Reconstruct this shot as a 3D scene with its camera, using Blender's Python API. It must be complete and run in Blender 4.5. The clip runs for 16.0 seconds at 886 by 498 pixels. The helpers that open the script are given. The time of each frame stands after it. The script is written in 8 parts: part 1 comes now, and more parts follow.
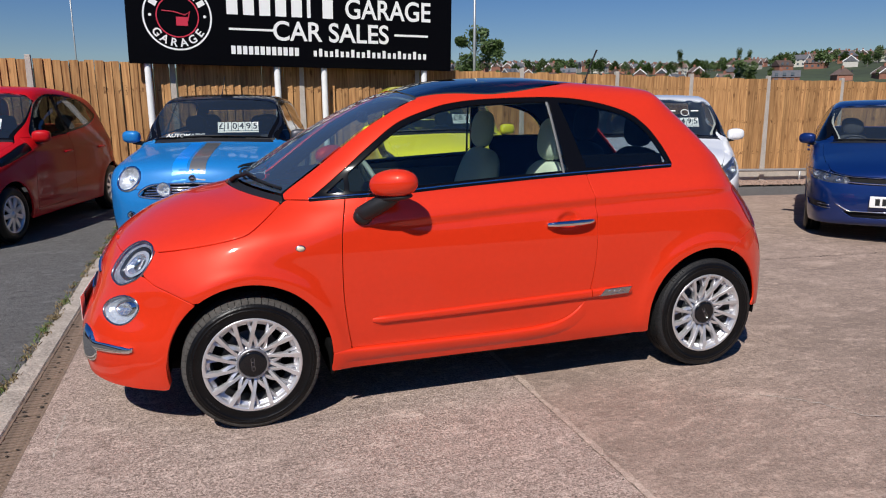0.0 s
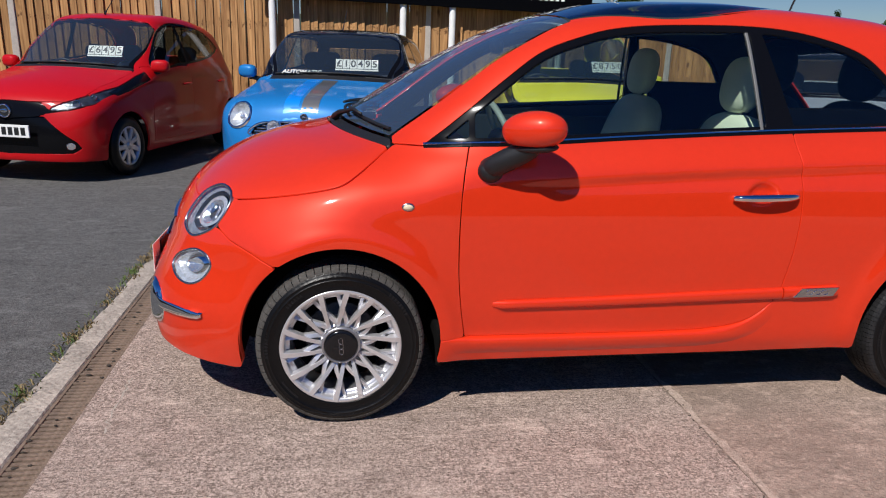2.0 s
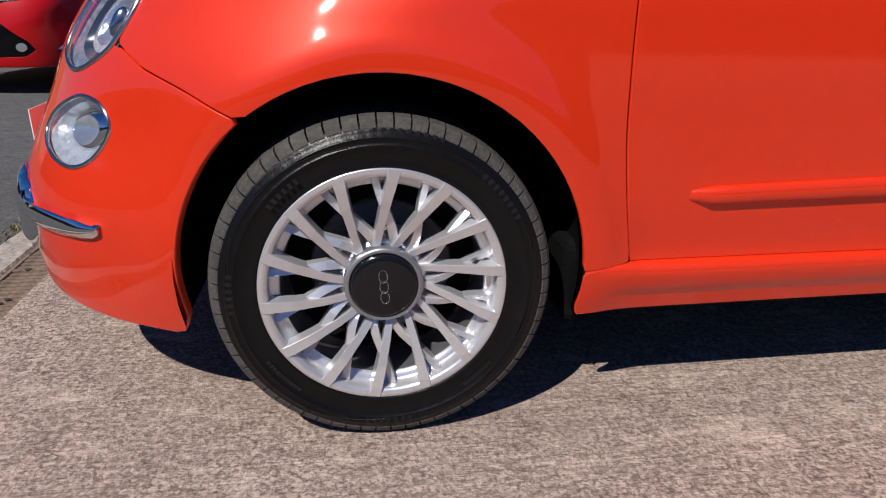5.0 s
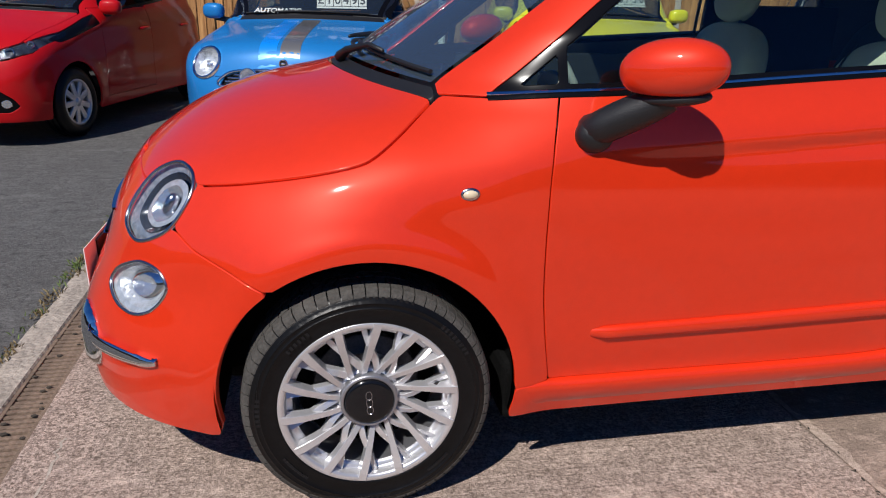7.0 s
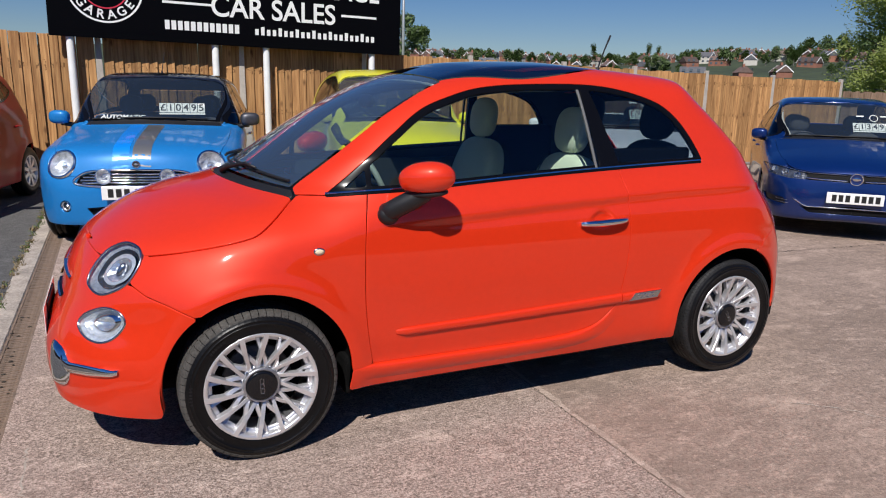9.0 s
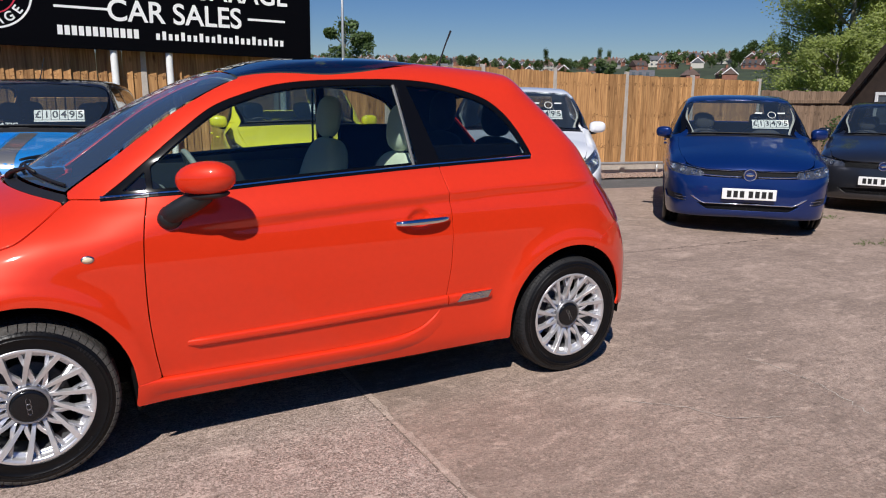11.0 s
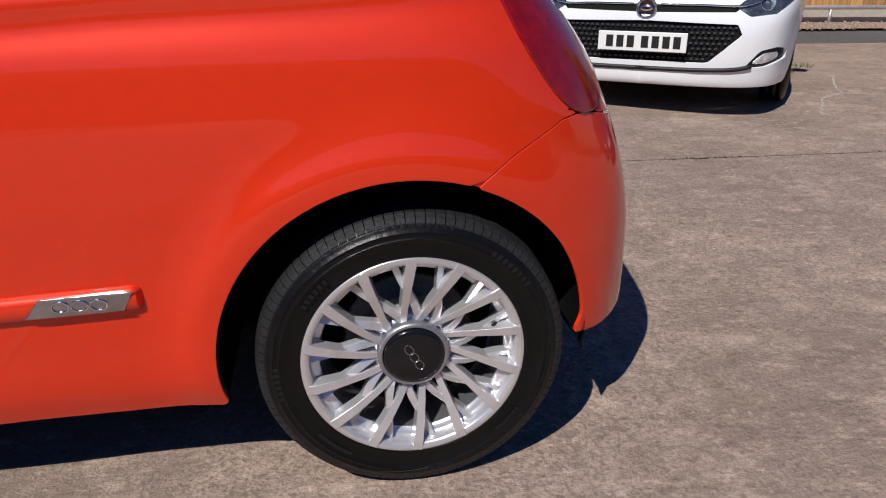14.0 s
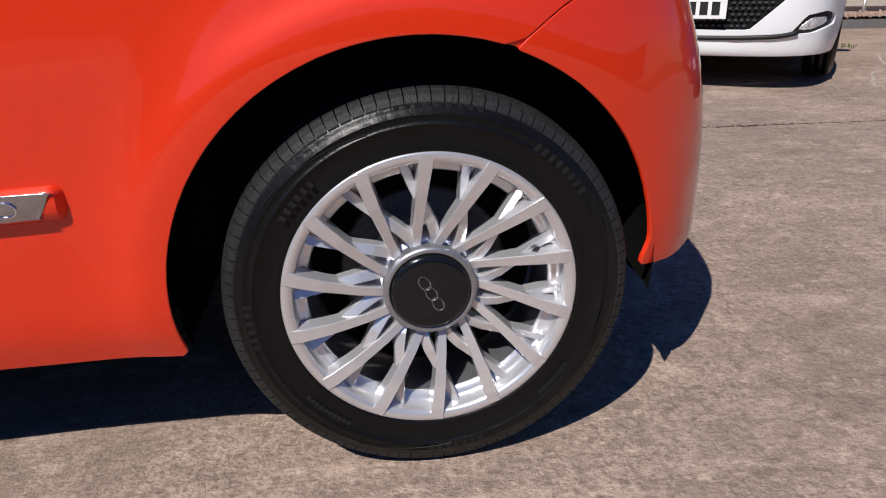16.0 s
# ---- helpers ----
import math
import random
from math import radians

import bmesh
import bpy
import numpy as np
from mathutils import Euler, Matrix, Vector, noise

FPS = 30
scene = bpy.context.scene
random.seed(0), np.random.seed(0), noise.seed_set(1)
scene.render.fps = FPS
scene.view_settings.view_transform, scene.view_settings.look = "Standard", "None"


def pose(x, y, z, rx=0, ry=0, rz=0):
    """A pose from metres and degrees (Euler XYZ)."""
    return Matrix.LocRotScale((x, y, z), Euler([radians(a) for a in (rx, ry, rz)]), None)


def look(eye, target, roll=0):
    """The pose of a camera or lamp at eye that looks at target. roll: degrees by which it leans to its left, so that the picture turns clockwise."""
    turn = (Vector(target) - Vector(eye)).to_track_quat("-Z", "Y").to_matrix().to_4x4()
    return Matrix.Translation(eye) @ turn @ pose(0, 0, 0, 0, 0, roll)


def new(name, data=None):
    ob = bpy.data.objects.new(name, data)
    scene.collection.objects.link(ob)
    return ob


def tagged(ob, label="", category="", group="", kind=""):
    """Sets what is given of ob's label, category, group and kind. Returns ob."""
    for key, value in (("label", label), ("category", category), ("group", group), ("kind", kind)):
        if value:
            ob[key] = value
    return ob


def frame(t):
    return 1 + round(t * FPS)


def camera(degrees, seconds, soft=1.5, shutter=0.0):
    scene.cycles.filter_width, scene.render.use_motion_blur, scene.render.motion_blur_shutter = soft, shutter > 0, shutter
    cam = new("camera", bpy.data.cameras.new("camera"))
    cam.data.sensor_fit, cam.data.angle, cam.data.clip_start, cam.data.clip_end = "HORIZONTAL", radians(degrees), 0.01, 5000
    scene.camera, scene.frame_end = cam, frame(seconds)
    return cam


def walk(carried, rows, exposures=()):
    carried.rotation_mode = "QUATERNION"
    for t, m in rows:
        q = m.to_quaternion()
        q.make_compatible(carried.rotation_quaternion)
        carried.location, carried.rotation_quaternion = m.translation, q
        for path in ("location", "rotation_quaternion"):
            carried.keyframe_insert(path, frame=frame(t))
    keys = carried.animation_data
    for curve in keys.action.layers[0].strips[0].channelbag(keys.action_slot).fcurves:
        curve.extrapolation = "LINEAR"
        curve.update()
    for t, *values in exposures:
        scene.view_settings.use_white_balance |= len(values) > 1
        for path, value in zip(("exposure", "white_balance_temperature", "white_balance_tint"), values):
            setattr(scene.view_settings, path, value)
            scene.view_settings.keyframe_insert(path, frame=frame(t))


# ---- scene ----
cam = camera(64.2, 16.0, 1.1)
PATH = [
    (0, (-0.106, -3.728, 1.399), (0.498, -1.868, 0.981), -0.3),
    (0.5, (-0.09, -3.715, 1.379), (0.515, -1.862, 0.929), -0.3),
    (1, (-0.074, -3.647, 1.364), (0.504, -1.794, 0.884), -0.2),
    (1.5, (-0.099, -3.37, 1.318), (0.351, -1.492, 0.797), -0.1),
    (2, (-0.003, -3.04, 1.286), (0.287, -1.138, 0.742), 1.9),
    (2.5, (0.082, -2.633, 1.229), (0.182, -0.734, 0.609), -0.7),
    (3, (0.055, -2.253, 1.089), (0.071, -0.418, 0.296), -1.3),
    (3.5, (0.019, -1.955, 0.887), (0.045, -0.122, 0.088), -1.5),
    (4, (-0.011, -1.861, 0.781), (0.135, -0.003, 0.055), -0.3),
    (4.2, (-0.026, -1.858, 0.724), (0.161, 0.022, 0.07), -0.0),
    (6.3, (-0.052, -1.947, 0.965), (0.196, -0.134, 0.16), 0.3),
    (6.5, (-0.067, -2.0, 1.007), (0.184, -0.168, 0.245), 0.3),
    (7, (-0.1, -2.186, 1.179), (0.246, -0.337, 0.502), 1.1),
    (7.5, (-0.174, -2.467, 1.246), (0.278, -0.629, 0.598), 1.3),
    (8, (-0.311, -2.73, 1.312), (0.315, -0.913, 0.757), 1.7),
    (8.5, (-0.382, -2.983, 1.35), (0.362, -1.187, 0.879), 1.6),
    (9, (-0.421, -3.235, 1.381), (0.397, -1.466, 0.931), 1.3),
    (9.5, (-0.505, -3.402, 1.384), (0.378, -1.659, 0.961), 1.2),
    (9.6, (-0.488, -3.464, 1.411), (0.387, -1.717, 0.982), 1.3),
    (10, (-0.456, -3.493, 1.394), (0.471, -1.769, 0.983), 0.6),
    (10.2, (-0.364, -3.523, 1.385), (0.583, -1.809, 0.977), 0.5),
    (12.3, (1.182, -2.896, 1.307), (1.99, -1.159, 0.732), -0.6),
    (12.5, (1.323, -2.812, 1.311), (2.104, -1.075, 0.701), -0.9),
    (13, (1.72, -2.563, 1.251), (2.329, -0.789, 0.558), 0.6),
    (13.5, (1.983, -2.222, 1.164), (2.462, -0.432, 0.413), 0.8),
    (14, (2.187, -1.884, 1.007), (2.462, -0.077, 0.195), -0.8),
    (14.5, (2.227, -1.693, 0.788), (2.453, 0.167, 0.089), -1.1),
    (15, (2.211, -1.657, 0.747), (2.43, 0.198, 0.033), -1.4),
    (15.5, (2.212, -1.659, 0.73), (2.426, 0.187, -0.01), -1.8),
    (16, (2.209, -1.66, 0.733), (2.434, 0.17, -0.04), -1.9),
]
walk(cam, [(t, look(eye, target, roll)) for t, eye, target, roll in PATH], [(0.0, 0.05), (2.0, 0.03), (4.0, -0.04), (6.5, -0.03), (9.0, 0.06), (10.2, 0.08), (12.5, -0.05), (13.5, -0.10), (14.0, -0.13), (14.5, -0.14), (15.0, -0.06), (16.0, 0.03)])

# ---- world and sun ----
SUN = Vector((0.51, 0.70, -1.0)).normalized()      # the way the sunlight travels
ELEV = math.asin(-SUN.z)
world = bpy.data.worlds.new("world")
scene.world = world
world.use_nodes = True
wn = world.node_tree.nodes
sky = wn.new("ShaderNodeTexSky")
sky.sky_type, sky.sun_disc = "NISHITA", False
sky.sun_elevation, sky.sun_rotation = ELEV, math.atan2(-SUN.x, -SUN.y)
sky.air_density, sky.dust_density, sky.ozone_density, sky.altitude = 1.15, 0.0, 5.0, 300
deep = wn.new("ShaderNodeHueSaturation")
deep.inputs["Saturation"].default_value = 1.28
deep.inputs["Hue"].default_value = 0.508
world.node_tree.links.new(sky.outputs[0], deep.inputs["Color"])
clear = wn.new("ShaderNodeMix")
clear.data_type, clear.blend_type = "RGBA", "MULTIPLY"
clear.inputs[0].default_value, clear.inputs[7].default_value = 1.0, (0.88, 0.96, 1.20, 1)
world.node_tree.links.new(deep.outputs[0], clear.inputs[6])
world.node_tree.links.new(clear.outputs[2], wn["Background"].inputs[0])
wn["Background"].inputs[1].default_value = 0.050
sun = new("sun", bpy.data.lights.new("sun", "SUN"))
sun.data.energy, sun.data.angle, sun.data.color = 5.0, radians(0.53), (1.0, 0.965, 0.925)
sun.matrix_world = look((0, 0, 30), Vector((0, 0, 30)) + SUN)
scene.view_settings.exposure = 0.04

# ---- materials ----
def mat(name, color, rough=0.5, metal=0.0, coat=0.0, var=0.0, scale=6.0, bump=0.0, bscale=60.0, rand=0.0, spec=0.5, island=0.0):
    """A Principled material; var: two-scale colour variation, bump: fine relief, rand: change from object to object."""
    m = bpy.data.materials.new(name)
    m.use_nodes = True
    nt = m.node_tree
    b = nt.nodes["Principled BSDF"]
    b.inputs["Base Color"].default_value = (*color, 1)
    b.inputs["Roughness"].default_value = rough
    b.inputs["Metallic"].default_value = metal
    b.inputs["Coat Weight"].default_value = coat
    b.inputs["Coat Roughness"].default_value = 0.07
    b.inputs["Specular IOR Level"].default_value = spec
    tc = nt.nodes.new("ShaderNodeTexCoord")
    if var or rand or island:
        hsv = nt.nodes.new("ShaderNodeHueSaturation")
        hsv.inputs["Color"].default_value = (*color, 1)
        fac = None
        if var:
            n1, n2 = nt.nodes.new("ShaderNodeTexNoise"), nt.nodes.new("ShaderNodeTexNoise")
            n1.inputs["Scale"].default_value, n2.inputs["Scale"].default_value = scale, scale * 9
            n1.inputs["Detail"].default_value, n2.inputs["Detail"].default_value = 4, 5
            add = nt.nodes.new("ShaderNodeMath")
            add.operation = "ADD"
            for i, n in enumerate((n1, n2)):
                nt.links.new(tc.outputs["Object"], n.inputs["Vector"])
                nt.links.new(n.outputs["Fac"], add.inputs[i])
            mr = nt.nodes.new("ShaderNodeMapRange")
            mr.inputs[1].default_value, mr.inputs[2].default_value = 0.7, 1.3
            mr.inputs[3].default_value, mr.inputs[4].default_value = 1 - var, 1 + var
            nt.links.new(add.outputs[0], mr.inputs[0])
            fac = mr.outputs[0]
        for amount, node, sock in ((rand, "ShaderNodeObjectInfo", "Random"), (island, "ShaderNodeNewGeometry", "Random Per Island")):
            if amount:
                oi = nt.nodes.new(node)
                mr2 = nt.nodes.new("ShaderNodeMapRange")
                mr2.inputs[3].default_value, mr2.inputs[4].default_value = 1 - amount, 1 + amount
                nt.links.new(oi.outputs[sock], mr2.inputs[0])
                if fac is None:
                    fac = mr2.outputs[0]
                else:
                    mul = nt.nodes.new("ShaderNodeMath")
                    mul.operation = "MULTIPLY"
                    nt.links.new(fac, mul.inputs[0])
                    nt.links.new(mr2.outputs[0], mul.inputs[1])
                    fac = mul.outputs[0]
        nt.links.new(fac, hsv.inputs["Value"])
        nt.links.new(hsv.outputs[0], b.inputs["Base Color"])
    if bump:
        nb = nt.nodes.new("ShaderNodeTexNoise")
        nb.inputs["Scale"].default_value, nb.inputs["Detail"].default_value = bscale, 6
        bp = nt.nodes.new("ShaderNodeBump")
        bp.inputs["Strength"].default_value, bp.inputs["Distance"].default_value = bump, 0.01
        nt.links.new(tc.outputs["Object"], nb.inputs["Vector"])
        nt.links.new(nb.outputs["Fac"], bp.inputs["Height"])
        nt.links.new(bp.outputs[0], b.inputs["Normal"])
    return m


def glass(name, tint, ior=1.45, rough=0.0, gloss=1.0, sky_veil=0.0):
    m = bpy.data.materials.new(name)
    m.use_nodes = True
    nt = m.node_tree
    nt.nodes.remove(nt.nodes["Principled BSDF"])
    tr, gl, mix, fr, pw, mr = (nt.nodes.new(n) for n in ("ShaderNodeBsdfTransparent", "ShaderNodeBsdfGlossy", "ShaderNodeMixShader", "ShaderNodeLayerWeight", "ShaderNodeMath", "ShaderNodeMapRange"))
    tr.inputs[0].default_value = (*tint, 1)
    gl.inputs[0].default_value = (gloss, gloss, gloss, 1)
    gl.inputs["Roughness"].default_value = rough
    fr.inputs["Blend"].default_value = 0.5
    pw.operation, pw.inputs[1].default_value = "POWER", 5.0
    mr.inputs[3].default_value = 2 * ((ior - 1) / (ior + 1)) ** 2
    nt.links.new(fr.outputs["Facing"], pw.inputs[0])
    nt.links.new(pw.outputs[0], mr.inputs[0])
    nt.links.new(mr.outputs[0], mix.inputs[0])
    nt.links.new(tr.outputs[0], mix.inputs[1])
    nt.links.new(gl.outputs[0], mix.inputs[2])
    nt.links.new(mix.outputs[0], nt.nodes["Material Output"].inputs[0])
    # bluish diffuse layer: hazy sky reflection painted into the glass
    if sky_veil:
        film_, lay = nt.nodes.new("ShaderNodeBsdfDiffuse"), nt.nodes.new("ShaderNodeMixShader")
        film_.inputs[0].default_value = (0.36, 0.50, 0.66, 1)
        lay.inputs[0].default_value = sky_veil
        nt.links.new(mix.outputs[0], lay.inputs[1])
        nt.links.new(film_.outputs[0], lay.inputs[2])
        nt.links.new(lay.outputs[0], nt.nodes["Material Output"].inputs[0])
    return m


CORAL = mat("coral_paint", (0.70, 0.032, 0.0055), 0.45, 0.15, 1.0, 0.03, 40, spec=0.18)
CORAL.node_tree.nodes["Principled BSDF"].inputs["Coat Roughness"].default_value = 0.05
BLUE = mat("light_blue_paint", (0.012, 0.175, 0.47), 0.4, 0.1, 0.6, 0.03, 30, spec=0.25)
NAVY = mat("navy_paint", (0.0025, 0.020, 0.115), 0.35, 0.3, 1.0, 0.03, 30, spec=0.25)
RED = mat("red_paint", (0.46, 0.005, 0.008), 0.45, 0.0, 0.42, 0.03, 30, spec=0.12)
WHITE = mat("white_paint", (0.78, 0.79, 0.80), 0.35, 0.0, 1.0, 0.02, 30)
YELLOW = mat("yellow_paint", (0.72, 0.66, 0.03), 0.35, 0.0, 1.0, 0.02, 30)
DARKCAR = mat("dark_paint", (0.012, 0.013, 0.016), 0.3, 0.0, 1.0, 0.02, 30)
BLACKROOF = mat("black_roof_paint", (0.008, 0.009, 0.011), 0.3, 0.0, 1.0, 0.02, 30)
GLOSSBLK = mat("gloss_black", (0.004, 0.004, 0.005), 0.16, 0.0, 0.0, 0.0, spec=0.18)
TRIM = mat("black_plastic", (0.009, 0.009, 0.010), 0.5, 0.0, 0.0, 0.2, 20, 0.15, 300)
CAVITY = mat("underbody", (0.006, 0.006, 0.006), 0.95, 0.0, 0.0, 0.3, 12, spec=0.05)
RUBBER = mat("tyre_rubber", (0.0045, 0.0045, 0.005), 0.34, 0.0, 0.0, 0.3, 9, 0.12, 90, 0.0, 0.22)
RUBBERMARK = mat("tyre_marking", (0.009, 0.009, 0.010), 0.5, 0.0, 0.0, 0.3, 30, 0, 0, 0.0, 0.3)
TREADBLK = mat("black_tread", (0.016, 0.016, 0.017), 0.6, 0.0, 0.0, 0.4, 14, 0.2, 200, 0.0, 0.3)
TREAD = mat("worn_tread", (0.072, 0.067, 0.061), 0.85, 0.0, 0.0, 0.3, 14, 0.3, 200, 0.0, 0.2)
ALLOY = mat("alloy_silver", (0.69, 0.685, 0.695), 0.29, 0.66, 0.3, 0.05, 30)
ALLOYDARK = mat("alloy_darker_grey", (0.35, 0.35, 0.37), 0.38, 0.8, 0.0, 0.1, 30)
STEEL = mat("dark_steel", (0.10, 0.10, 0.11), 0.5, 0.8, 0.0, 0.3, 15)
CHROME = mat("chrome", (0.78, 0.79, 0.80), 0.06, 1.0)
CHROMEDULL = mat("brushed_chrome", (0.45, 0.46, 0.48), 0.22, 1.0, 0.0, 0.1, 60)
REFLECTOR = mat("lamp_reflector", (0.84, 0.85, 0.88), 0.16, 0.85, 0, 0.0, 20, 0.5, 60)
BEZEL = mat("lamp_bezel", (0.80, 0.82, 0.84), 0.22, 0.6, 0.0, 0.3, 60, 0.4, 90)
LAMPGREY = mat("lamp_mottled_grey", (0.42, 0.45, 0.49), 0.25, 0.6, 0.0, 0.6, 90, 0.4, 90)
LAMPDARK = mat("lamp_housing", (0.07, 0.073, 0.08), 0.25, 0.5)
REDLENS = mat("red_lens", (0.22, 0.003, 0.004), 0.15, 0.0, 0.5, 0.3, 40)
AMBER = mat("amber_lens", (0.75, 0.62, 0.42), 0.12, 0.0, 1.0)
CLEAR = glass("clear_glass", (0.80, 0.88, 0.84), 1.38)
LENS = glass("lamp_lens", (0.93, 0.95, 0.96), 1.4)
TINT = glass("privacy_glass", (0.56, 0.62, 0.63), 1.40)
SCREEN = glass("windscreen_glass", (0.46, 0.60, 0.62), 2.2, sky_veil=0.065)
FARGLASS = glass("car_glass", (0.36, 0.41, 0.41))
FARTINT = glass("car_rear_glass", (0.26, 0.30, 0.31))
FARSCREEN = glass("car_windscreen_glass", (0.70, 0.77, 0.77), 1.6, sky_veil=0.03)
ROOFGLASS = glass("roof_glass", (0.10, 0.12, 0.13), 2.3)
SEATFAB = mat("ivory_seat_fabric", (0.66, 0.70, 0.56), 0.75, 0.0, 0.0, 0.08, 30, 0.25, 220)
SEATDARK = mat("dark_seat_fabric", (0.030, 0.032, 0.034), 0.8, 0.0, 0.0, 0.15, 30, 0.2, 220)
IVORY = mat("ivory_plastic", (0.60, 0.57, 0.48), 0.4)
HEADLINE = mat("headlining", (0.42, 0.41, 0.37), 0.9)
PLATE = mat("plate_white", (0.80, 0.80, 0.78), 0.35)
INK = mat("black_ink", (0.012, 0.012, 0.012), 0.5)
PAPER = mat("price_card", (0.62, 0.64, 0.61), 0.5)
STRIPEG = mat("grey_stripe", (0.16, 0.16, 0.16), 0.3, 0.3, 1.0)
STRIPEB = mat("bright_blue_stripe", (0.003, 0.24, 0.80), 0.35, 0.1, 0.7)

# ---- building tools ----
def obj(name, verts, faces, material, parent=None, label="", smooth=False, normals=None):
    me = bpy.data.meshes.new(name)
    me.from_pydata([tuple(v) for v in verts], [], [tuple(f) for f in faces])
    me.materials.append(material)
    if smooth or normals is not None:
        me.polygons.foreach_set("use_smooth", [True] * len(me.polygons))
    if normals is not None:
        me.normals_split_custom_set_from_vertices([tuple(n) for n in normals])
    ob = new(name, me)
    if parent:
        ob.parent = parent
    if label:
        tagged(ob, label)
    return ob


def part(name, bm, material, parent, label="", smooth=None):
    """One bmesh as one mesh object under a thing or a part. smooth: the angle in degrees below which edges are smooth."""
    me = bpy.data.meshes.new(name)
    if smooth:
        bm.normal_update()
        for f in bm.faces:
            f.smooth = True
        for e in bm.edges:
            if len(e.link_faces) != 2 or e.calc_face_angle(9) > radians(smooth):
                e.smooth = False
    bm.to_mesh(me)
    bm.free()
    me.materials.append(material)
    ob = new(name, me)
    if parent:
        ob.parent = parent
    if label:
        tagged(ob, label)
    return ob


def thing(name, m=None, label="", category="", group="", kind=""):
    ob = new(name)
    ob.empty_display_size = 0.2
    if m is not None:
        ob.matrix_world = m
    return tagged(ob, label, category, group, kind)


def box(bm, lo, hi, bevel=0.0, m=None):
    """A box with bevelled edges added to a bmesh."""
    size = [h - l for l, h in zip(lo, hi)]
    mid = [(h + l) / 2 for l, h in zip(lo, hi)]
    t = Matrix.Translation(mid) @ Matrix.Diagonal((*size, 1))
    g = bmesh.ops.create_cube(bm, size=1, matrix=(m @ t) if m is not None else t)
    if bevel:
        edges = list({e for v in g["verts"] for e in v.link_edges})
        bmesh.ops.bevel(bm, geom=edges, offset=bevel, segments=2, profile=0.5, affect="EDGES", clamp_overlap=True)
    return bm


def lathe(profile, n=48, axis="y", full=True):
    """Verts and faces of a profile of (radius, along) turned round an axis through the origin."""
    vs, fs, k = [], [], len(profile)
    for i in range(n):
        a = 2 * math.pi * i / n
        for r, h in profile:
            c, s = r * math.cos(a), r * math.sin(a)
            vs.append((c, h, s) if axis == "y" else (c, s, h) if axis == "z" else (h, c, s))
    for i in range(n):
        for j in range(k - 1):
            a, b = i * k + j, ((i + 1) % n) * k + j
            fs.append((a, b, b + 1, a + 1) if axis != "y" else (a, a + 1, b + 1, b))
    return vs, fs


def tube(points, r, n=8, closed=False):
    """Verts and faces of a round bar through points; r may be one radius a point."""
    pts = [Vector(p) for p in points]
    rs = r if isinstance(r, (list, tuple)) else [r] * len(pts)
    vs, fs = [], []
    up = Vector((0.13, 0.2, 0.97)).normalized()
    for i, p in enumerate(pts):
        d = (pts[min(i + 1, len(pts) - 1)] - pts[max(i - 1, 0)]).normalized()
        if closed:
            d = (pts[(i + 1) % len(pts)] - pts[i - 1]).normalized()
        a = d.cross(up)
        a = a.normalized() if a.length > 1e-4 else d.orthogonal().normalized()
        b = d.cross(a)
        for k in range(n):
            t = 2 * math.pi * k / n
            vs.append(p + rs[i] * (math.cos(t) * a + math.sin(t) * b))
    m = len(pts)
    for i in range(m if closed else m - 1):
        for k in range(n):
            fs.append((i * n + k, i * n + (k + 1) % n, ((i + 1) % m) * n + (k + 1) % n, ((i + 1) % m) * n + k))
    if not closed:
        fs += [tuple(range(n))[::-1], tuple(range((m - 1) * n, m * n))]
    return vs, fs


def spline(pts, n=8, closed=False):
    """A Catmull-Rom curve through 2D or 3D points."""
    p = np.array(pts, float)
    if len(p) < 3:
        return p
    q = np.vstack([p[-1], p, p[0], p[1]]) if closed else np.vstack([2 * p[0] - p[1], p, 2 * p[-1] - p[-2]])
    out = []
    for i in range(1, len(q) - 2):
        a, b, c, d = q[i - 1:i + 3]
        for t in np.arange(n) / n:
            out.append(0.5 * (2 * b + (c - a) * t + (2 * a - 5 * b + 4 * c - d) * t**2 + (3 * b - a - 3 * c + d) * t**3))
    if not closed:
        out.append(p[-1])
    return np.array(out)


def ring(*runs):
    """A closed outline from runs of points that meet in corners."""
    return np.vstack(runs)


def signed(poly, q):
    """The distance of the points q (n, 2) from a closed outline, negative inside."""
    a, b = poly, np.roll(poly, -1, 0)
    keep = np.abs(a - b).sum(1) > 1e-9
    a, b = a[keep], b[keep]
    best, odd = np.full(len(q), 1e9), np.zeros(len(q), bool)
    for (ax, ay), (bx, by) in zip(a, b):
        ex, ey = bx - ax, by - ay
        px, py = q[:, 0] - ax, q[:, 1] - ay
        t = np.clip((px * ex + py * ey) / (ex * ex + ey * ey), 0, 1)
        best = np.minimum(best, (px - t * ex) ** 2 + (py - t * ey) ** 2)
        if ay != by:
            odd ^= ((ay > q[:, 1]) != (by > q[:, 1])) & (q[:, 0] < ex * (q[:, 1] - ay) / ey + ax)
    return np.where(odd, -1, 1) * np.sqrt(best)


def inside(poly, u, v, far=0.06):
    """signed() of points, worked out near the outline only."""
    d = np.full(len(u), 1.0)
    lo, hi = poly.min(0) - far, poly.max(0) + far
    near = (u > lo[0]) & (u < hi[0]) & (v > lo[1]) & (v < hi[1])
    d[near] = signed(poly, np.stack([u[near], v[near]], 1))
    return d


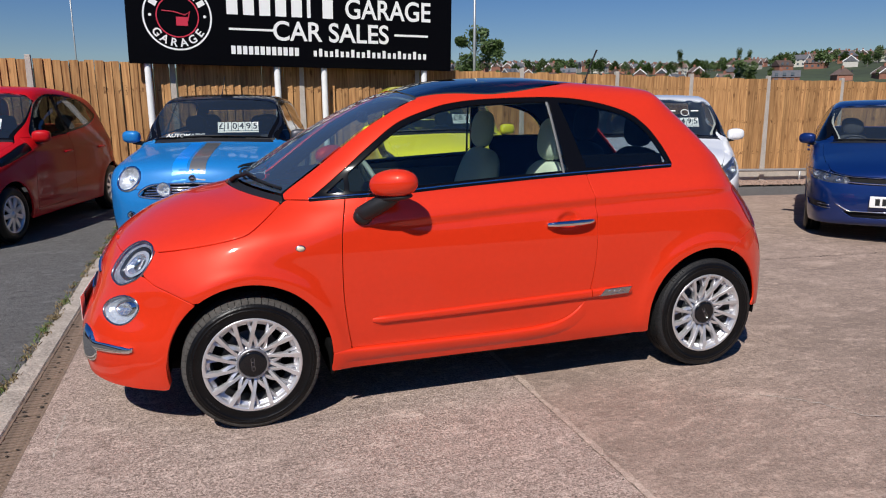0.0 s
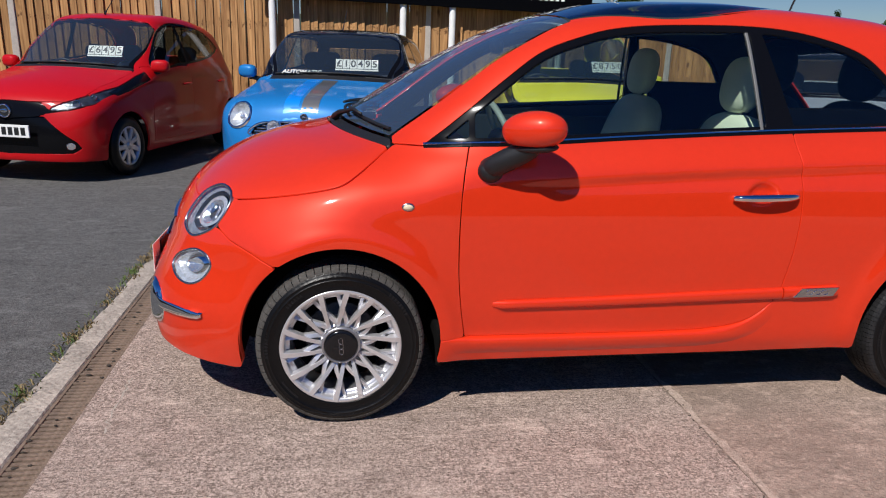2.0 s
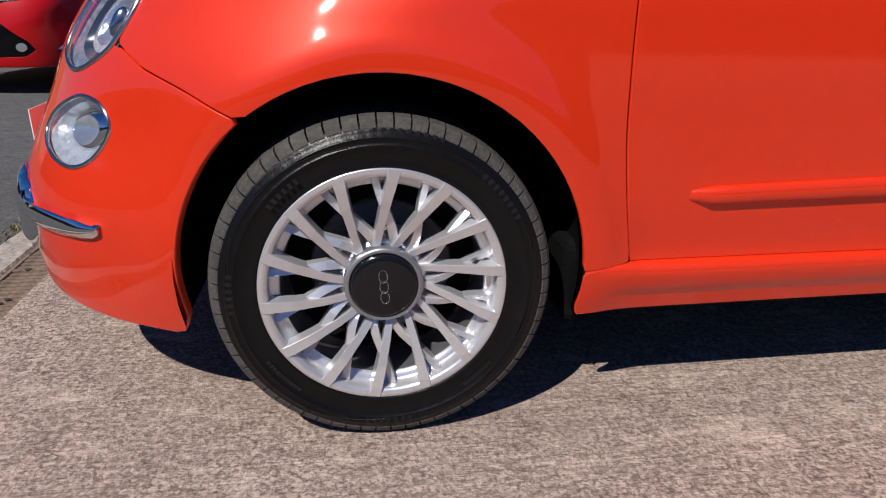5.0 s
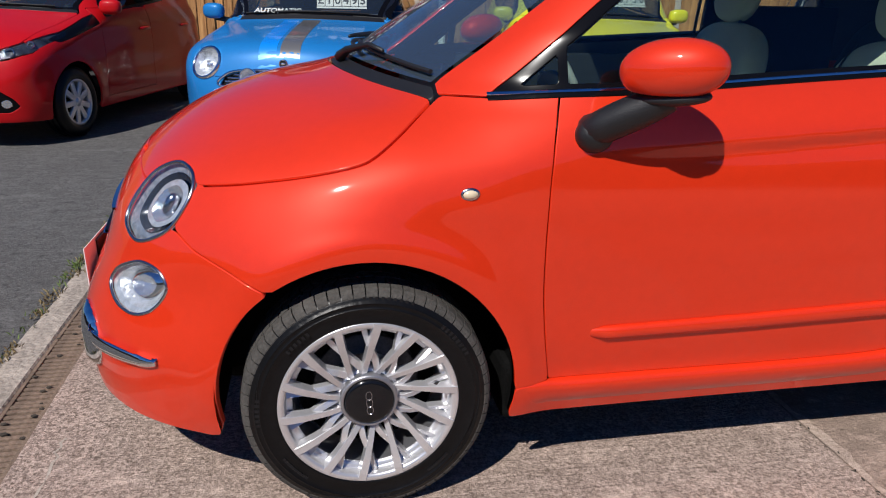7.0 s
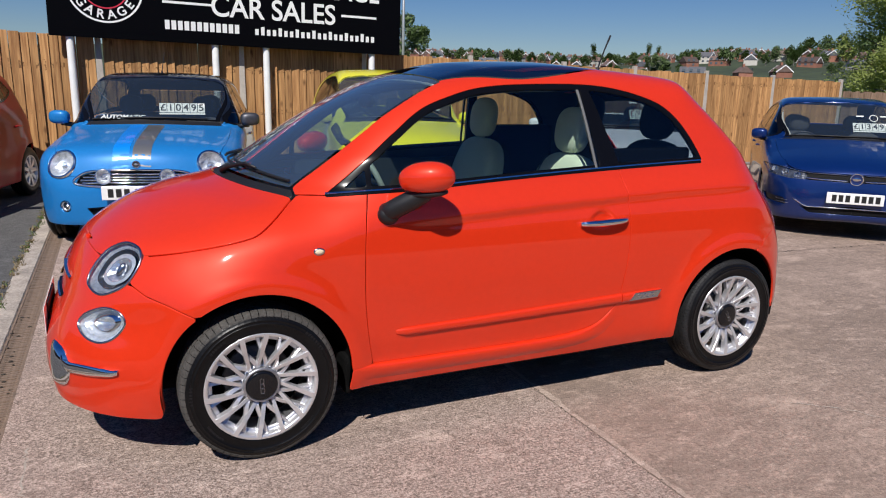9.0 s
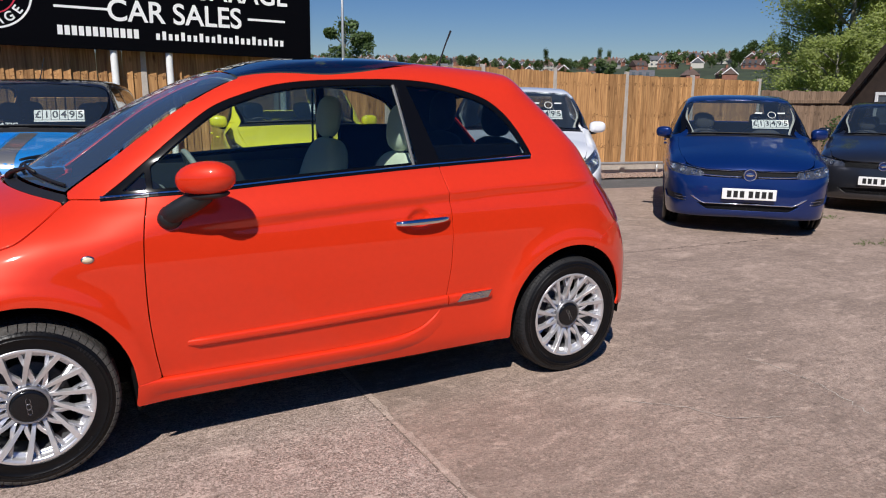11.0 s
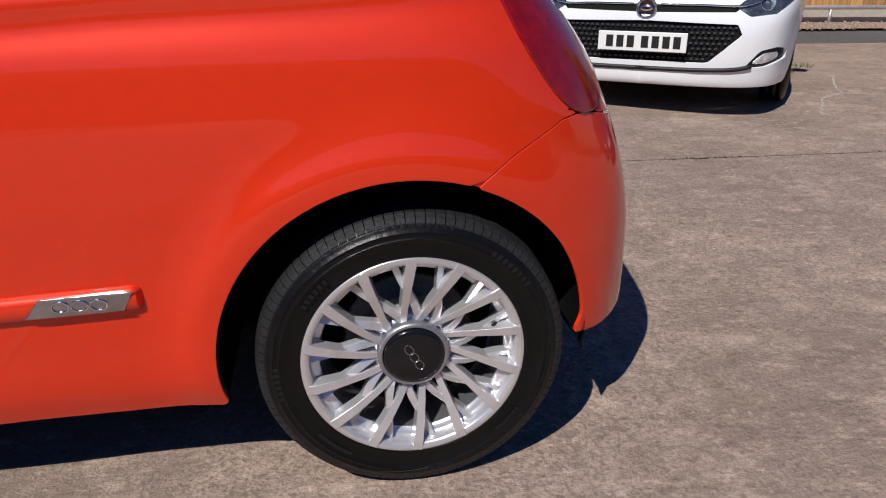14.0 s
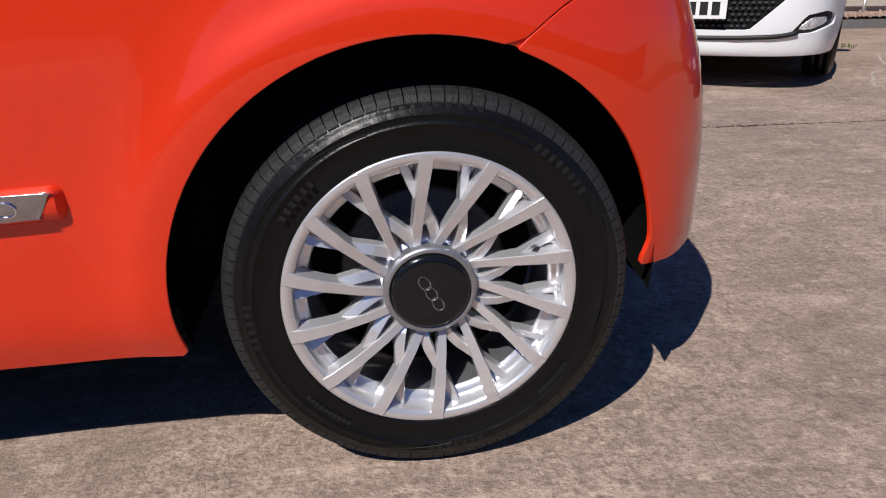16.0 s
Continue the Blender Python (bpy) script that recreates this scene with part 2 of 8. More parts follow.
class Field:
    """A signed distance kept on a grid."""
    def __init__(self, poly, lo, hi, h=0.008):
        self.lo, self.h = np.array(lo), h
        n = np.ceil((np.array(hi) - lo) / h).astype(int) + 1
        x, y = np.meshgrid(lo[0] + h * np.arange(n[0]), lo[1] + h * np.arange(n[1]), indexing="ij")
        self.g = signed(poly, np.stack([x.ravel(), y.ravel()], 1)).reshape(n)

    def __call__(self, x, y):
        u, v = (x - self.lo[0]) / self.h, (y - self.lo[1]) / self.h
        i, j = np.clip(u.astype(int), 0, self.g.shape[0] - 2), np.clip(v.astype(int), 0, self.g.shape[1] - 2)
        a, b, g = u - i, v - j, self.g
        return (1 - a) * ((1 - b) * g[i, j] + b * g[i, j + 1]) + a * ((1 - b) * g[i + 1, j] + b * g[i + 1, j + 1])


def step(lo, hi, v):
    t = np.clip((v - lo) / (hi - lo), 0, 1)
    return t * t * (3 - 2 * t)


def smax(a, b, k):
    h = np.maximum(k - np.abs(a - b), 0) / k
    return np.maximum(a, b) + h * h * k / 4


class Skin:
    """A car body's outer skin: where rays from its inner axis leave the solid that shape(x, y, z) < 0 fills."""
    def __init__(self, shape, x0, x1, zc, nx, nf, nr, nt, lowest=-70):
        th = np.radians(np.linspace(lowest, 180 - lowest, nt))
        ox = np.concatenate([np.full(nf, x0), np.linspace(x0, x1, nx), np.full(nr, x1)])
        yaw = np.concatenate([np.linspace(-90, 0, nf, endpoint=False), np.zeros(nx), np.linspace(0, 90, nr + 1)[1:]])
        yaw = np.radians(yaw)
        c, s = np.cos(th)[None, :], np.sin(th)[None, :]
        d = np.stack([np.abs(c) * np.sin(yaw)[:, None], -c * np.cos(yaw)[:, None], s + 0 * yaw[:, None]], -1)
        d /= np.linalg.norm(d, axis=-1, keepdims=True)
        o = np.stack([ox, 0 * ox, zc + 0 * ox], -1)[:, None, :] + 0 * d
        f = lambda r: shape(*np.moveaxis(o + r[..., None] * d, -1, 0))  # noqa: E731
        lo, found = np.zeros(d.shape[:2]), np.zeros(d.shape[:2], bool)
        for r in np.arange(0.02, 1.6, 0.02):
            out = f(np.full(lo.shape, r)) > 0
            lo = np.where(~found & ~out, r, lo)
            found |= out
        hi = lo + 0.02
        for _ in range(13):
            m = (lo + hi) / 2
            out = f(m) > 0
            lo, hi = np.where(out, lo, m), np.where(out, m, hi)
        g = o + lo[..., None] * d
        for _ in range(3):
            g[1:-1, 1:-1] = 0.5 * g[1:-1, 1:-1] + 0.125 * (g[:-2, 1:-1] + g[2:, 1:-1] + g[1:-1, :-2] + g[1:-1, 2:])
        n = np.cross(np.gradient(g, axis=1), np.gradient(g, axis=0))
        n *= np.sign((n * d).sum(-1, keepdims=True) + 1e-12)
        n /= np.linalg.norm(n, axis=-1, keepdims=True) + 1e-12
        for _ in range(3):
            n[1:-1, 1:-1] = 0.4 * n[1:-1, 1:-1] + 0.15 * (n[:-2, 1:-1] + n[2:, 1:-1] + n[1:-1, :-2] + n[1:-1, 2:])
        n /= np.linalg.norm(n, axis=-1, keepdims=True) + 1e-12
        nu, nv = g.shape[:2]
        i = np.arange(nu * nv).reshape(nu, nv)
        a, b, c2, e = i[:-1, :-1].ravel(), i[1:, :-1].ravel(), i[1:, 1:].ravel(), i[:-1, 1:].ravel()
        self.P, self.N, self.T = g.reshape(-1, 3), n.reshape(-1, 3), np.vstack([np.stack([a, b, c2], 1), np.stack([a, c2, e], 1)])
        p = self.P[self.T]
        flip = (np.cross(p[:, 1] - p[:, 0], p[:, 2] - p[:, 0]) * self.N[self.T[:, 0]]).sum(1) < 0
        self.T[flip] = self.T[flip][:, ::-1]

    def cut(self, d):
        """The part of the skin where d < 0: places, normals, triangles."""
        P, N, T = self.P, self.N, self.T
        s = d[T] < 0
        k = s.sum(1)
        tris, pts, nor, made = [tuple(t) for t in T[k == 3]], [], [], {}

        def mid(i, j):
            key = (i, j) if i < j else (j, i)
            if key not in made:
                t = d[i] / (d[i] - d[j])
                made[key] = len(P) + len(pts)
                pts.append(P[i] + t * (P[j] - P[i]))
                nor.append(N[i] + t * (N[j] - N[i]))
            return made[key]

        for t, m in zip(T[(k == 1) | (k == 2)].tolist(), s[(k == 1) | (k == 2)].tolist()):
            if sum(m) == 1:
                while not m[0]:
                    t, m = t[1:] + t[:1], m[1:] + m[:1]
                tris.append((t[0], mid(t[0], t[1]), mid(t[0], t[2])))
            else:
                while m[0]:
                    t, m = t[1:] + t[:1], m[1:] + m[:1]
                a, b = mid(t[0], t[1]), mid(t[0], t[2])
                tris += [(a, t[1], t[2]), (a, t[2], b)]
        if not tris:
            return None
        tris = np.array(tris)
        allp = np.vstack([P, np.array(pts).reshape(-1, 3)])
        alln = np.vstack([N, np.array(nor).reshape(-1, 3)])
        used, inv = np.unique(tris, return_inverse=True)
        n = alln[used]
        return allp[used], n / (np.linalg.norm(n, axis=1, keepdims=True) + 1e-9), inv.reshape(-1, 3)

    def panel(self, name, d, material, parent, label="", gap=0.0034, lip=0.020, push=None, renorm=False):
        """A panel of the skin where d < -gap, with its edges turned in by lip. push: offset along the normals, one number or a function of the places."""
        got = self.cut(d + gap)
        if got is None:
            return None
        p, n, t = got
        if push is not None:
            p = p + n * (push(p) if callable(push) else np.full(len(p), push))[:, None]
        if renorm:
            fn = np.cross(p[t[:, 1]] - p[t[:, 0]], p[t[:, 2]] - p[t[:, 0]])
            n = np.zeros_like(p)
            for k in range(3):
                np.add.at(n, t[:, k], fn)
            n /= np.linalg.norm(n, axis=1, keepdims=True) + 1e-12
        e = np.sort(np.vstack([t[:, :2], t[:, 1:], t[:, [2, 0]]]), 1)
        dirs = np.vstack([t[:, :2], t[:, 1:], t[:, [2, 0]]])
        key = e[:, 0] * (len(p) + 1) + e[:, 1]
        u, first, cnt = np.unique(key, return_index=True, return_counts=True)
        edge = dirs[first[cnt == 1]]
        vs, ns, fs = [p], [n], [tuple(f) for f in t.tolist()]
        base = len(p)
        if lip and len(edge):
            on = np.unique(edge)
            where = {v: i for i, v in enumerate(on.tolist())}
            side = np.zeros((len(on), 3))
            for a, b in edge.tolist():
                w = np.cross(p[b] - p[a], n[a])
                side[where[a]] += w
                side[where[b]] += w
            side /= np.linalg.norm(side, axis=1, keepdims=True) + 1e-12
            r = min(0.0025, lip / 3)
            vs += [p[on] - n[on] * r * 0.3 + side * r * 0.7, p[on] - n[on] * lip]
            ns += [(n[on] + side) / 1.414, side]
            m = len(on)
            for a, b in edge.tolist():
                i, j = where[a], where[b]
                fs += [(b, a, base + i, base + j), (base + j, base + i, base + m + i, base + m + j)]
        ob = obj(name, np.vstack(vs), fs, material, parent, label, True, np.vstack(ns))
        return ob

# ---- ground, fences ----
def paving(name, light, dark, stain, speck, lines, rough=0.9, cover=0.5, chip=0.7):
    """Weathered paving: aggregate speckle, brush lines along x, broad stains and fine relief."""
    m = bpy.data.materials.new(name)
    m.use_nodes = True
    nt = m.node_tree
    N, K = nt.nodes.new, nt.links.new
    b = nt.nodes["Principled BSDF"]
    b.inputs["Roughness"].default_value = rough
    b.inputs["Specular IOR Level"].default_value = 0.3
    tc = N("ShaderNodeTexCoord")

    def noise_at(scale, detail=5.0, stretch=None, rough_=0.6):
        n = N("ShaderNodeTexNoise")
        n.inputs["Scale"].default_value, n.inputs["Detail"].default_value, n.inputs["Roughness"].default_value = scale, detail, rough_
        if stretch:
            mp = N("ShaderNodeMapping")
            mp.inputs["Scale"].default_value = stretch
            K(tc.outputs["Object"], mp.inputs["Vector"])
            K(mp.outputs[0], n.inputs["Vector"])
        else:
            K(tc.outputs["Object"], n.inputs["Vector"])
        return n.outputs["Fac"]

    def ramp(sock, lo, hi, a=0.0, c=1.0):
        r = N("ShaderNodeMapRange")
        r.inputs[1].default_value, r.inputs[2].default_value, r.inputs[3].default_value, r.inputs[4].default_value = lo, hi, a, c
        K(sock, r.inputs[0])
        return r.outputs[0]

    def blend(fac, c1, c2, kind="MIX"):
        x = N("ShaderNodeMix")
        x.data_type, x.blend_type = "RGBA", kind
        if isinstance(fac, float):
            x.inputs[0].default_value = fac
        else:
            K(fac, x.inputs[0])
        for i, c in ((6, c1), (7, c2)):
            if isinstance(c, tuple):
                x.inputs[i].default_value = (*c, 1)
            else:
                K(c, x.inputs[i])
        return x.outputs[2]

    fine, mid, broad = noise_at(speck, 4, None, 0.8), noise_at(13, 6), noise_at(0.85, 6)
    col = blend(ramp(fine, 0.40, 0.60), dark, light)
    chips = N("ShaderNodeTexVoronoi")
    chips.inputs["Scale"].default_value = speck * 1.7
    K(tc.outputs["Object"], chips.inputs["Vector"])
    tone = N("ShaderNodeSeparateColor")
    K(chips.outputs["Color"], tone.inputs[0])
    col = blend(ramp(tone.outputs[0], 0.70, 0.78, 0.0, chip), col, tuple(min(1, c * 1.22) for c in light))
    col = blend(ramp(tone.outputs[1], 0.74, 0.80, 0.0, chip), col, tuple(c * 0.62 for c in dark))
    col = blend(ramp(mid, 0.42, 0.7, 0.0, cover * 0.7), col, stain)
    col = blend(ramp(broad, 0.42, 0.66, 0.0, cover), col, stain)
    brush = noise_at(1.0, 5, (lines * (0.05 if lines > 40 else 0.30), lines, lines), 0.7)
    col = blend(0.75, col, blend(ramp(brush, 0.35, 0.65), (0.42, 0.42, 0.42), (0.58, 0.58, 0.58)), "OVERLAY")
    wear = noise_at(2.4, 8, (0.7, 1.3, 1.0), 0.74)
    col = blend(ramp(wear, 0.56, 0.70, 0.0, 0.55), col, tuple(min(1, c * 1.30) for c in light))
    streak = noise_at(7.5, 9, (0.7, 1.3, 1.0), 0.80)
    col = blend(ramp(streak, 0.55, 0.63, 0.0, 0.60), col, tuple(min(1, c * 1.20) for c in light))
    blot = noise_at(4.3, 9, (1.0, 0.8, 1.0), 0.78)
    col = blend(ramp(blot, 0.56, 0.68, 0.0, 0.62), col, tuple(c * 0.74 for c in dark))
    crumb = noise_at(33.0, 3, None, 0.7)
    col = blend(ramp(crumb, 0.58, 0.68, 0.0, 0.62), col, tuple(c * 0.60 for c in dark))
    col = blend(ramp(crumb, 0.42, 0.34, 0.0, 0.45), col, tuple(min(1, c * 1.20) for c in light))
    K(col, b.inputs["Base Color"])
    bp = N("ShaderNodeBump")
    bp.inputs["Strength"].default_value, bp.inputs["Distance"].default_value = 0.8, 0.008
    add = N("ShaderNodeMath")
    K(fine, add.inputs[0])
    K(brush, add.inputs[1])
    K(add.outputs[0], bp.inputs["Height"])
    K(bp.outputs[0], b.inputs["Normal"])
    return m


CONCRETE = paving("aggregate_concrete", (0.60, 0.462, 0.388), (0.165, 0.115, 0.090), (0.31, 0.236, 0.194), 92, 75, 0.9, 0.5, 0.55)
CONCRETE2 = paving("weathered_concrete", (0.485, 0.362, 0.290), (0.255, 0.185, 0.146), (0.232, 0.171, 0.135), 75, 14, 0.9, 0.8, 0.35)
TARMAC = paving("tarmac", (0.165, 0.16, 0.155), (0.055, 0.053, 0.052), (0.10, 0.095, 0.09), 95, 20, 0.92, 0.5, 0.45)
JOINT = mat("joint_dirt", (0.255, 0.192, 0.150), 0.95, 0, 0, 0.5, 20)
KERB = mat("kerb_concrete", (0.37, 0.315, 0.265), 0.9, 0.0, 0.0, 0.38, 7, 0.9, 60)
IRON = mat("rusty_iron", (0.20, 0.140, 0.100), 0.8, 0.1, 0.0, 0.4, 12, 0.5, 90)
def timber(name, light, dark, knot):
    """Sawn softwood: grain along z, knots, tone that changes from board to board."""
    m = bpy.data.materials.new(name)
    m.use_nodes = True
    nt = m.node_tree
    N, K = nt.nodes.new, nt.links.new
    b = nt.nodes["Principled BSDF"]
    b.inputs["Roughness"].default_value = 0.8
    b.inputs["Specular IOR Level"].default_value = 0.25
    geo, oi = N("ShaderNodeNewGeometry"), N("ShaderNodeObjectInfo")
    shift = N("ShaderNodeVectorMath")
    shift.operation = "MULTIPLY_ADD"
    comb = N("ShaderNodeCombineXYZ")
    K(oi.outputs["Random"], comb.inputs[2])
    K(comb.outputs[0], shift.inputs[0])
    shift.inputs[1].default_value = (0, 0, 40)
    K(geo.outputs["Position"], shift.inputs[2])
    mp = N("ShaderNodeMapping")
    mp.inputs["Scale"].default_value = (42, 42, 2.2)
    K(shift.outputs[0], mp.inputs["Vector"])
    grain = N("ShaderNodeTexNoise")
    grain.inputs["Scale"].default_value, grain.inputs["Detail"].default_value = 1.0, 6
    K(mp.outputs[0], grain.inputs["Vector"])
    mix = N("ShaderNodeMix")
    mix.data_type = "RGBA"
    mix.inputs[6].default_value, mix.inputs[7].default_value = (*dark, 1), (*light, 1)
    r1 = N("ShaderNodeMapRange")
    r1.inputs[1].default_value, r1.inputs[2].default_value = 0.32, 0.66
    K(grain.outputs["Fac"], r1.inputs[0])
    K(r1.outputs[0], mix.inputs[0])
    mk = N("ShaderNodeMapping")
    mk.inputs["Scale"].default_value = (6.5, 6.5, 3.2)
    K(shift.outputs[0], mk.inputs["Vector"])
    vor = N("ShaderNodeTexVoronoi")
    vor.inputs["Scale"].default_value = 1.0
    K(mk.outputs[0], vor.inputs["Vector"])
    r2 = N("ShaderNodeMapRange")
    r2.inputs[1].default_value, r2.inputs[2].default_value, r2.inputs[3].default_value, r2.inputs[4].default_value = 0.05, 0.20, 0.85, 0.0
    K(vor.outputs["Distance"], r2.inputs[0])
    mix2 = N("ShaderNodeMix")
    mix2.data_type = "RGBA"
    K(r2.outputs[0], mix2.inputs[0])
    K(mix.outputs[2], mix2.inputs[6])
    mix2.inputs[7].default_value = (*knot, 1)
    # rows of nail stains and drips where the rails run behind the boards
    low = N("ShaderNodeTexNoise")
    low.inputs["Scale"].default_value, low.inputs["Detail"].default_value = 17.0, 4
    K(shift.outputs[0], low.inputs["Vector"])
    sep = N("ShaderNodeSeparateXYZ")
    K(geo.outputs["Position"], sep.inputs[0])
    sway = N("ShaderNodeMath")
    sway.operation = "MULTIPLY_ADD"
    sway.inputs[1].default_value = 0.30
    K(low.outputs["Fac"], sway.inputs[0])
    K(sep.outputs[2], sway.inputs[2])
    stain_ = mix2.outputs[2]
    for row_z in (0.52, 1.10, 1.68):
        away, near_, spots_, both = (N("ShaderNodeMath") for _ in range(4))
        away.operation, away.inputs[1].default_value = "SUBTRACT", row_z
        K(sway.outputs[0], away.inputs[0])
        near_.operation = "ABSOLUTE"
        K(away.outputs[0], near_.inputs[0])
        rr, rs = N("ShaderNodeMapRange"), N("ShaderNodeMapRange")
        rr.inputs[1].default_value, rr.inputs[2].default_value, rr.inputs[3].default_value, rr.inputs[4].default_value = 0.006, 0.030, 0.85, 0.0
        K(near_.outputs[0], rr.inputs[0])
        rs.inputs[1].default_value, rs.inputs[2].default_value = 0.50, 0.62
        K(grain.outputs["Fac"], rs.inputs[0])
        both.operation = "MULTIPLY"
        K(rr.outputs[0], both.inputs[0])
        K(rs.outputs[0], both.inputs[1])
        dark_ = N("ShaderNodeMix")
        dark_.data_type = "RGBA"
        K(both.outputs[0], dark_.inputs[0])
        K(stain_, dark_.inputs[6])
        dark_.inputs[7].default_value = (*knot, 1)
        stain_ = dark_.outputs[2]
    hsv = N("ShaderNodeHueSaturation")
    r3 = N("ShaderNodeMapRange")
    r3.inputs[3].default_value, r3.inputs[4].default_value = 0.76, 1.20
    K(oi.outputs["Random"], r3.inputs[0])
    K(r3.outputs[0], hsv.inputs["Value"])
    K(stain_, hsv.inputs["Color"])
    K(hsv.outputs[0], b.inputs["Base Color"])
    bp = N("ShaderNodeBump")
    bp.inputs["Strength"].default_value, bp.inputs["Distance"].default_value = 0.4, 0.004
    K(grain.outputs["Fac"], bp.inputs["Height"])
    K(bp.outputs[0], b.inputs["Normal"])
    return m


TIMBER = timber("fence_timber", (0.53, 0.290, 0.118), (0.27, 0.130, 0.050), (0.09, 0.036, 0.014))
OLDTIMBER = timber("old_fence_timber", (0.33, 0.225, 0.155), (0.19, 0.125, 0.082), (0.06, 0.035, 0.02))
POSTC = mat("concrete_post", (0.45, 0.40, 0.345), 0.9, 0.0, 0.0, 0.15, 6, 0.3, 70)
LAWN = mat("rough_grass", (0.07, 0.10, 0.03), 0.95, 0.0, 0.0, 0.35, 0.5)
FENCE_Y = 7.2


def fence_top(x):
    return 1.905 - 0.0185 * x


def drop(x):  # noqa: E302
    """The yard falls gently away past the car."""
    return -0.025 * max(0.0, x - 2.7)


def slab(name, x0, x1, y0, y1, z, material, label, nx=1, ny=1):
    vs, fs = [], []
    xs, ys = np.linspace(x0, x1, nx + 1), np.linspace(y0, y1, ny + 1)
    for xx in xs:
        for yy in ys:
            vs.append((xx, yy, z + drop(xx)))
    for i in range(nx):
        for j in range(ny):
            a = i * (ny + 1) + j
            fs.append((a, a + ny + 1, a + ny + 2, a + 1))
    return tagged(obj(name, vs, fs, material), label, "ground", "", "structure")


slab("ground", -900, 900, -900, 1800, -0.9, LAWN, "rough grass far round the yard", 60, 2)
slab("tarmac_road", -14, -1.155, -16, 7.6, -0.012, TARMAC, "worn grey tarmac of the car park", 2, 2)
slab("tarmac_yard", -1.155, 20, 5.3, 7.6, -0.012, TARMAC, "worn grey tarmac along the fence", 14, 1)

# concrete bays between joints
BAYS = [("aggregate", -0.915, 1.285, -16.0, 1.30, CONCRETE), ("aggregate", -0.915, 1.285, 1.30, 5.3, CONCRETE), ("weathered", 1.285, 20.0, -16.0, -2.0, CONCRETE2),
        ("weathered", 1.285, 20.0, -2.0, 1.30, CONCRETE2), ("weathered", 1.285, 20.0, 1.30, 5.3, CONCRETE2)]
for i, (kind_, x0, x1, y0, y1, mt) in enumerate(BAYS):
    n = 2 if x1 < 2 else 24
    s = slab("concrete_slab", x0 + 0.0011, x1 - 0.0011, y0 + 0.0016, y1 - 0.0016, 0.0 - 0.0015 * (i % 2), mt, "pinkish aggregate concrete slab" if i < 2 else "weathered grey-brown concrete slab", n, 2)
slab("joint_filler", -0.915, 20.0, -16.0, 5.32, -0.006, JOINT, "dirt in the joints between the slabs", 24, 2)

# smoothed mortar margin along the joint, and dirt settled beside it
MARGIN = paving("mortar_margin", (0.56, 0.435, 0.355), (0.38, 0.285, 0.228), (0.33, 0.252, 0.205), 75, 14, 0.9, 0.5, 0.2)
for nm_, x0_, w_, z_, mt_, lab_, sd in (("joint_margin", 1.2868, 0.030, 0.0016, MARGIN, "smooth pale mortar margin along the slab joint", 3.0), ("joint_dirt", 1.2842, 0.0045, 0.0026, JOINT, "brown dirt settled along the slab joint", 8.0)):
    bm, rows = bmesh.new(), []
    for k in range(620):
        yy = -5.0 + 0.01 * k
        wob = 1 + 0.55 * noise.noise((yy * 5.0, sd, 0)) + 0.5 * noise.noise((yy * 23.0, sd, 1.0))
        sh = 0.004 * noise.noise((yy * 7.0, sd + 2.0, 0))
        rows.append([bm.verts.new((x0_ + sh, yy, z_)), bm.verts.new((x0_ + sh + max(0.001, w_ * wob), yy, z_))])
    for k, (a, b) in enumerate(zip(rows, rows[1:])):
        if mt_ is MARGIN or noise.noise((k * 0.035, sd, 4.0)) > -0.12:
            bm.faces.new((a[0], a[1], b[1], b[0]))
    tagged(part(nm_, bm, mt_, None), lab_, "ground", "", "structure")

# plain wall that closes the yard behind
BRICKW = mat("plain_brown_wall", (0.16, 0.085, 0.06), 0.9, 0, 0, 0.25, 2.5, 0.4, 30)
for nm, lo, hi in (("wall_south", (-14.0, -15.3, -0.5), (60.0, -15.0, 3.3)), ("wall_west", (-14.3, -15.3, -0.5), (-14.0, 7.6, 2.2))):
    bm = bmesh.new()
    box(bm, lo, hi, 0.01)
    tagged(part(nm, bm, BRICKW, None), "plain brown wall closing the yard", "wall", "", "structure")

# ---- the coral hatchback ----
PROFILE = spline([(-0.690, 0.14), (-0.725, 0.22), (-0.755, 0.31), (-0.765, 0.40), (-0.748, 0.48), (-0.712, 0.58), (-0.645, 0.70), (-0.545, 0.80), (-0.40, 0.893),
                  (-0.23, 0.955), (-0.06, 0.990), (0.02, 1.025), (0.12, 1.090), (0.25, 1.172), (0.40, 1.260), (0.55, 1.337), (0.70, 1.402), (0.84, 1.442),
                  (1.05, 1.474), (1.35, 1.489), (1.65, 1.487), (1.90, 1.474), (2.08, 1.452), (2.15, 1.425), (2.24, 1.335), (2.36, 1.215), (2.52, 1.045),
                  (2.66, 0.88), (2.75, 0.76), (2.82, 0.62), (2.842, 0.48), (2.83, 0.36), (2.80, 0.20), (2.70, 0.04), (1.0, 0.0), (-0.55, 0.03)], 8, True)
PLAN = spline([(-0.765, 0.0), (-0.760, 0.16), (-0.735, 0.32), (-0.685, 0.455), (-0.60, 0.570), (-0.50, 0.652), (-0.40, 0.702), (-0.28, 0.742), (-0.12, 0.768), (0.05, 0.776),
               (0.3, 0.772), (0.7, 0.770), (1.2, 0.770), (1.7, 0.772), (2.1, 0.783), (2.35, 0.785), (2.50, 0.768), (2.62, 0.735), (2.72, 0.680), (2.79, 0.58),
               (2.825, 0.42), (2.845, 0.2), (2.85, 0.0)], 8)
PLAN = np.vstack([PLAN, PLAN[::-1][1:-1] * [1, -1]])
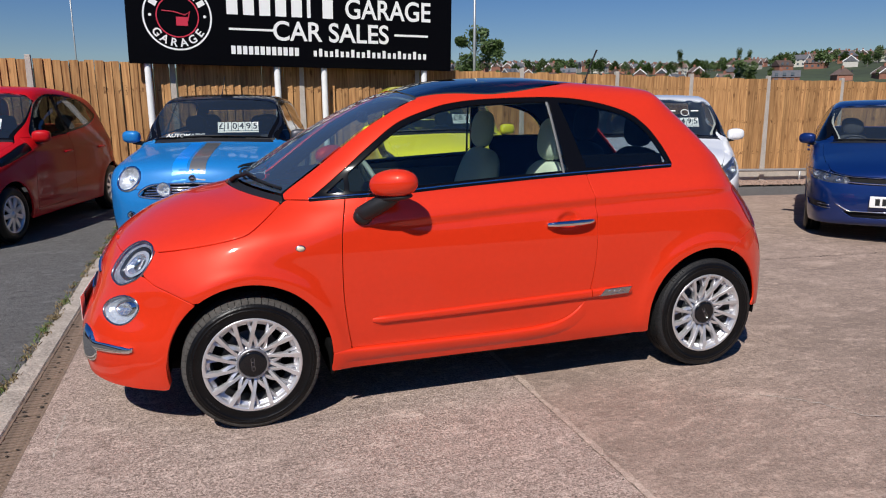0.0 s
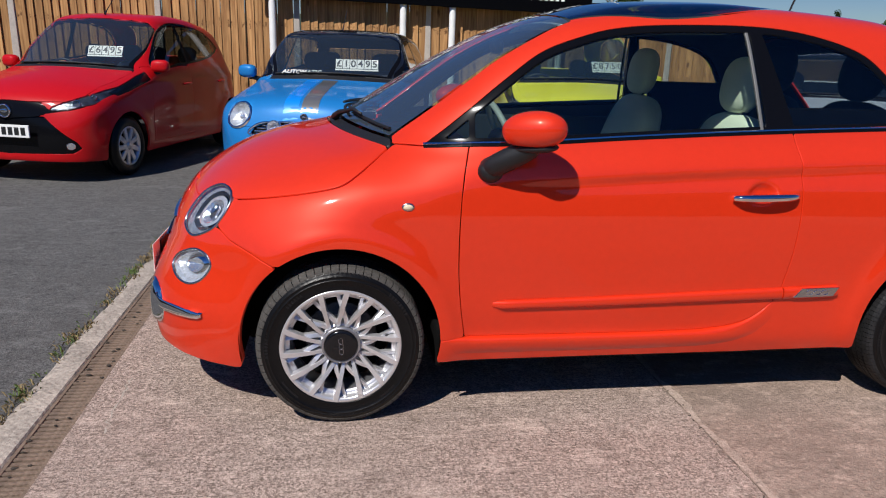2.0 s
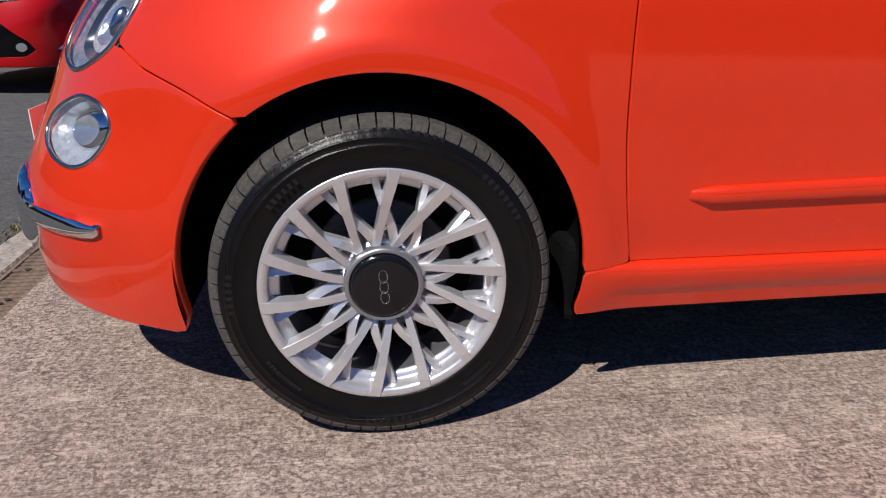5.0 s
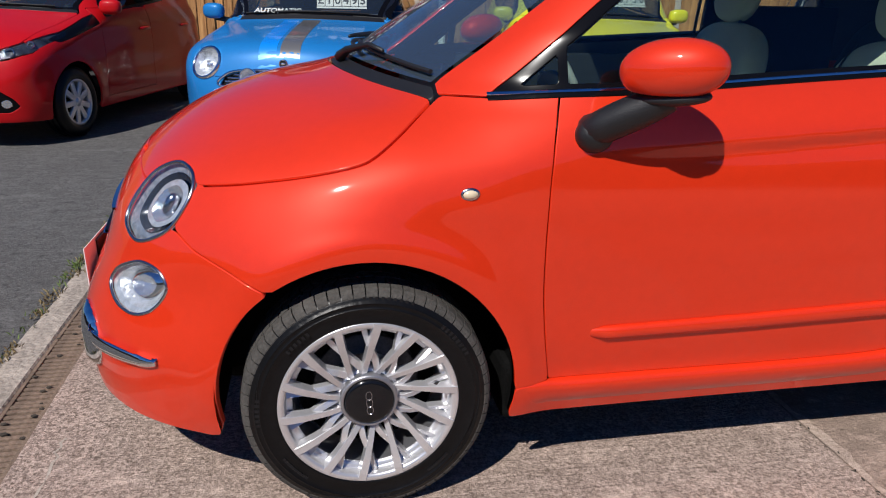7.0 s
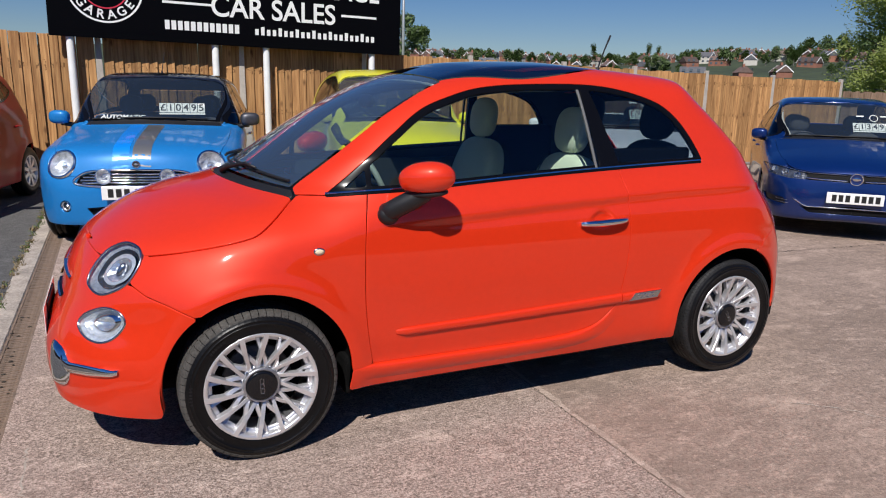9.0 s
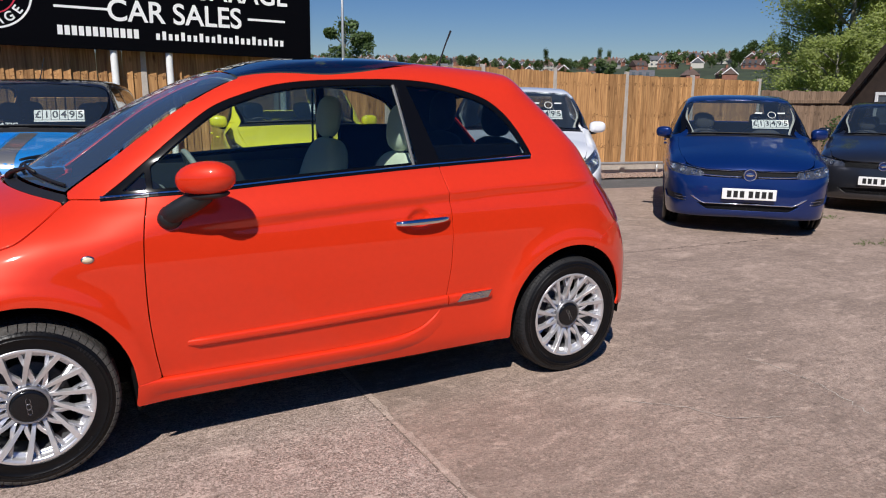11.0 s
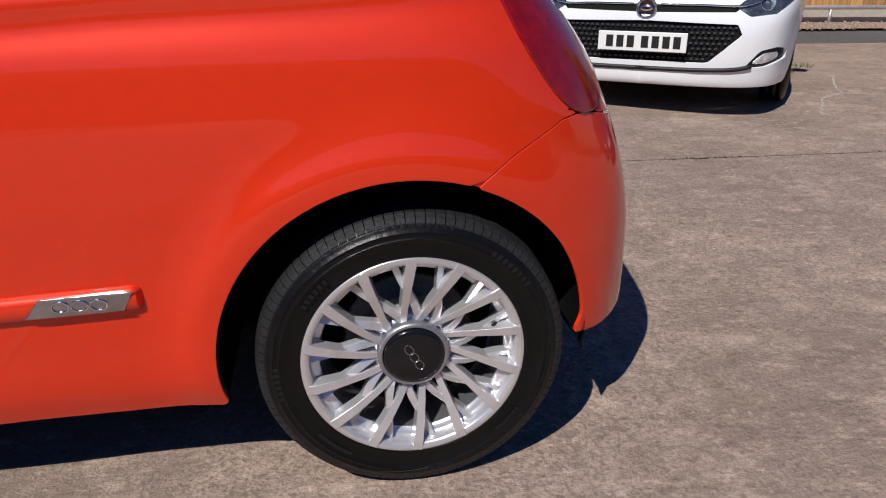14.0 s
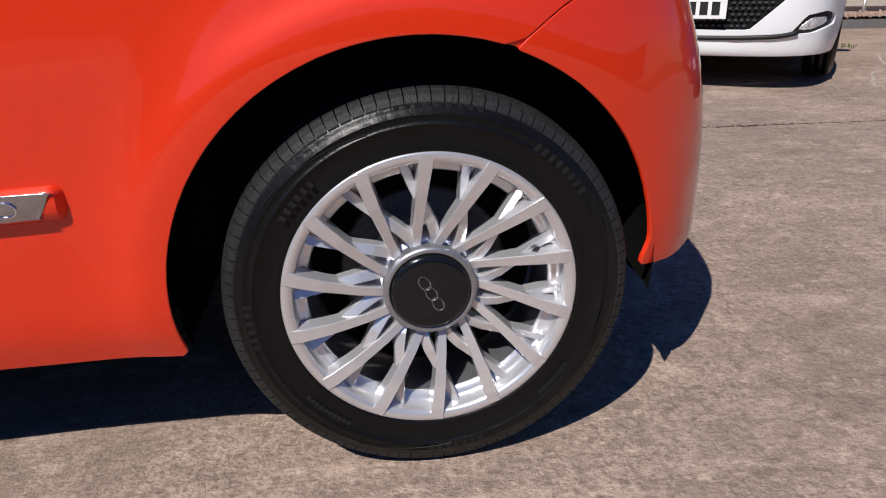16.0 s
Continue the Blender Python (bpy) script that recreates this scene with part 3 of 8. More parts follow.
f_prof, f_plan = Field(PROFILE, (-1.3, -0.3), (3.4, 2.2)), Field(PLAN, (-1.5, -1.6), (3.6, 1.6))
ARCH_F, ARCH_R, ARCH = (0.0, 0.302), (2.293, 0.302), 0.342
CREASE = spline([(0.0, 0.850), (0.6, 0.862), (0.84, 0.872), (1.02, 0.882), (1.30, 0.897), (1.66, 0.913), (1.98, 0.926), (2.40, 0.936), (2.7, 0.94)], 6)


def fiat_shape(x, y, z):
    a = np.abs(y)
    q = (a / 0.62) ** 2
    back = step(0.9, 1.95, x)
    fore = np.interp(z, [0.80, 1.0, 1.2, 1.37, 1.45, 1.5], [0.16, 0.24, 0.17, 0.11, 0.08, 0.08])
    crown = np.interp(x, [-0.7, -0.2, 0.1, 0.6, 1.0, 1.9, 2.4], [0.03, 0.075, 0.05, 0.03, 0.035, 0.035, 0.0])
    g1 = f_prof(x - q * (fore * (1 - back) - 0.055 * back) * step(0.35, 0.75, z), z + crown * q)
    v = np.interp(z, [0.05, 0.15, 0.22, 0.30, 0.45, 0.62, 0.74, 0.84, 0.92, 1.00, 1.10, 1.20, 1.30, 1.40, 1.50],
                  [-0.065, -0.034, -0.018, -0.010, -0.005, 0.0, -0.002, -0.012, -0.034, -0.068, -0.102, -0.138, -0.178, -0.225, -0.28])
    # the shoulder crease, deepest along the door
    zc = np.interp(x, CREASE[:, 0], CREASE[:, 1])
    run = step(0.35, 1.0, x) * step(2.62, 2.40, x)
    v = v + 0.0130 * step(-0.016, 0.002, z - zc) * run * (1 - step(0.002, 0.11, z - zc)) - 0.005 * step(-0.07, -0.012, z - zc) * step(0.004, -0.010, z - zc) * run
    # the sill stands out under the door
    v = v + 0.006 * step(0.322, 0.292, z) * step(0.30, 0.46, x) * step(1.66, 1.45, x)
    v = v - 0.014 * step(0.275, 0.20, z) * step(0.30, 0.46, x) * step(2.02, 1.90, x)
    # flared wheel arches
    for (cx, cz), amp in ((ARCH_F, 0.014), (ARCH_R, 0.012)):
        r = np.hypot(x - cx, z - cz)
        v = v + (amp * step(0.47, 0.36, r) + 0.006 * step(0.408, 0.386, r)) * step(0.10, 0.35, z)
    # the nose narrows upwards round the lamps
    v = v - 0.06 * step(-0.15, -0.55, x) * step(0.36, 0.60, z) * (1 - 0.3 * step(0.7, 0.9, z))
    g2 = f_plan(x, a) - v
    k = np.interp(z, [0.3, 0.6, 0.95, 1.1, 1.35], [0.06, 0.16, 0.20, 0.10, 0.115])
    return smax(g1, g2, k)


fiat_skin = Skin(fiat_shape, -0.12, 2.32, 0.60, 250, 60, 48, 470)
FP = fiat_skin.P
fx, fy, fz, fa = FP[:, 0], FP[:, 1], FP[:, 2], np.abs(FP[:, 1])
NEARS, FARS = fy, -fy                                # negative on the one flank and on the other

arch_run = lambda c, a0, a1: np.array([(c[0] + ARCH * math.cos(t), c[1] + ARCH * math.sin(t)) for t in np.radians(np.linspace(a0, a1, 40))])  # noqa: E731
BOTTOM = np.vstack([[(-1.0, 0.27), (-0.80, 0.25)], spline([(-0.74, 0.228), (-0.62, 0.203), (-0.48, 0.192), (-0.348, 0.188)], 6),
                    arch_run(ARCH_F, 192, -12), spline([(0.336, 0.212), (0.6, 0.213), (1.2, 0.214), (1.70, 0.214), (1.955, 0.221)], 5),
                    arch_run(ARCH_R, 192, 5), spline([(2.617, 0.292), (2.72, 0.285), (2.85, 0.30)], 4), [(3.2, 0.30), (3.2, 2.0), (-1.0, 2.0)]])
hull = inside(BOTTOM, fx, fz, 0.3)                   # above the sills and outside the arches

belt = [(0.283, 0.967), (0.44, 0.979), (0.66, 0.989), (1.05, 1.013), (1.50, 1.036), (2.088, 1.060)]
LOWER = spline(belt, 6)
UPPER = spline([(2.098, 1.066), (2.080, 1.108), (2.040, 1.180), (1.975, 1.262), (1.880, 1.328), (1.70, 1.379), (1.49, 1.400), (1.17, 1.394), (0.975, 1.376), (0.84, 1.342),
                (0.70, 1.288), (0.57, 1.197), (0.445, 1.097), (0.35, 1.018), (0.288, 0.972)], 6)
DLO = ring(LOWER, UPPER)
dlo = inside(DLO, fx, fz, 0.12)
DOOR_FRONT = spline([(0.434, 0.979), (0.409, 0.86), (0.400, 0.72), (0.401, 0.56), (0.414, 0.42), (0.431, 0.311)], 6)
DOOR_LOW = spline([(0.431, 0.311), (0.7, 0.310), (1.0, 0.309), (1.2, 0.311), (1.36, 0.318), (1.48, 0.343), (1.565, 0.394), (1.612, 0.46)], 8)
DOOR_REAR = spline([(1.612, 0.46), (1.636, 0.60), (1.646, 0.77), (1.636, 0.925), (1.612, 1.042)], 6)
DOOR_TOP = spline([(1.612, 1.042), (1.50, 1.036), (1.05, 1.013), (0.66, 0.989), (0.434, 0.979)], 6)
DOOR = ring(DOOR_FRONT, DOOR_LOW, DOOR_REAR, DOOR_TOP)
door_d = inside(DOOR, fx, fz, 0.3)
PILLAR = spline([(0.178, 0.985), (0.32, 1.090), (0.45, 1.188), (0.56, 1.266), (0.70, 1.345), (0.80, 1.390), (0.90, 1.420)], 6)

# windscreen and cowl: ahead of the pillar line, over the bonnet's rear edge
cowl_x = -0.045 + 0.275 * (fa / 0.66) ** 2
cowl_back = cowl_x + 0.045
pil_x = np.interp(fz, PILLAR[:, 1], PILLAR[:, 0])
head_x = 0.80 + 0.02 * (fa / 0.5) ** 2
over = np.where(fz > 0.93, -1.0, 1.0)
screen_zone = np.maximum.reduce([(fx - pil_x) * 0.58, (cowl_x - fx) * 0.6, fx - head_x, over])
cowl = np.maximum(screen_zone, (fx - cowl_back) * 0.6)
screen = np.maximum(screen_zone, (cowl_back - fx) * 0.6)
roof_y = 0.515 - 0.05 * step(1.2, 0.8, fx) - 0.14 * np.clip((fx - 1.15) / 0.60, 0, 1) ** 2
roof_glass = np.maximum.reduce([head_x - fx, fx - (1.70 - 0.03 * (fa / 0.5) ** 2), fa - roof_y, over])

BLINE = spline([(0.187, 0.966), (0.135, 0.928), (0.068, 0.878), (0.02, 0.846), (-0.02, 0.831), (-0.10, 0.813), (-0.227, 0.789), (-0.366, 0.765)], 6)
BONNET = ring(BLINE, spline([(-0.366, 0.765), (-0.44, 0.762), (-0.503, 0.746), (-0.536, 0.758), (-0.558, 0.772), (-0.562, 0.785), (-0.9, 0.80)], 6), [(-0.9, 1.4), (0.3, 1.4)])
bonnet_d = np.maximum.reduce([inside(BONNET, fx, fz, 0.2), (fx - cowl_x) * 0.6])
BUMPER_F = ring([(-1.0, 0.1), (-1.0, 0.95), (-0.417, 0.95), (-0.417, 0.676), (-0.371, 0.643), (-0.301, 0.615), (-0.209, 0.571)], [(-0.15, 0.53), (-0.15, 0.1)])
bump_f = np.maximum(inside(BUMPER_F, fx, fz, 0.3), -bonnet_d)
WING = ring(BLINE, [(-0.417, 0.765), (-0.417, 0.676), (-0.371, 0.643), (-0.301, 0.615), (-0.209, 0.571), (-0.1, 0.50), (0.0, 0.304)], [(0.352, 0.304), (0.431, 0.311)],
            DOOR_FRONT[::-1], [(0.434, 0.979), (0.283, 0.967)])
wing_d = inside(WING, fx, fz, 0.3)
BUMPER_R = ring([(2.40, 0.25), (2.40, 0.615), (2.417, 0.627), (2.467, 0.663), (2.575, 0.719), (2.62, 0.722), (2.66, 0.71), (2.72, 0.69), (3.1, 0.69), (3.1, 0.1), (2.4, 0.1)])
bump_r = inside(BUMPER_R, fx, fz, 0.3)
TAIL = spline([(2.462, 0.932), (2.490, 0.944), (2.535, 0.925), (2.62, 0.862), (2.668, 0.790), (2.668, 0.735), (2.635, 0.720), (2.600, 0.728), (2.558, 0.762), (2.508, 0.832), (2.478, 0.888)], 5, True)
tail_d = np.maximum(inside(TAIL, fx, fz, 0.1), 0.40 - fa)
HATCHGLASS = np.maximum.reduce([2.24 - fx, fx - 2.56, fa - 0.47, np.where(fz > 0.8, -1.0, 1.0)])
HEADL = spline([(-0.556, 0.660), (-0.544, 0.635), (-0.515, 0.626), (-0.472, 0.643), (-0.428, 0.673), (-0.388, 0.725), (-0.371, 0.763), (-0.376, 0.789), (-0.406, 0.799),
                (-0.444, 0.788), (-0.487, 0.760), (-0.530, 0.710)], 5, True)
head_d = np.maximum(inside(HEADL, fx, fz, 0.1), 0.36 - fa)
FOG = spline([(-0.597, 0.510), (-0.574, 0.479), (-0.532, 0.468), (-0.490, 0.482), (-0.455, 0.515), (-0.440, 0.548), (-0.457, 0.580), (-0.503, 0.588), (-0.556, 0.565), (-0.585, 0.540)], 5, True)
fog_d = np.maximum(inside(FOG, fx, fz, 0.1), 0.40 - fa)

fiat = thing("car", Matrix(), "coral-red three-door hatchback parked on concrete", "car")


def cutout(d, *others):
    """d less the other zones."""
    return np.maximum.reduce([d] + [-o for o in others])


side_in = np.minimum.reduce([door_d, wing_d, bump_f, bump_r, dlo, bonnet_d, screen_zone, roof_glass])
body_shell = fiat_skin.panel("body_shell", np.maximum.reduce([hull, -side_in, -tail_d, -HATCHGLASS]), CORAL, fiat, "coral-red roof rails, sills and rear quarters", lip=0.009)
trim_in = np.maximum.reduce([dlo * -1 - 0.004, 0.93 - fz, np.where(fx > 0.2, -1.0, 1.0), -screen_zone, -HATCHGLASS, -roof_glass])
fiat_skin.panel("pillar_trim", trim_in, SEATDARK, fiat, "dark cabin pillar trim", lip=0, push=-0.022)
fiat_skin.panel("bonnet", np.maximum(bonnet_d, -head_d), CORAL, fiat, "glossy coral-red bonnet", gap=0.0038)
fiat_skin.panel("front_bumper", np.maximum.reduce([bump_f, hull, -head_d, -fog_d]), CORAL, fiat, "coral-red front bumper with fog lamps", gap=0.0032)
fiat_skin.panel("rear_bumper", np.maximum.reduce([bump_r, hull, -tail_d]), CORAL, fiat, "coral-red rear bumper", lip=0.010, gap=0.0016)
fiat_skin.panel("cowl", cowl, TRIM, fiat, "black plastic wiper cowl", push=-0.006)
screen_ob = fiat_skin.panel("windscreen", screen, SCREEN, fiat, "clear curved windscreen", lip=0, push=-0.002)
fiat_skin.panel("glass_roof", roof_glass, ROOFGLASS, fiat, "dark tinted fixed glass roof", lip=0, push=lambda p: 0.001 + 0.016 * np.clip(1 - (p[:, 1] / 0.50) ** 2, 0, 1) * step(0.80, 1.05, p[:, 0]) * step(1.72, 1.45, p[:, 0]), renorm=True)
fiat_skin.panel("roof_blind", roof_glass, HEADLINE, fiat, "pale fabric blind drawn under the glass roof", gap=-0.01, lip=0, push=-0.03)
fiat_skin.panel("rear_window", HATCHGLASS, TINT, fiat, "dark tailgate window", lip=0, push=-0.002)


def low_door(p):
    """The door tucks in above the sill."""
    zl = np.interp(p[:, 0], DOOR_LOW[:, 0], DOOR_LOW[:, 1])
    cup = np.hypot((p[:, 0] - 1.492) / 0.066, (p[:, 2] - 0.828) / 0.042)
    return -0.007 * step(0.11, 0.0, p[:, 2] - zl) * step(1.50, 1.34, p[:, 0]) - 0.020 * step(1.0, 0.45, cup)


# the window zone: outer black frame, panes, divider bars
sash = dlo + 0.020
b_pillar = np.maximum(1.508 + 0.03 * (1.40 - fz) / 0.36 - 0.055 * (fz - 1.03) - fx, fx - (1.628 - 0.115 * (fz - 1.03) / 0.36))
quarter_bar = np.abs(fx - 0.445) - 0.009
front_pane = np.maximum.reduce([sash, fx - (1.520 - 0.05 * (fz - 1.03) / 0.36), quarter_bar * -1])
rear_pane = np.maximum(sash, (1.628 - 0.115 * (fz - 1.03) / 0.36) - fx)
for sgn, half in ((1, NEARS), (-1, FARS)):
    near = sgn > 0
    door = fiat_skin.panel("door", np.maximum(door_d, half), CORAL, fiat, "coral-red door with chrome pull handle", push=low_door, renorm=True, gap=0.0038)
    fiat_skin.panel("front_wing", np.maximum.reduce([wing_d, hull, -bonnet_d, -head_d, half]), CORAL, fiat, gap=0.0034)
    fiat_skin.panel("window_frame", np.maximum.reduce([dlo, -front_pane, -rear_pane, half]), GLOSSBLK, fiat, "black window surround", gap=0.0005, push=-0.002)
    fiat_skin.panel("door_window", np.maximum(front_pane, half), CLEAR, fiat, "clear door window", gap=-0.001, lip=0, push=-0.005)
    fiat_skin.panel("quarter_window", np.maximum(rear_pane, half), TINT, fiat, "dark privacy glass", gap=-0.001, lip=0, push=-0.005)
    # lamps
    corner = np.maximum.reduce([np.hypot(fx + 0.385, fz - 0.74) - 0.05, -head_d, half])
    fiat_skin.panel("seam_backing", corner, CORAL, fiat, lip=0, push=-0.004)
    tail_corner = np.maximum.reduce([np.hypot(fx - 2.42, fz - 0.635) - 0.05, hull, half])
    fiat_skin.panel("seam_backing", tail_corner, CORAL, fiat, lip=0, push=-0.004)
    fiat_skin.panel("headlight", np.maximum(head_d + 0.006, half), LENS, fiat, "clear headlamp lens", gap=0.0, lip=0, push=0.003)
    fiat_skin.panel("fog_lamp", np.maximum(fog_d + 0.004, half), LENS, fiat, "clear fog lamp lens", gap=0.0, lip=0, push=0.003)
    fiat_skin.panel("tail_lamp", np.maximum(tail_d, half), REDLENS, fiat, "red tail lamp", gap=0.0, push=0.004)
    # chrome whisker on the bumper
    WHISK = ring(spline([(-0.655, 0.392), (-0.622, 0.389), (-0.575, 0.390), (-0.526, 0.386), (-0.475, 0.378)], 5), spline([(-0.475, 0.378), (-0.478, 0.364), (-0.504, 0.352), (-0.552, 0.346), (-0.623, 0.340), (-0.655, 0.335)], 5))
    whisk = np.maximum.reduce([inside(WHISK, fx, fz, 0.1), half, 0.30 - fa])
    fiat_skin.panel("bumper_trim", whisk, CHROME, fiat, "chrome whisker on the bumper", gap=0, lip=0.02, push=lambda p: 0.006 + 0.34 * (p[:, 2] - 0.364) + 0.012 * np.sqrt(np.clip(-inside(WHISK, p[:, 0], p[:, 2]) / 0.020, 0, 1)), renorm=True)
    ORB = spline([(-0.700, 0.30), (-0.672, 0.282), (-0.645, 0.300), (-0.636, 0.350), (-0.642, 0.405), (-0.660, 0.432), (-0.690, 0.425)], 5, True)
    fiat_skin.panel("overrider", np.maximum.reduce([inside(ORB, fx, fz, 0.1), half, 0.30 - fa]), CHROME, fiat, "chrome bumper overrider", gap=0, lip=0.02, push=lambda p: 0.004 + 0.016 * np.sqrt(np.clip(-inside(ORB, p[:, 0], p[:, 2]) / 0.028, 0, 1)), renorm=True)

# body inside: black tub that closes the wheel houses, with the cabin open above it
for nm, lo, hi in (("inner_nose", (-0.60, -0.38, 0.22), (-0.36, 0.38, 0.62)), ("engine_bay", (-0.36, -0.40, 0.17), (0.36, 0.40, 0.78)), ("floor_pan", (0.345, -0.715, 0.19), (1.90, 0.715, 0.32)),
                   ("rear_floor", (1.90, -0.44, 0.19), (2.66, 0.44, 0.74)), ("bumper_beam", (2.62, -0.50, 0.32), (2.74, 0.50, 0.70)), ("bulkhead", (0.358, -0.68, 0.32), (0.42, 0.68, 0.90)), ("splash_guard", (0.335, -0.700, 0.165), (0.372, 0.700, 0.33))):
    inner = bmesh.new()
    box(inner, lo, hi, 0.02)
    part(nm, inner, CAVITY, fiat, "black underbody panel")
for cx, cz in (ARCH_F, ARCH_R):
    for s in (-1, 1):
        vs, fs = [], []
        angs = np.radians(np.linspace(-14, 194, 30) if cx < 1 else np.linspace(-9, 194, 30))
        for t in angs:
            for r, yy in ((ARCH + 0.006, 0.735), (ARCH + 0.012, 0.70), (ARCH + 0.012, 0.42), (0.05, 0.42)):
                vs.append((cx + r * math.cos(t), s * yy, max(cz + r * math.sin(t), 0.16)))
        for i in range(len(angs) - 1):
            for j in range(3):
                fs.append((i * 4 + j, i * 4 + j + 1, i * 4 + j + 5, i * 4 + j + 4))
        obj("wheel_arch_liner", vs, fs, CAVITY, fiat, "black wheel arch liner", True)

# ---- wheels of the coral car ----
def tyre_verts(R, rim, w, n=96):
    """A tyre's side profile turned round y; outer face towards -y."""
    h = w / 2
    prof = [(rim - 0.008, -h * 0.66), (rim + 0.002, -h * 0.86), (rim + 0.012, -h * 0.95), (rim + (R - rim) * 0.42, -h * 1.02), (rim + (R - rim) * 0.70, -h * 0.98),
            (R - 0.018, -h * 0.88), (R - 0.008, -h * 0.78), (R - 0.004, -h * 0.74)]
    prof += [(R, -h * 0.70), (R, -h * 0.30), (R - 0.007, -h * 0.28), (R - 0.007, -h * 0.22), (R, -h * 0.20), (R, h * 0.20), (R - 0.007, h * 0.22), (R - 0.007, h * 0.28), (R, h * 0.30), (R, h * 0.7),
             (R - 0.012, h * 0.85), (rim + (R - rim) * 0.5, h), (rim, h * 0.8)]
    return lathe(prof, n)


def fiat_wheel(x, y, spin, flip=False, blocks=64, tread_mat=TREAD, mark=0.0):
    w = new("wheel")
    w.parent = fiat
    w.matrix_basis = pose(x, y, 0.290, 0, 0, 180 if flip else 0) @ pose(0, 0, 0, 0, spin, 0)
    w.empty_display_size = 0.1
    R, rim = 0.290, 0.204
    # side wall with a rim guard, two fine raised rings and a rounded shoulder; the tread carcass lies under the blocks
    prof = [(rim - 0.010, -0.060), (rim + 0.000, -0.078), (rim + 0.005, -0.0870), (rim + 0.010, -0.0885), (rim + 0.0125, -0.0868), (rim + 0.030, -0.0925), (0.2440, -0.0938), (0.2445, -0.0946), (0.2458, -0.0946), (0.2463, -0.0936),
            (0.2560, -0.0922), (0.2565, -0.0930), (0.2578, -0.0928), (0.2583, -0.0916), (0.2660, -0.0892), (0.2740, -0.0836), (0.2800, -0.0760), (0.2828, -0.0640), (0.2832, -0.045), (0.2835, 0.0), (0.2832, 0.05), (0.280, 0.076),
            (0.266, 0.089), (0.240, 0.0925), (rim, 0.076)]
    vs, fs = lathe(prof, 128)
    obj("tyre", vs, fs, RUBBER, w, "black low-profile tyre", True)
    # tread: shoulder blocks that wrap round the edge, and ribs across
    bm = bmesh.new()
    pitch = 2 * math.pi / blocks
    ribs = [[(-0.0868, 0.2720), (-0.0820, 0.2810), (-0.0730, 0.2868), (-0.0600, 0.2892), (-0.0500, R)], [(-0.0445, R), (-0.0300, R), (-0.0170, R)], [(-0.0115, R), (0.0, R), (0.0115, R)], [(0.0170, R), (0.0300, R), (0.0445, R)], [(0.05, R), (0.06, 0.2892), (0.076, 0.284)]]
    for i in range(blocks):
        for j, rib in enumerate(ribs):
            gap = (0.055 if blocks < 80 else 0.05) if j in (0, 4) else 0.06
            a0, a1 = (i + gap + 0.3 * (j % 2)) * pitch, (i + 1 - gap + 0.3 * (j % 2)) * pitch
            rows = []
            for dr in (-0.007, 0.0):
                for a in (a0, (a0 + a1) / 2, a1):
                    rows.append([bm.verts.new(((r + dr) * math.cos(a), yy, (r + dr) * math.sin(a))) for yy, r in rib])
            n = len(rib)
            for k in range(n - 1):
                for lo, hi in ((3, 4), (4, 5)):
                    bm.faces.new((rows[lo][k], rows[lo][k + 1], rows[hi][k + 1], rows[hi][k]))
                bm.faces.new((rows[0][k], rows[0][k + 1], rows[3][k + 1], rows[3][k]))
                bm.faces.new((rows[2][k], rows[5][k], rows[5][k + 1], rows[2][k + 1]))
            bm.faces.new((rows[0][0], rows[3][0], rows[4][0], rows[1][0]))
            bm.faces.new((rows[1][0], rows[4][0], rows[5][0], rows[2][0]))
            bm.faces.new((rows[0][-1], rows[1][-1], rows[4][-1], rows[3][-1]))
            bm.faces.new((rows[1][-1], rows[2][-1], rows[5][-1], rows[4][-1]))
    bmesh.ops.recalc_face_normals(bm, faces=bm.faces)
    tagged(part("tread", bm, tread_mat, w, "dusty worn tread blocks" if tread_mat is TREAD else "black tread blocks"), kind="stuff")
    # raised lettering on the side wall: plain bars, and fine scuffed arcs
    bm = bmesh.new()
    for a0, count, r0, h in ((62, 9, 0.2655, 0.0060), (118, 6, 0.2325, 0.0050), (22, 8, 0.2510, 0.0060), (205, 10, 0.2325, 0.0035), (255, 7, 0.2515, 0.0055), (300, 8, 0.2325, 0.0035), (165, 6, 0.2515, 0.0050)):
        for k in range(count):
            a = radians(a0 + k * (2.9 if h > 0.004 else 2.0))
            yy = -0.0936 if r0 < 0.26 else -0.0890
            m = Matrix.Rotation(-a, 4, "Y") @ Matrix.Translation((r0, yy, 0))
            box(bm, (-h, -0.0004, -0.0032), (h, 0.0015, 0.0032), 0, m)
    tagged(part("sidewall_marking", bm, RUBBERMARK, w), kind="stuff")
    for a0, a1, r0, r1 in ((95, 132, 0.2475, 0.2620), (150, 172, 0.2600, 0.2490), (-30, 10, 0.2480, 0.2610), (230, 262, 0.2610, 0.2480)):
        arc = [((r0 + (r1 - r0) * q) * math.cos(radians(a0 + (a1 - a0) * q)), -0.0938 + 0.0026 * (abs(r0 + (r1 - r0) * q - 0.2475) / 0.0145) ** 1.5, (r0 + (r1 - r0) * q) * math.sin(radians(a0 + (a1 - a0) * q))) for q in np.linspace(0, 1, 14)]
        vs, fs = tube(arc, 0.0007, 5)
        obj("sidewall_line", vs, fs, RUBBERMARK, w)
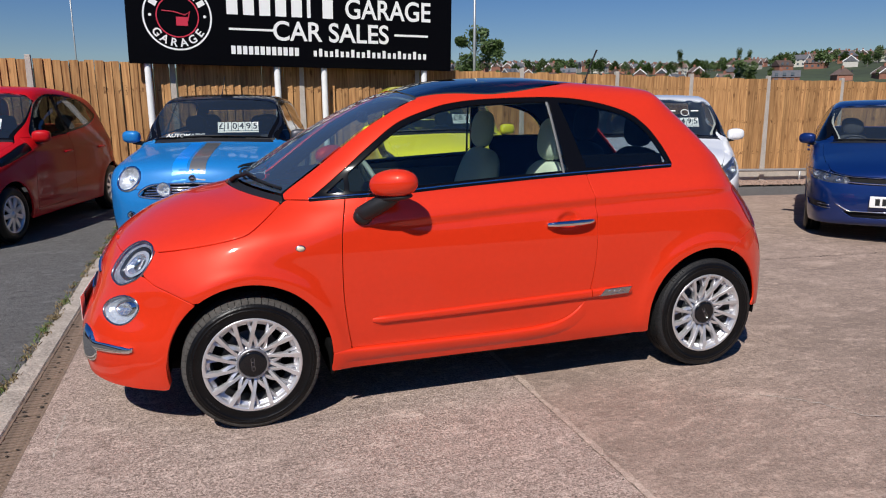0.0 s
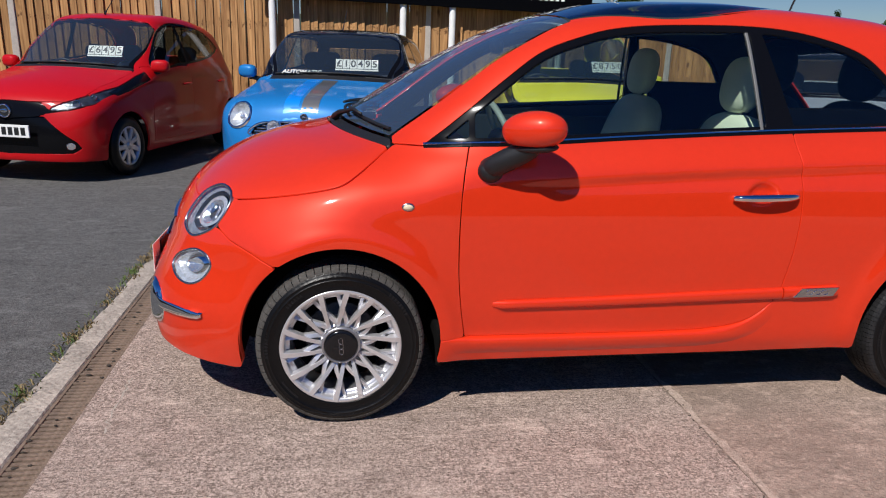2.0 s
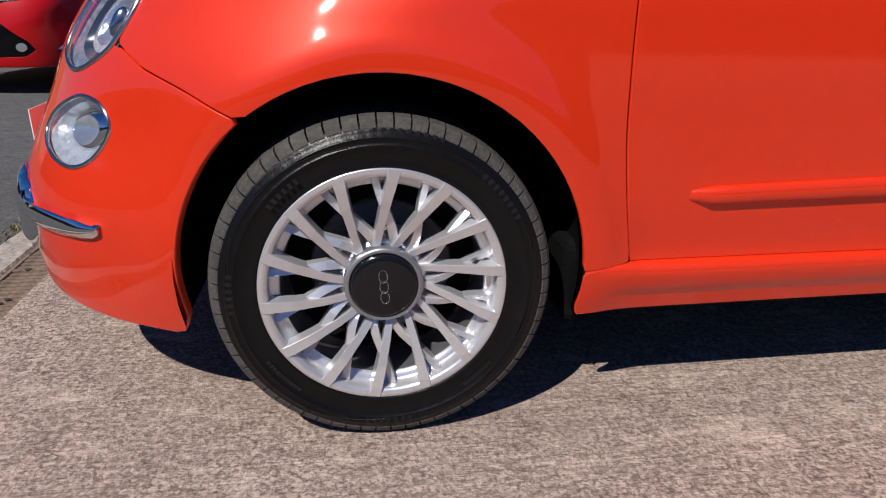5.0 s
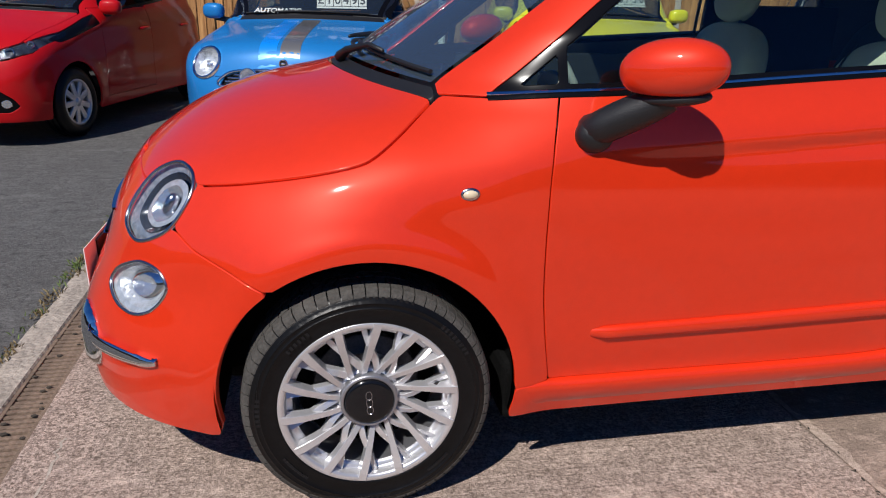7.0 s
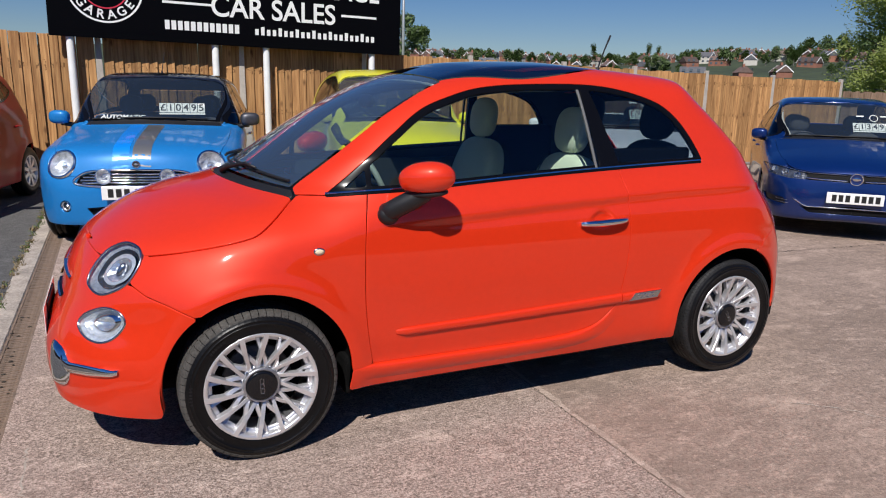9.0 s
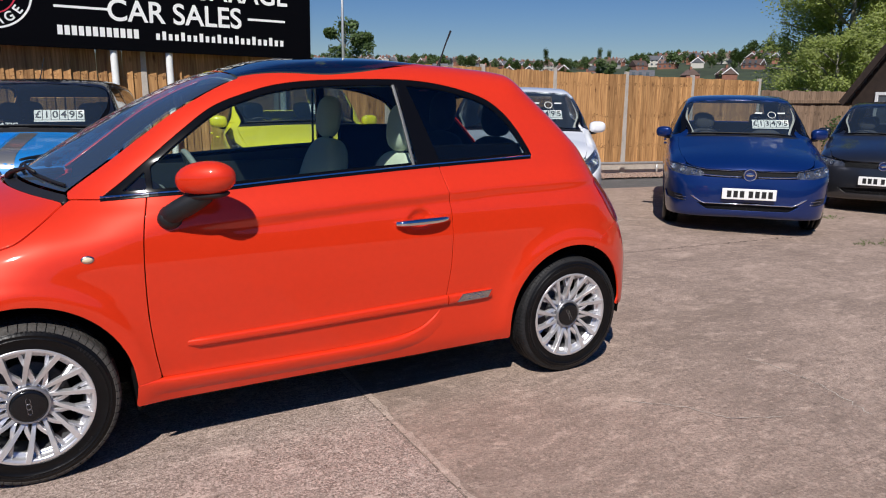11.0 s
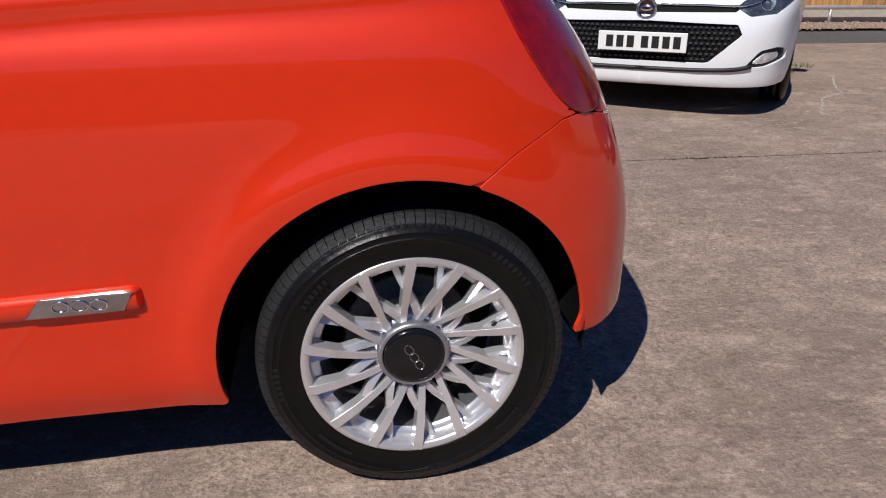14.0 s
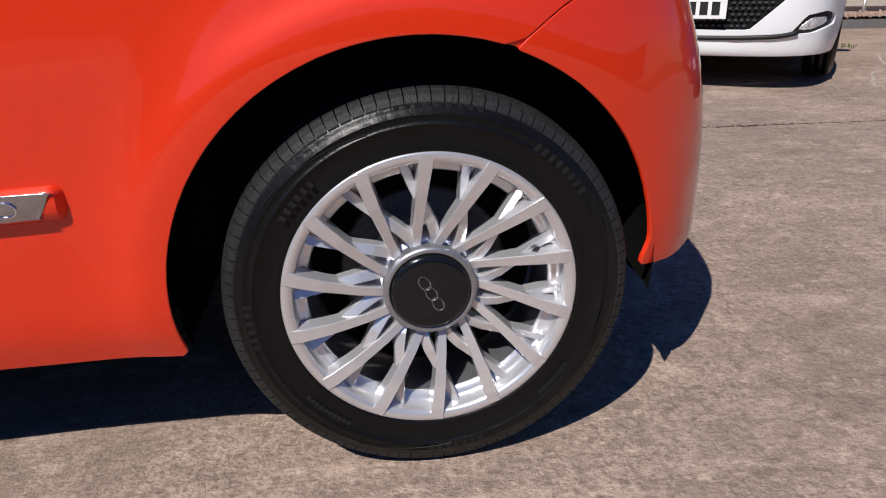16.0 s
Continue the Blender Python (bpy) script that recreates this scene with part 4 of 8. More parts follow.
    # rim: flat outer lip, then a step down into the barrel
    vs, fs = lathe([(0.2035, -0.070), (0.2085, -0.0800), (0.2080, -0.0862), (0.2060, -0.0880), (0.1990, -0.0872), (0.1935, -0.0850), (0.1915, -0.0800), (0.1900, -0.0640), (0.1840, -0.0600), (0.1780, -0.0590), (0.1745, -0.0525)], 112)
    obj("rim", vs, fs, ALLOY, w, "silver alloy rim", True)
    # the barrel has a darker grey alloy than the lip
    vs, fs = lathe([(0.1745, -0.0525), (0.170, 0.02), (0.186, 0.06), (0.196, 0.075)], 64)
    obj("rim_barrel", vs, fs, ALLOYDARK, w, "darker grey inner rim barrel", True)
    # brake disc and shield in the dark behind the spokes
    vs, fs = lathe([(0.0, 0.010), (0.07, 0.010), (0.075, 0.02), (0.122, 0.022), (0.128, 0.025), (0.128, 0.045), (0.07, 0.05)], 48)
    obj("brake_disc", vs, fs, STEEL, w, "dull steel brake disc", True)
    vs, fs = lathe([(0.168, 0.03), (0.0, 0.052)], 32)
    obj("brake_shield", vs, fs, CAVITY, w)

    def strut(path, half, deep, tilt):
        """A flat-faced bar through (radius, degrees, y) rows; half: half widths; deep: its flanks' depth; tilt: one edge lies deeper."""
        bm, rows = bmesh.new(), []
        at = [np.array([r * math.cos(radians(a)), r * math.sin(radians(a))]) for r, a, _ in path]
        for i, (r, a, yy) in enumerate(path):
            d = at[min(i + 1, len(at) - 1)] - at[max(i - 1, 0)]
            across = np.array([-d[1], d[0]]) / np.linalg.norm(d)
            row = []
            for off, lift in ((-1.22, deep), (-1.0, 0.0012 + tilt), (-0.9, tilt), (0.9, 0.0), (1.0, 0.0012), (1.22, deep)):
                q = at[i] + across * half[i] * off
                row.append(bm.verts.new((q[0], yy + lift, q[1])))
            rows.append(row)
        for a, b in zip(rows, rows[1:]):
            for k in range(5):
                bm.faces.new((a[k], b[k], b[k + 1], a[k + 1]))
        bm.faces.new(rows[-1])
        bm.faces.new(rows[0][::-1])
        bmesh.ops.recalc_face_normals(bm, faces=bm.faces)
        me = bpy.data.meshes.new("spoke")
        bm.to_mesh(me)
        bm.free()
        me.materials.append(ALLOY)
        return me
    main = strut([(0.062, 15.5, -0.0560), (0.100, 8.2, -0.0690), (0.150, 3.2, -0.0825), (0.188, 0.9, -0.0890), (0.2045, 0.0, -0.0895)], [0.0058, 0.0068, 0.0082, 0.0095, 0.0100], 0.026, 0.0016)
    # crossing behind each spoke, a branch that leans the other way and meets the next spoke at the hub
    branch = strut([(0.064, -11.5, -0.0520), (0.082, -7.6, -0.0610), (0.102, -2.6, -0.0665), (0.128, 3.0, -0.0690), (0.158, 7.2, -0.0700), (0.1900, 9.4, -0.0730)], [0.0080, 0.0078, 0.0072, 0.0066, 0.0062, 0.0066], 0.020, 0.005)
    for k in range(14):
        for me, nm in ((main, "spoke"), (branch, "spoke_branch")):
            sp = new(nm, me)
            sp.parent = w
            sp.matrix_basis = Matrix.Rotation(-radians(k * 360 / 14), 4, "Y")
    # hub: silver seat, black cap with a thin ring and three small linked loops
    vs, fs = lathe([(0.0, -0.050), (0.060, -0.0525), (0.074, -0.047), (0.082, -0.034), (0.09, 0.0)], 48)
    obj("hub", vs, fs, ALLOY, w, "", True)
    vs, fs = lathe([(0.0, -0.0775), (0.046, -0.0770), (0.0530, -0.0755), (0.0565, -0.0725), (0.0575, -0.066), (0.0575, -0.04)], 56)
    cap = obj("centre_cap", vs, fs, CAPBLK, w, "gloss black wheel centre cap", True)
    vs, fs = lathe([(0.0572, -0.050), (0.0580, -0.0690), (0.0600, -0.0712), (0.0652, -0.0700), (0.0676, -0.0660), (0.0682, -0.046)], 56)
    obj("cap_ring", vs, fs, ALLOYDARK, w, "", True)
    turn = Matrix.Rotation(radians(mark), 4, "Y")
    for k, cz in enumerate((-0.019, 0.0, 0.019)):
        pts = [turn @ Vector((0.0072 * math.cos(t), -0.0776, cz + 0.0112 * math.sin(t))) for t in np.linspace(0, 2 * math.pi, 21)[:-1]]
        vs, fs = tube(pts, 0.0010, 5, True)
        obj("cap_mark", vs, fs, CHROMEDULL, cap)
    # valve
    vs, fs = tube([(0.172, -0.055, 0.012), (0.156, -0.074, 0.016)], 0.0045, 8)
    obj("valve", vs, fs, TRIM, w)
    return w


CAPBLK = mat("cap_black", (0.006, 0.0065, 0.008), 0.16, 0.0, 0.0, 0.0, spec=0.4)
fiat_wheel(0.0, -0.692, -6.5, mark=3)
fiat_wheel(2.3, -0.692, -12.5, blocks=100, tread_mat=TREADBLK, mark=-16)
fiat_wheel(0.0, 0.692, 30, True)
fiat_wheel(2.3, 0.692, 50, True, 100, TREADBLK)

# ---- fittings of the coral car ----
def outline_prism(pts2, place, depth, bevel=0.004):
    """A bmesh prism: an outline (a, b) laid out by place(a, b, out), out from 0 to depth, its front edge rounded."""
    bm = bmesh.new()
    c = np.mean(pts2, 0)
    rows = []
    for k, o in ((1.0, 0.0), (1.0, depth - bevel), (1 - bevel * 0.35 / max(np.ptp(pts2[:, 1]) / 2, 1e-3), depth - bevel * 0.3), (1 - bevel / max(np.ptp(pts2[:, 1]) / 2, 1e-3), depth)):
        rows.append([bm.verts.new(place(*(c + (p - c) * k), o)) for p in pts2])
    n = len(pts2)
    for a, b in zip(rows, rows[1:]):
        for i in range(n):
            bm.faces.new((a[i], a[(i + 1) % n], b[(i + 1) % n], b[i]))
    bm.faces.new(rows[-1])
    bmesh.ops.recalc_face_normals(bm, faces=bm.faces)
    return bm


def blob(bm, centre, radii, m=None, power=2.0, nu=24, nv=14):
    """A rounded lump (superellipsoid) added to a bmesh."""
    c = Vector(centre)
    sp = lambda v: math.copysign(abs(v) ** (2 / power), v)  # noqa: E731
    rows = []
    for i in range(nv + 1):
        ph = -math.pi / 2 + math.pi * i / nv
        row = []
        for j in range(nu):
            a = 2 * math.pi * j / nu
            v = Vector((radii[0] * sp(math.cos(ph)) * sp(math.cos(a)), radii[1] * sp(math.cos(ph)) * sp(math.sin(a)), radii[2] * sp(math.sin(ph))))
            row.append(bm.verts.new(c + (m @ v if m is not None else v)))
        rows.append(row)
    for a, b in zip(rows, rows[1:]):
        for j in range(nu):
            bm.faces.new((a[j], a[(j + 1) % nu], b[(j + 1) % nu], b[j]))
    bmesh.ops.remove_doubles(bm, verts=bm.verts, dist=1e-5)
    bmesh.ops.recalc_face_normals(bm, faces=bm.faces)
    return bm


def flank(x, z, out=0.0):
    """A place on the flank that faces -y."""
    lo, hi = 0.3, 1.0
    for _ in range(20):
        m = (lo + hi) / 2
        if fiat_shape(np.array([x]), np.array([-m]), np.array([z]))[0] < 0:
            lo = m
        else:
            hi = m
    return Vector((x, -lo - out, z))


def flank_run(xz, out=0.0):
    """Places on the flank that faces -y, for rows of (x, z)."""
    xz = np.asarray(xz, float)
    lo, hi = np.full(len(xz), 0.2), np.full(len(xz), 1.0)
    for _ in range(22):
        m = (lo + hi) / 2
        into = fiat_shape(xz[:, 0], -m, xz[:, 1]) < 0
        lo, hi = np.where(into, m, lo), np.where(into, hi, m)
    return np.column_stack([xz[:, 0], -lo - out, xz[:, 1]])


GUIDE = mat("grey_guide", (0.16, 0.16, 0.155), 0.45, 0.2)


def flank_ribbon(name, xz, half, out, material, mirror, label):
    """A slim raised strip laid on the flank along rows of (x, z)."""
    xz = np.asarray(xz, float)
    d = np.gradient(xz, axis=0)
    side = np.column_stack([-d[:, 1], d[:, 0]]) / np.linalg.norm(d, axis=1)[:, None]
    cols = [flank_run(xz + side * k * half, o) for k, o in ((-1.0, -0.006), (-1.0, out * 0.55), (-0.6, out), (0.6, out), (1.0, out * 0.55), (1.0, -0.006))]
    n, vs, fs = len(xz), [], []
    for c in cols:
        vs += [mirror(p) for p in c]
    for k in range(5):
        fs += [(k * n + i, k * n + i + 1, (k + 1) * n + i + 1, (k + 1) * n + i) for i in range(n - 1)]
    fs += [tuple(k * n for k in range(6)), tuple(k * n + n - 1 for k in range(5, -1, -1))]
    return obj(name, vs, fs, material, fiat, label)


for s in (1, -1):
    flip = lambda v: Vector((v[0], v[1] * s, v[2]))  # noqa: E731,B023
    flank_ribbon("belt_strip", LOWER + [0, 0.0070], 0.0033, 0.004, CHROME, flip, "thin chrome belt strip")
    flank_ribbon("belt_seal", LOWER + [0, -0.0015], 0.0050, 0.0025, GLOSSBLK, flip, "black belt seal")
    # moulded ledge of the sill, along the foot of the door
    path = np.vstack([[(0.345, 0.3065), (0.39, 0.309)], DOOR_LOW[:-4]])
    d = np.gradient(path, axis=0)
    down = np.column_stack([d[:, 1], -d[:, 0]]) / np.linalg.norm(d, axis=1)[:, None]
    fade = np.clip(np.minimum(np.arange(len(path)) / 3, (len(path) - 1 - np.arange(len(path))) / 14), 0, 1)
    n, vs, fs = len(path), [], []
    prof = ((-0.0010, -0.010), (-0.0002, -0.001), (0.0040, 0.0075), (0.0110, 0.0112), (0.0220, 0.0112), (0.0420, 0.0070), (0.0640, 0.0005), (0.070, -0.004))
    for off, o in prof:
        vs += [flip(p) for p in flank_run(path + down * off, o * fade - 0.002 * (1 - fade))]
    for k in range(len(prof) - 1):
        fs += [(k * n + i, (k + 1) * n + i, (k + 1) * n + i + 1, k * n + i + 1) for i in range(n - 1)]
    obj("sill_moulding", vs, fs, CORAL, fiat, "coral-red moulded sill ledge", True)
    gz = np.linspace(1.042, 1.378, 12)
    flank_ribbon("window_guide", np.column_stack([1.494 - 0.038 * (gz - 1.04) / 0.35, gz]), 0.0055, 0.002, GUIDE, flip, "pale window guide strip")
    # rubbing strip along the door, with a chrome plaque at its rear end
    top = lambda x: np.interp(x, [0.52, 0.9, 1.63, 1.85], [0.4455, 0.453, 0.4765, 0.485])  # noqa: E731
    bot = lambda x: np.interp(x, [0.52, 0.9, 1.63, 1.85], [0.4135, 0.4165, 0.432, 0.440])  # noqa: E731
    for nm, x0, x1 in (("rubbing_strip", 0.520, 1.617), ("strip_end", 1.622, 1.850)):
        bm, rows = bmesh.new(), []
        for t in np.linspace(0, 1, 26):
            x = x0 + (x1 - x0) * t
            end = min(1.0, math.sqrt(max(0.0, 1 - (1 - min((x - 0.520) / 0.022, (1.850 - x) / 0.022, 1)) ** 2)) + 0.12)
            b, h = bot(x), top(x) - bot(x)
            prof, row = [], []
            for u, o in ((-0.02, -0.012), (0.0, 0.004), (0.10, 0.011), (0.35, 0.0155), (0.75, 0.0145), (0.94, 0.010), (1.0, 0.004), (1.02, -0.012)):
                z = b + h * (0.5 + (u - 0.5) * (0.55 + 0.45 * end))
                prof.append((x, z, o * end - 0.004 * (1 - end)))
            prof = np.array(prof)
            row = [bm.verts.new(flip(p)) for p in flank_run(prof[:, :2], prof[:, 2])]
            rows.append(row)
        for a, b in zip(rows, rows[1:]):
            for k in range(7):
                bm.faces.new((a[k], b[k], b[k + 1], a[k + 1]))
        bm.faces.new(rows[0])
        bm.faces.new(rows[-1][::-1])
        bmesh.ops.recalc_face_normals(bm, faces=bm.faces)
        strip_ob = part(nm, bm, CORAL, fiat, "coral-red rubbing strip", 50)
        if nm == "strip_end":
            pts = spline([(1.672, 0.441), (1.668, 0.448), (1.690, 0.4745), (1.700, 0.476), (1.828, 0.4795), (1.834, 0.474), (1.820, 0.449), (1.812, 0.4455)], 3, True)
            bm = outline_prism(pts, lambda a, b, o: flip(flank(a, b, 0.0135 + o)), 0.0035, 0.001)
            plaque = part("plaque", bm, CHROMEDULL, strip_ob, "brushed chrome plaque", 40)
            for k in range(3):
                ringpts = [flip(flank(1.722 + k * 0.030 + 0.0135 * math.cos(t), 0.4605 + 0.0095 * math.sin(t), 0.0182)) for t in np.linspace(0, 2 * math.pi, 21)[:-1]]
                vs, fs = tube(ringpts, 0.0016, 5, True)
                obj("plaque_mark", vs, fs, CHROME, strip_ob, "", True)
    # side repeater
    c = flank(0.223, 0.780)
    bm = bmesh.new()
    blob(bm, flip(c + Vector((0, -0.001, 0))), (0.0215, 0.006, 0.0145))
    part("repeater_rim", bm, CHROMEDULL, fiat, "", 60)
    bm = bmesh.new()
    blob(bm, flip(c + Vector((0, -0.002, 0))), (0.0175, 0.0085, 0.0108))
    part("side_repeater", bm, AMBER, fiat, "pale side indicator", 60)
    # door handle: chrome bar over a scooped recess
    pts = [flip(flank(x, z, o)) for x, z, o in ((1.374, 0.8135, 0.006), (1.400, 0.8155, 0.022), (1.44, 0.817, 0.030), (1.50, 0.8185, 0.033), (1.56, 0.8195, 0.029), (1.598, 0.8205, 0.020), (1.619, 0.821, 0.006))]
    cv = spline([tuple(p) for p in pts], 5)
    vs, fs = tube(cv, [0.0105 + 0.004 * math.sin(math.pi * i / (len(cv) - 1)) for i in range(len(cv))], 14)
    obj("door_handle", vs, fs, CHROME, fiat, "chrome pull handle", True)
    # door mirror: coral shell on a black foot
    rot = Matrix.Rotation(radians(-33 * s), 3, "Z") @ Matrix.Rotation(radians(-6), 3, "Y")
    bm = bmesh.new()
    blob(bm, flip((0.614, -0.842, 1.047)), (0.107, 0.064, 0.061), rot, 2.15, 40, 26)
    for v in bm.verts:
        if v.co.z < 1.0:
            v.co.z = 1.0 - (1.0 - v.co.z) * 0.45
    mirror = part("door_mirror", bm, CORAL, fiat, "coral-red door mirror shell", 60)
    bm = bmesh.new()
    blob(bm, flip((0.622, -0.840, 0.990)), (0.075, 0.044, 0.016), rot, 2.3, 28, 10)
    part("mirror_base", bm, TRIM, fiat, "black mirror underside", 60)
    foot = spline([tuple(flip(p)) for p in ((0.500, -0.705, 0.905), (0.500, -0.748, 0.912), (0.535, -0.780, 0.938), (0.580, -0.812, 0.968), (0.615, -0.835, 0.995))], 5)
    vs, fs = tube(foot, [0.034 + 0.004 * math.sin(math.pi * i / 20) for i in range(len(foot))], 14)
    obj("mirror_foot", vs, fs, TRIM, fiat, "black mirror arm", True)
    bm = bmesh.new()
    blob(bm, flip((0.499, -0.745, 0.899)), (0.044, 0.036, 0.040), None, 2.0, 22, 12)
    part("mirror_pivot", bm, TRIM, fiat, "", 60)
    # chrome rims round the lamps
    for nm, line, r, lab in (("headlight_rim", HEADL, 0.0046, "chrome headlamp rim"), ("fog_lamp_rim", FOG, 0.0042, "chrome fog lamp rim")):
        c2 = line.mean(0)
        vs, fs = tube([flip(p) for p in flank_run(c2 + (line - c2) * 0.985, -0.001)], r, 8, True)
        obj(nm, vs, fs, CHROMEDULL, fiat, lab, True)
    # insides of the lamps: nested rings that step inwards from the lens
    for nm, line, shift, rings in (
            ("headlight", HEADL, (0.004, -0.006), ((1.0, 0.010, 0.76, 0.018, "lamp_surround", LAMPGREY), (0.76, 0.016, 0.60, 0.034, "lamp_well", LAMPDARK), (0.60, 0.022, 0.46, 0.020, "lamp_ring", BEZEL),
                                                   (0.46, 0.020, 0.02, 0.046, "lamp_reflector", REFLECTOR))),
            ("fog", FOG, (0.002, 0.0), ((1.0, 0.008, 0.80, 0.012, "fog_surround", BEZEL), (0.80, 0.012, 0.60, 0.026, "fog_well", BEZEL), (0.60, 0.026, 0.42, 0.018, "fog_lens_ring", CHROME), (0.42, 0.018, 0.02, 0.036, "fog_reflector", REFLECTOR)))):
        c2 = line.mean(0)
        base = flank_run(line)
        mid = flank_run([c2])[0]
        inward = Vector((0.62, 0.70, -0.25 if nm == "headlight" else 0.0)).normalized()
        for s0, d0, s1, d1, part_name, mt in rings:
            vs = []
            for sc_, dp in ((s0, d0), (s0 * 0.55 + s1 * 0.45, d0 * 0.35 + d1 * 0.65), (s1, d1)):
                ctr = np.array([mid[0] + shift[0] * (1 - sc_), mid[1], mid[2] + shift[1] * (1 - sc_)])
                for p in base:
                    vs.append(flip(Vector(ctr + (p - mid) * sc_) + inward * dp))
            n = len(base)
            fs = [(r * n + i, r * n + (i + 1) % n, (r + 1) * n + (i + 1) % n, (r + 1) * n + i) for r in range(2) for i in range(n)]
            if s1 < 0.1:
                fs.append(tuple(range(2 * n, 3 * n)))
            obj(part_name, vs, fs, mt, fiat, "", True)
    # bulb shield across the middle of the headlamp
    bm = bmesh.new()
    blob(bm, flip(flank_run([HEADL.mean(0)])[0] + np.array([0.022, 0.026, -0.012])), (0.016, 0.016, 0.030), Matrix.Rotation(radians(28), 3, "Y"), 2.4, 18, 10)
    part("bulb_shield", bm, CHROMEDULL, fiat, "bright bulb shield", 60)

# wipers that lie along the cowl
zs = lambda x, y: max(np.linspace(0.85, 1.3, 181)[fiat_shape(np.full(181, x), np.full(181, y), np.linspace(0.85, 1.3, 181)) < 0])  # noqa: E731
for y0, y1, px_ in ((0.46, -0.16, 0.30), (-0.06, -0.50, -0.20)):
    pts = []
    for t in np.linspace(0, 1, 11):
        y = y0 + (y1 - y0) * t
        x = -0.045 + 0.275 * (y / 0.66) ** 2 + 0.085 - 0.02 * t
        pts.append((x, y, zs(x, y) + 0.013))
    vs, fs = tube(pts, 0.0065, 6)
    obj("wiper_blade", vs, fs, TRIM, fiat, "black wiper blade")
    foot = (-0.045 + 0.275 * (y0 / 0.66) ** 2 + 0.025, y0 - 0.03)
    arm = [(*foot, zs(*foot) + 0.008), (foot[0] + 0.02, foot[1] - 0.05, zs(foot[0] + 0.02, foot[1] - 0.05) + 0.026)] + [(pts[k][0] - 0.012, pts[k][1], pts[k][2] + 0.014) for k in (4, 6)]
    vs, fs = tube(arm, [0.016, 0.011, 0.007, 0.005], 7)
    obj("wiper_arm", vs, fs, TRIM, fiat, "black wiper arm", True)
# aerial
vs, fs = tube([(1.965, 0, 1.470), (1.972, 0, 1.495)], [0.014, 0.009], 10)
obj("aerial_base", vs, fs, TRIM, fiat, "", True)
vs, fs = tube([(1.972, 0, 1.495), (2.005, 0, 1.585), (2.04, 0, 1.665)], [0.0045, 0.0040, 0.0055], 7)
obj("aerial", vs, fs, TRIM, fiat, "black whip aerial")
# roof spoiler lip over the tailgate
bm, rows = bmesh.new(), []
for y in np.linspace(-0.46, 0.46, 21):
    q = (y / 0.46) ** 2
    rows.append([bm.verts.new(v) for v in ((2.06 - 0.02 * q, y, 1.450 - 0.045 * q), (2.15 - 0.05 * q, y, 1.446 - 0.055 * q), (2.195 - 0.06 * q, y, 1.432 - 0.065 * q), (2.190 - 0.06 * q, y, 1.418 - 0.065 * q), (2.12 - 0.05 * q, y, 1.41 - 0.055 * q))])
for a, b in zip(rows, rows[1:]):
    for k in range(4):
        bm.faces.new((a[k], a[k + 1], b[k + 1], b[k]))
bmesh.ops.recalc_face_normals(bm, faces=bm.faces)
part("roof_spoiler", bm, CORAL, fiat, "coral-red roof spoiler", 50)
def fiat_nose(y, z):
    xs = np.linspace(-0.85, -0.3, 551)
    return float(xs[np.argmax(fiat_shape(xs, np.full(551, y), np.full(551, z)) < 0)])


# nose badge, its chrome whiskers and the plates
bm = bmesh.new()
BX = fiat_nose(0.0, 0.672)
blob(bm, (BX, 0, 0.672), (0.006, 0.050, 0.048), Matrix.Rotation(radians(28), 3, "Y"))
badge = part("nose_badge", bm, CHROME, fiat, "round chrome badge with a dark red centre", 60)
bm = bmesh.new()
blob(bm, (BX - 0.003, 0, 0.672), (0.006, 0.038, 0.036), Matrix.Rotation(radians(28), 3, "Y"))
part("badge_centre", bm, REDLENS, badge, "dark red badge centre", 60)
for s in (-1, 1):
    for nm, y0, y1, z0, h0, mt, lab in (("badge_whisker", 0.055, 0.30, 0.655, 0.011, CHROME, "chrome whisker beside the badge"),
                                        ("lower_slot", 0.06, 0.27, 0.583, 0.012, GLOSSBLK, "black air slot under the badge"), ("slot_trim", 0.07, 0.26, 0.574, 0.004, CHROME, "thin chrome lip of the air slot")):
        bm, rows = bmesh.new(), []
        for y in np.linspace(y0, y1, 12):
            z = z0 - 0.06 * (y - y0)
            x = fiat_nose(y, z) - (0.003 if nm == "slot_trim" else 0.0)
            h = h0 * (1 - 0.6 * (y - y0) / (y1 - y0))
            rows.append([bm.verts.new(v) for v in ((x + 0.01, s * y, z - h), (x - 0.008, s * y, z - h * 0.5), (x - 0.008, s * y, z + h * 0.6), (x + 0.012, s * y, z + h))])
        for a, b in zip(rows, rows[1:]):
            for k in range(3):
                bm.faces.new((a[k], a[k + 1], b[k + 1], b[k]))
        bmesh.ops.recalc_face_normals(bm, faces=bm.faces)
        part(nm, bm, mt, fiat, lab, 50)
PX = fiat_nose(0.0, 0.46) - 0.008
bm = bmesh.new()
box(bm, (PX + 0.001, -0.150, 0.420), (PX + 0.009, 0.150, 0.510), 0.003)
part("plate_backing", bm, TRIM, fiat, "black plate holder")
bm = bmesh.new()
box(bm, (PX - 0.001, -0.255, 0.407), (PX + 0.001, 0.255, 0.517))
plate = part("number_plate", bm, PLATE, fiat, "white number plate")
for k in range(7):
    y = -0.18 + k * 0.058
    bm = bmesh.new()
    box(bm, (PX - 0.0025, y - 0.018, 0.428), (PX, y + 0.018, 0.497))
    part("plate_bar", bm, INK, plate)

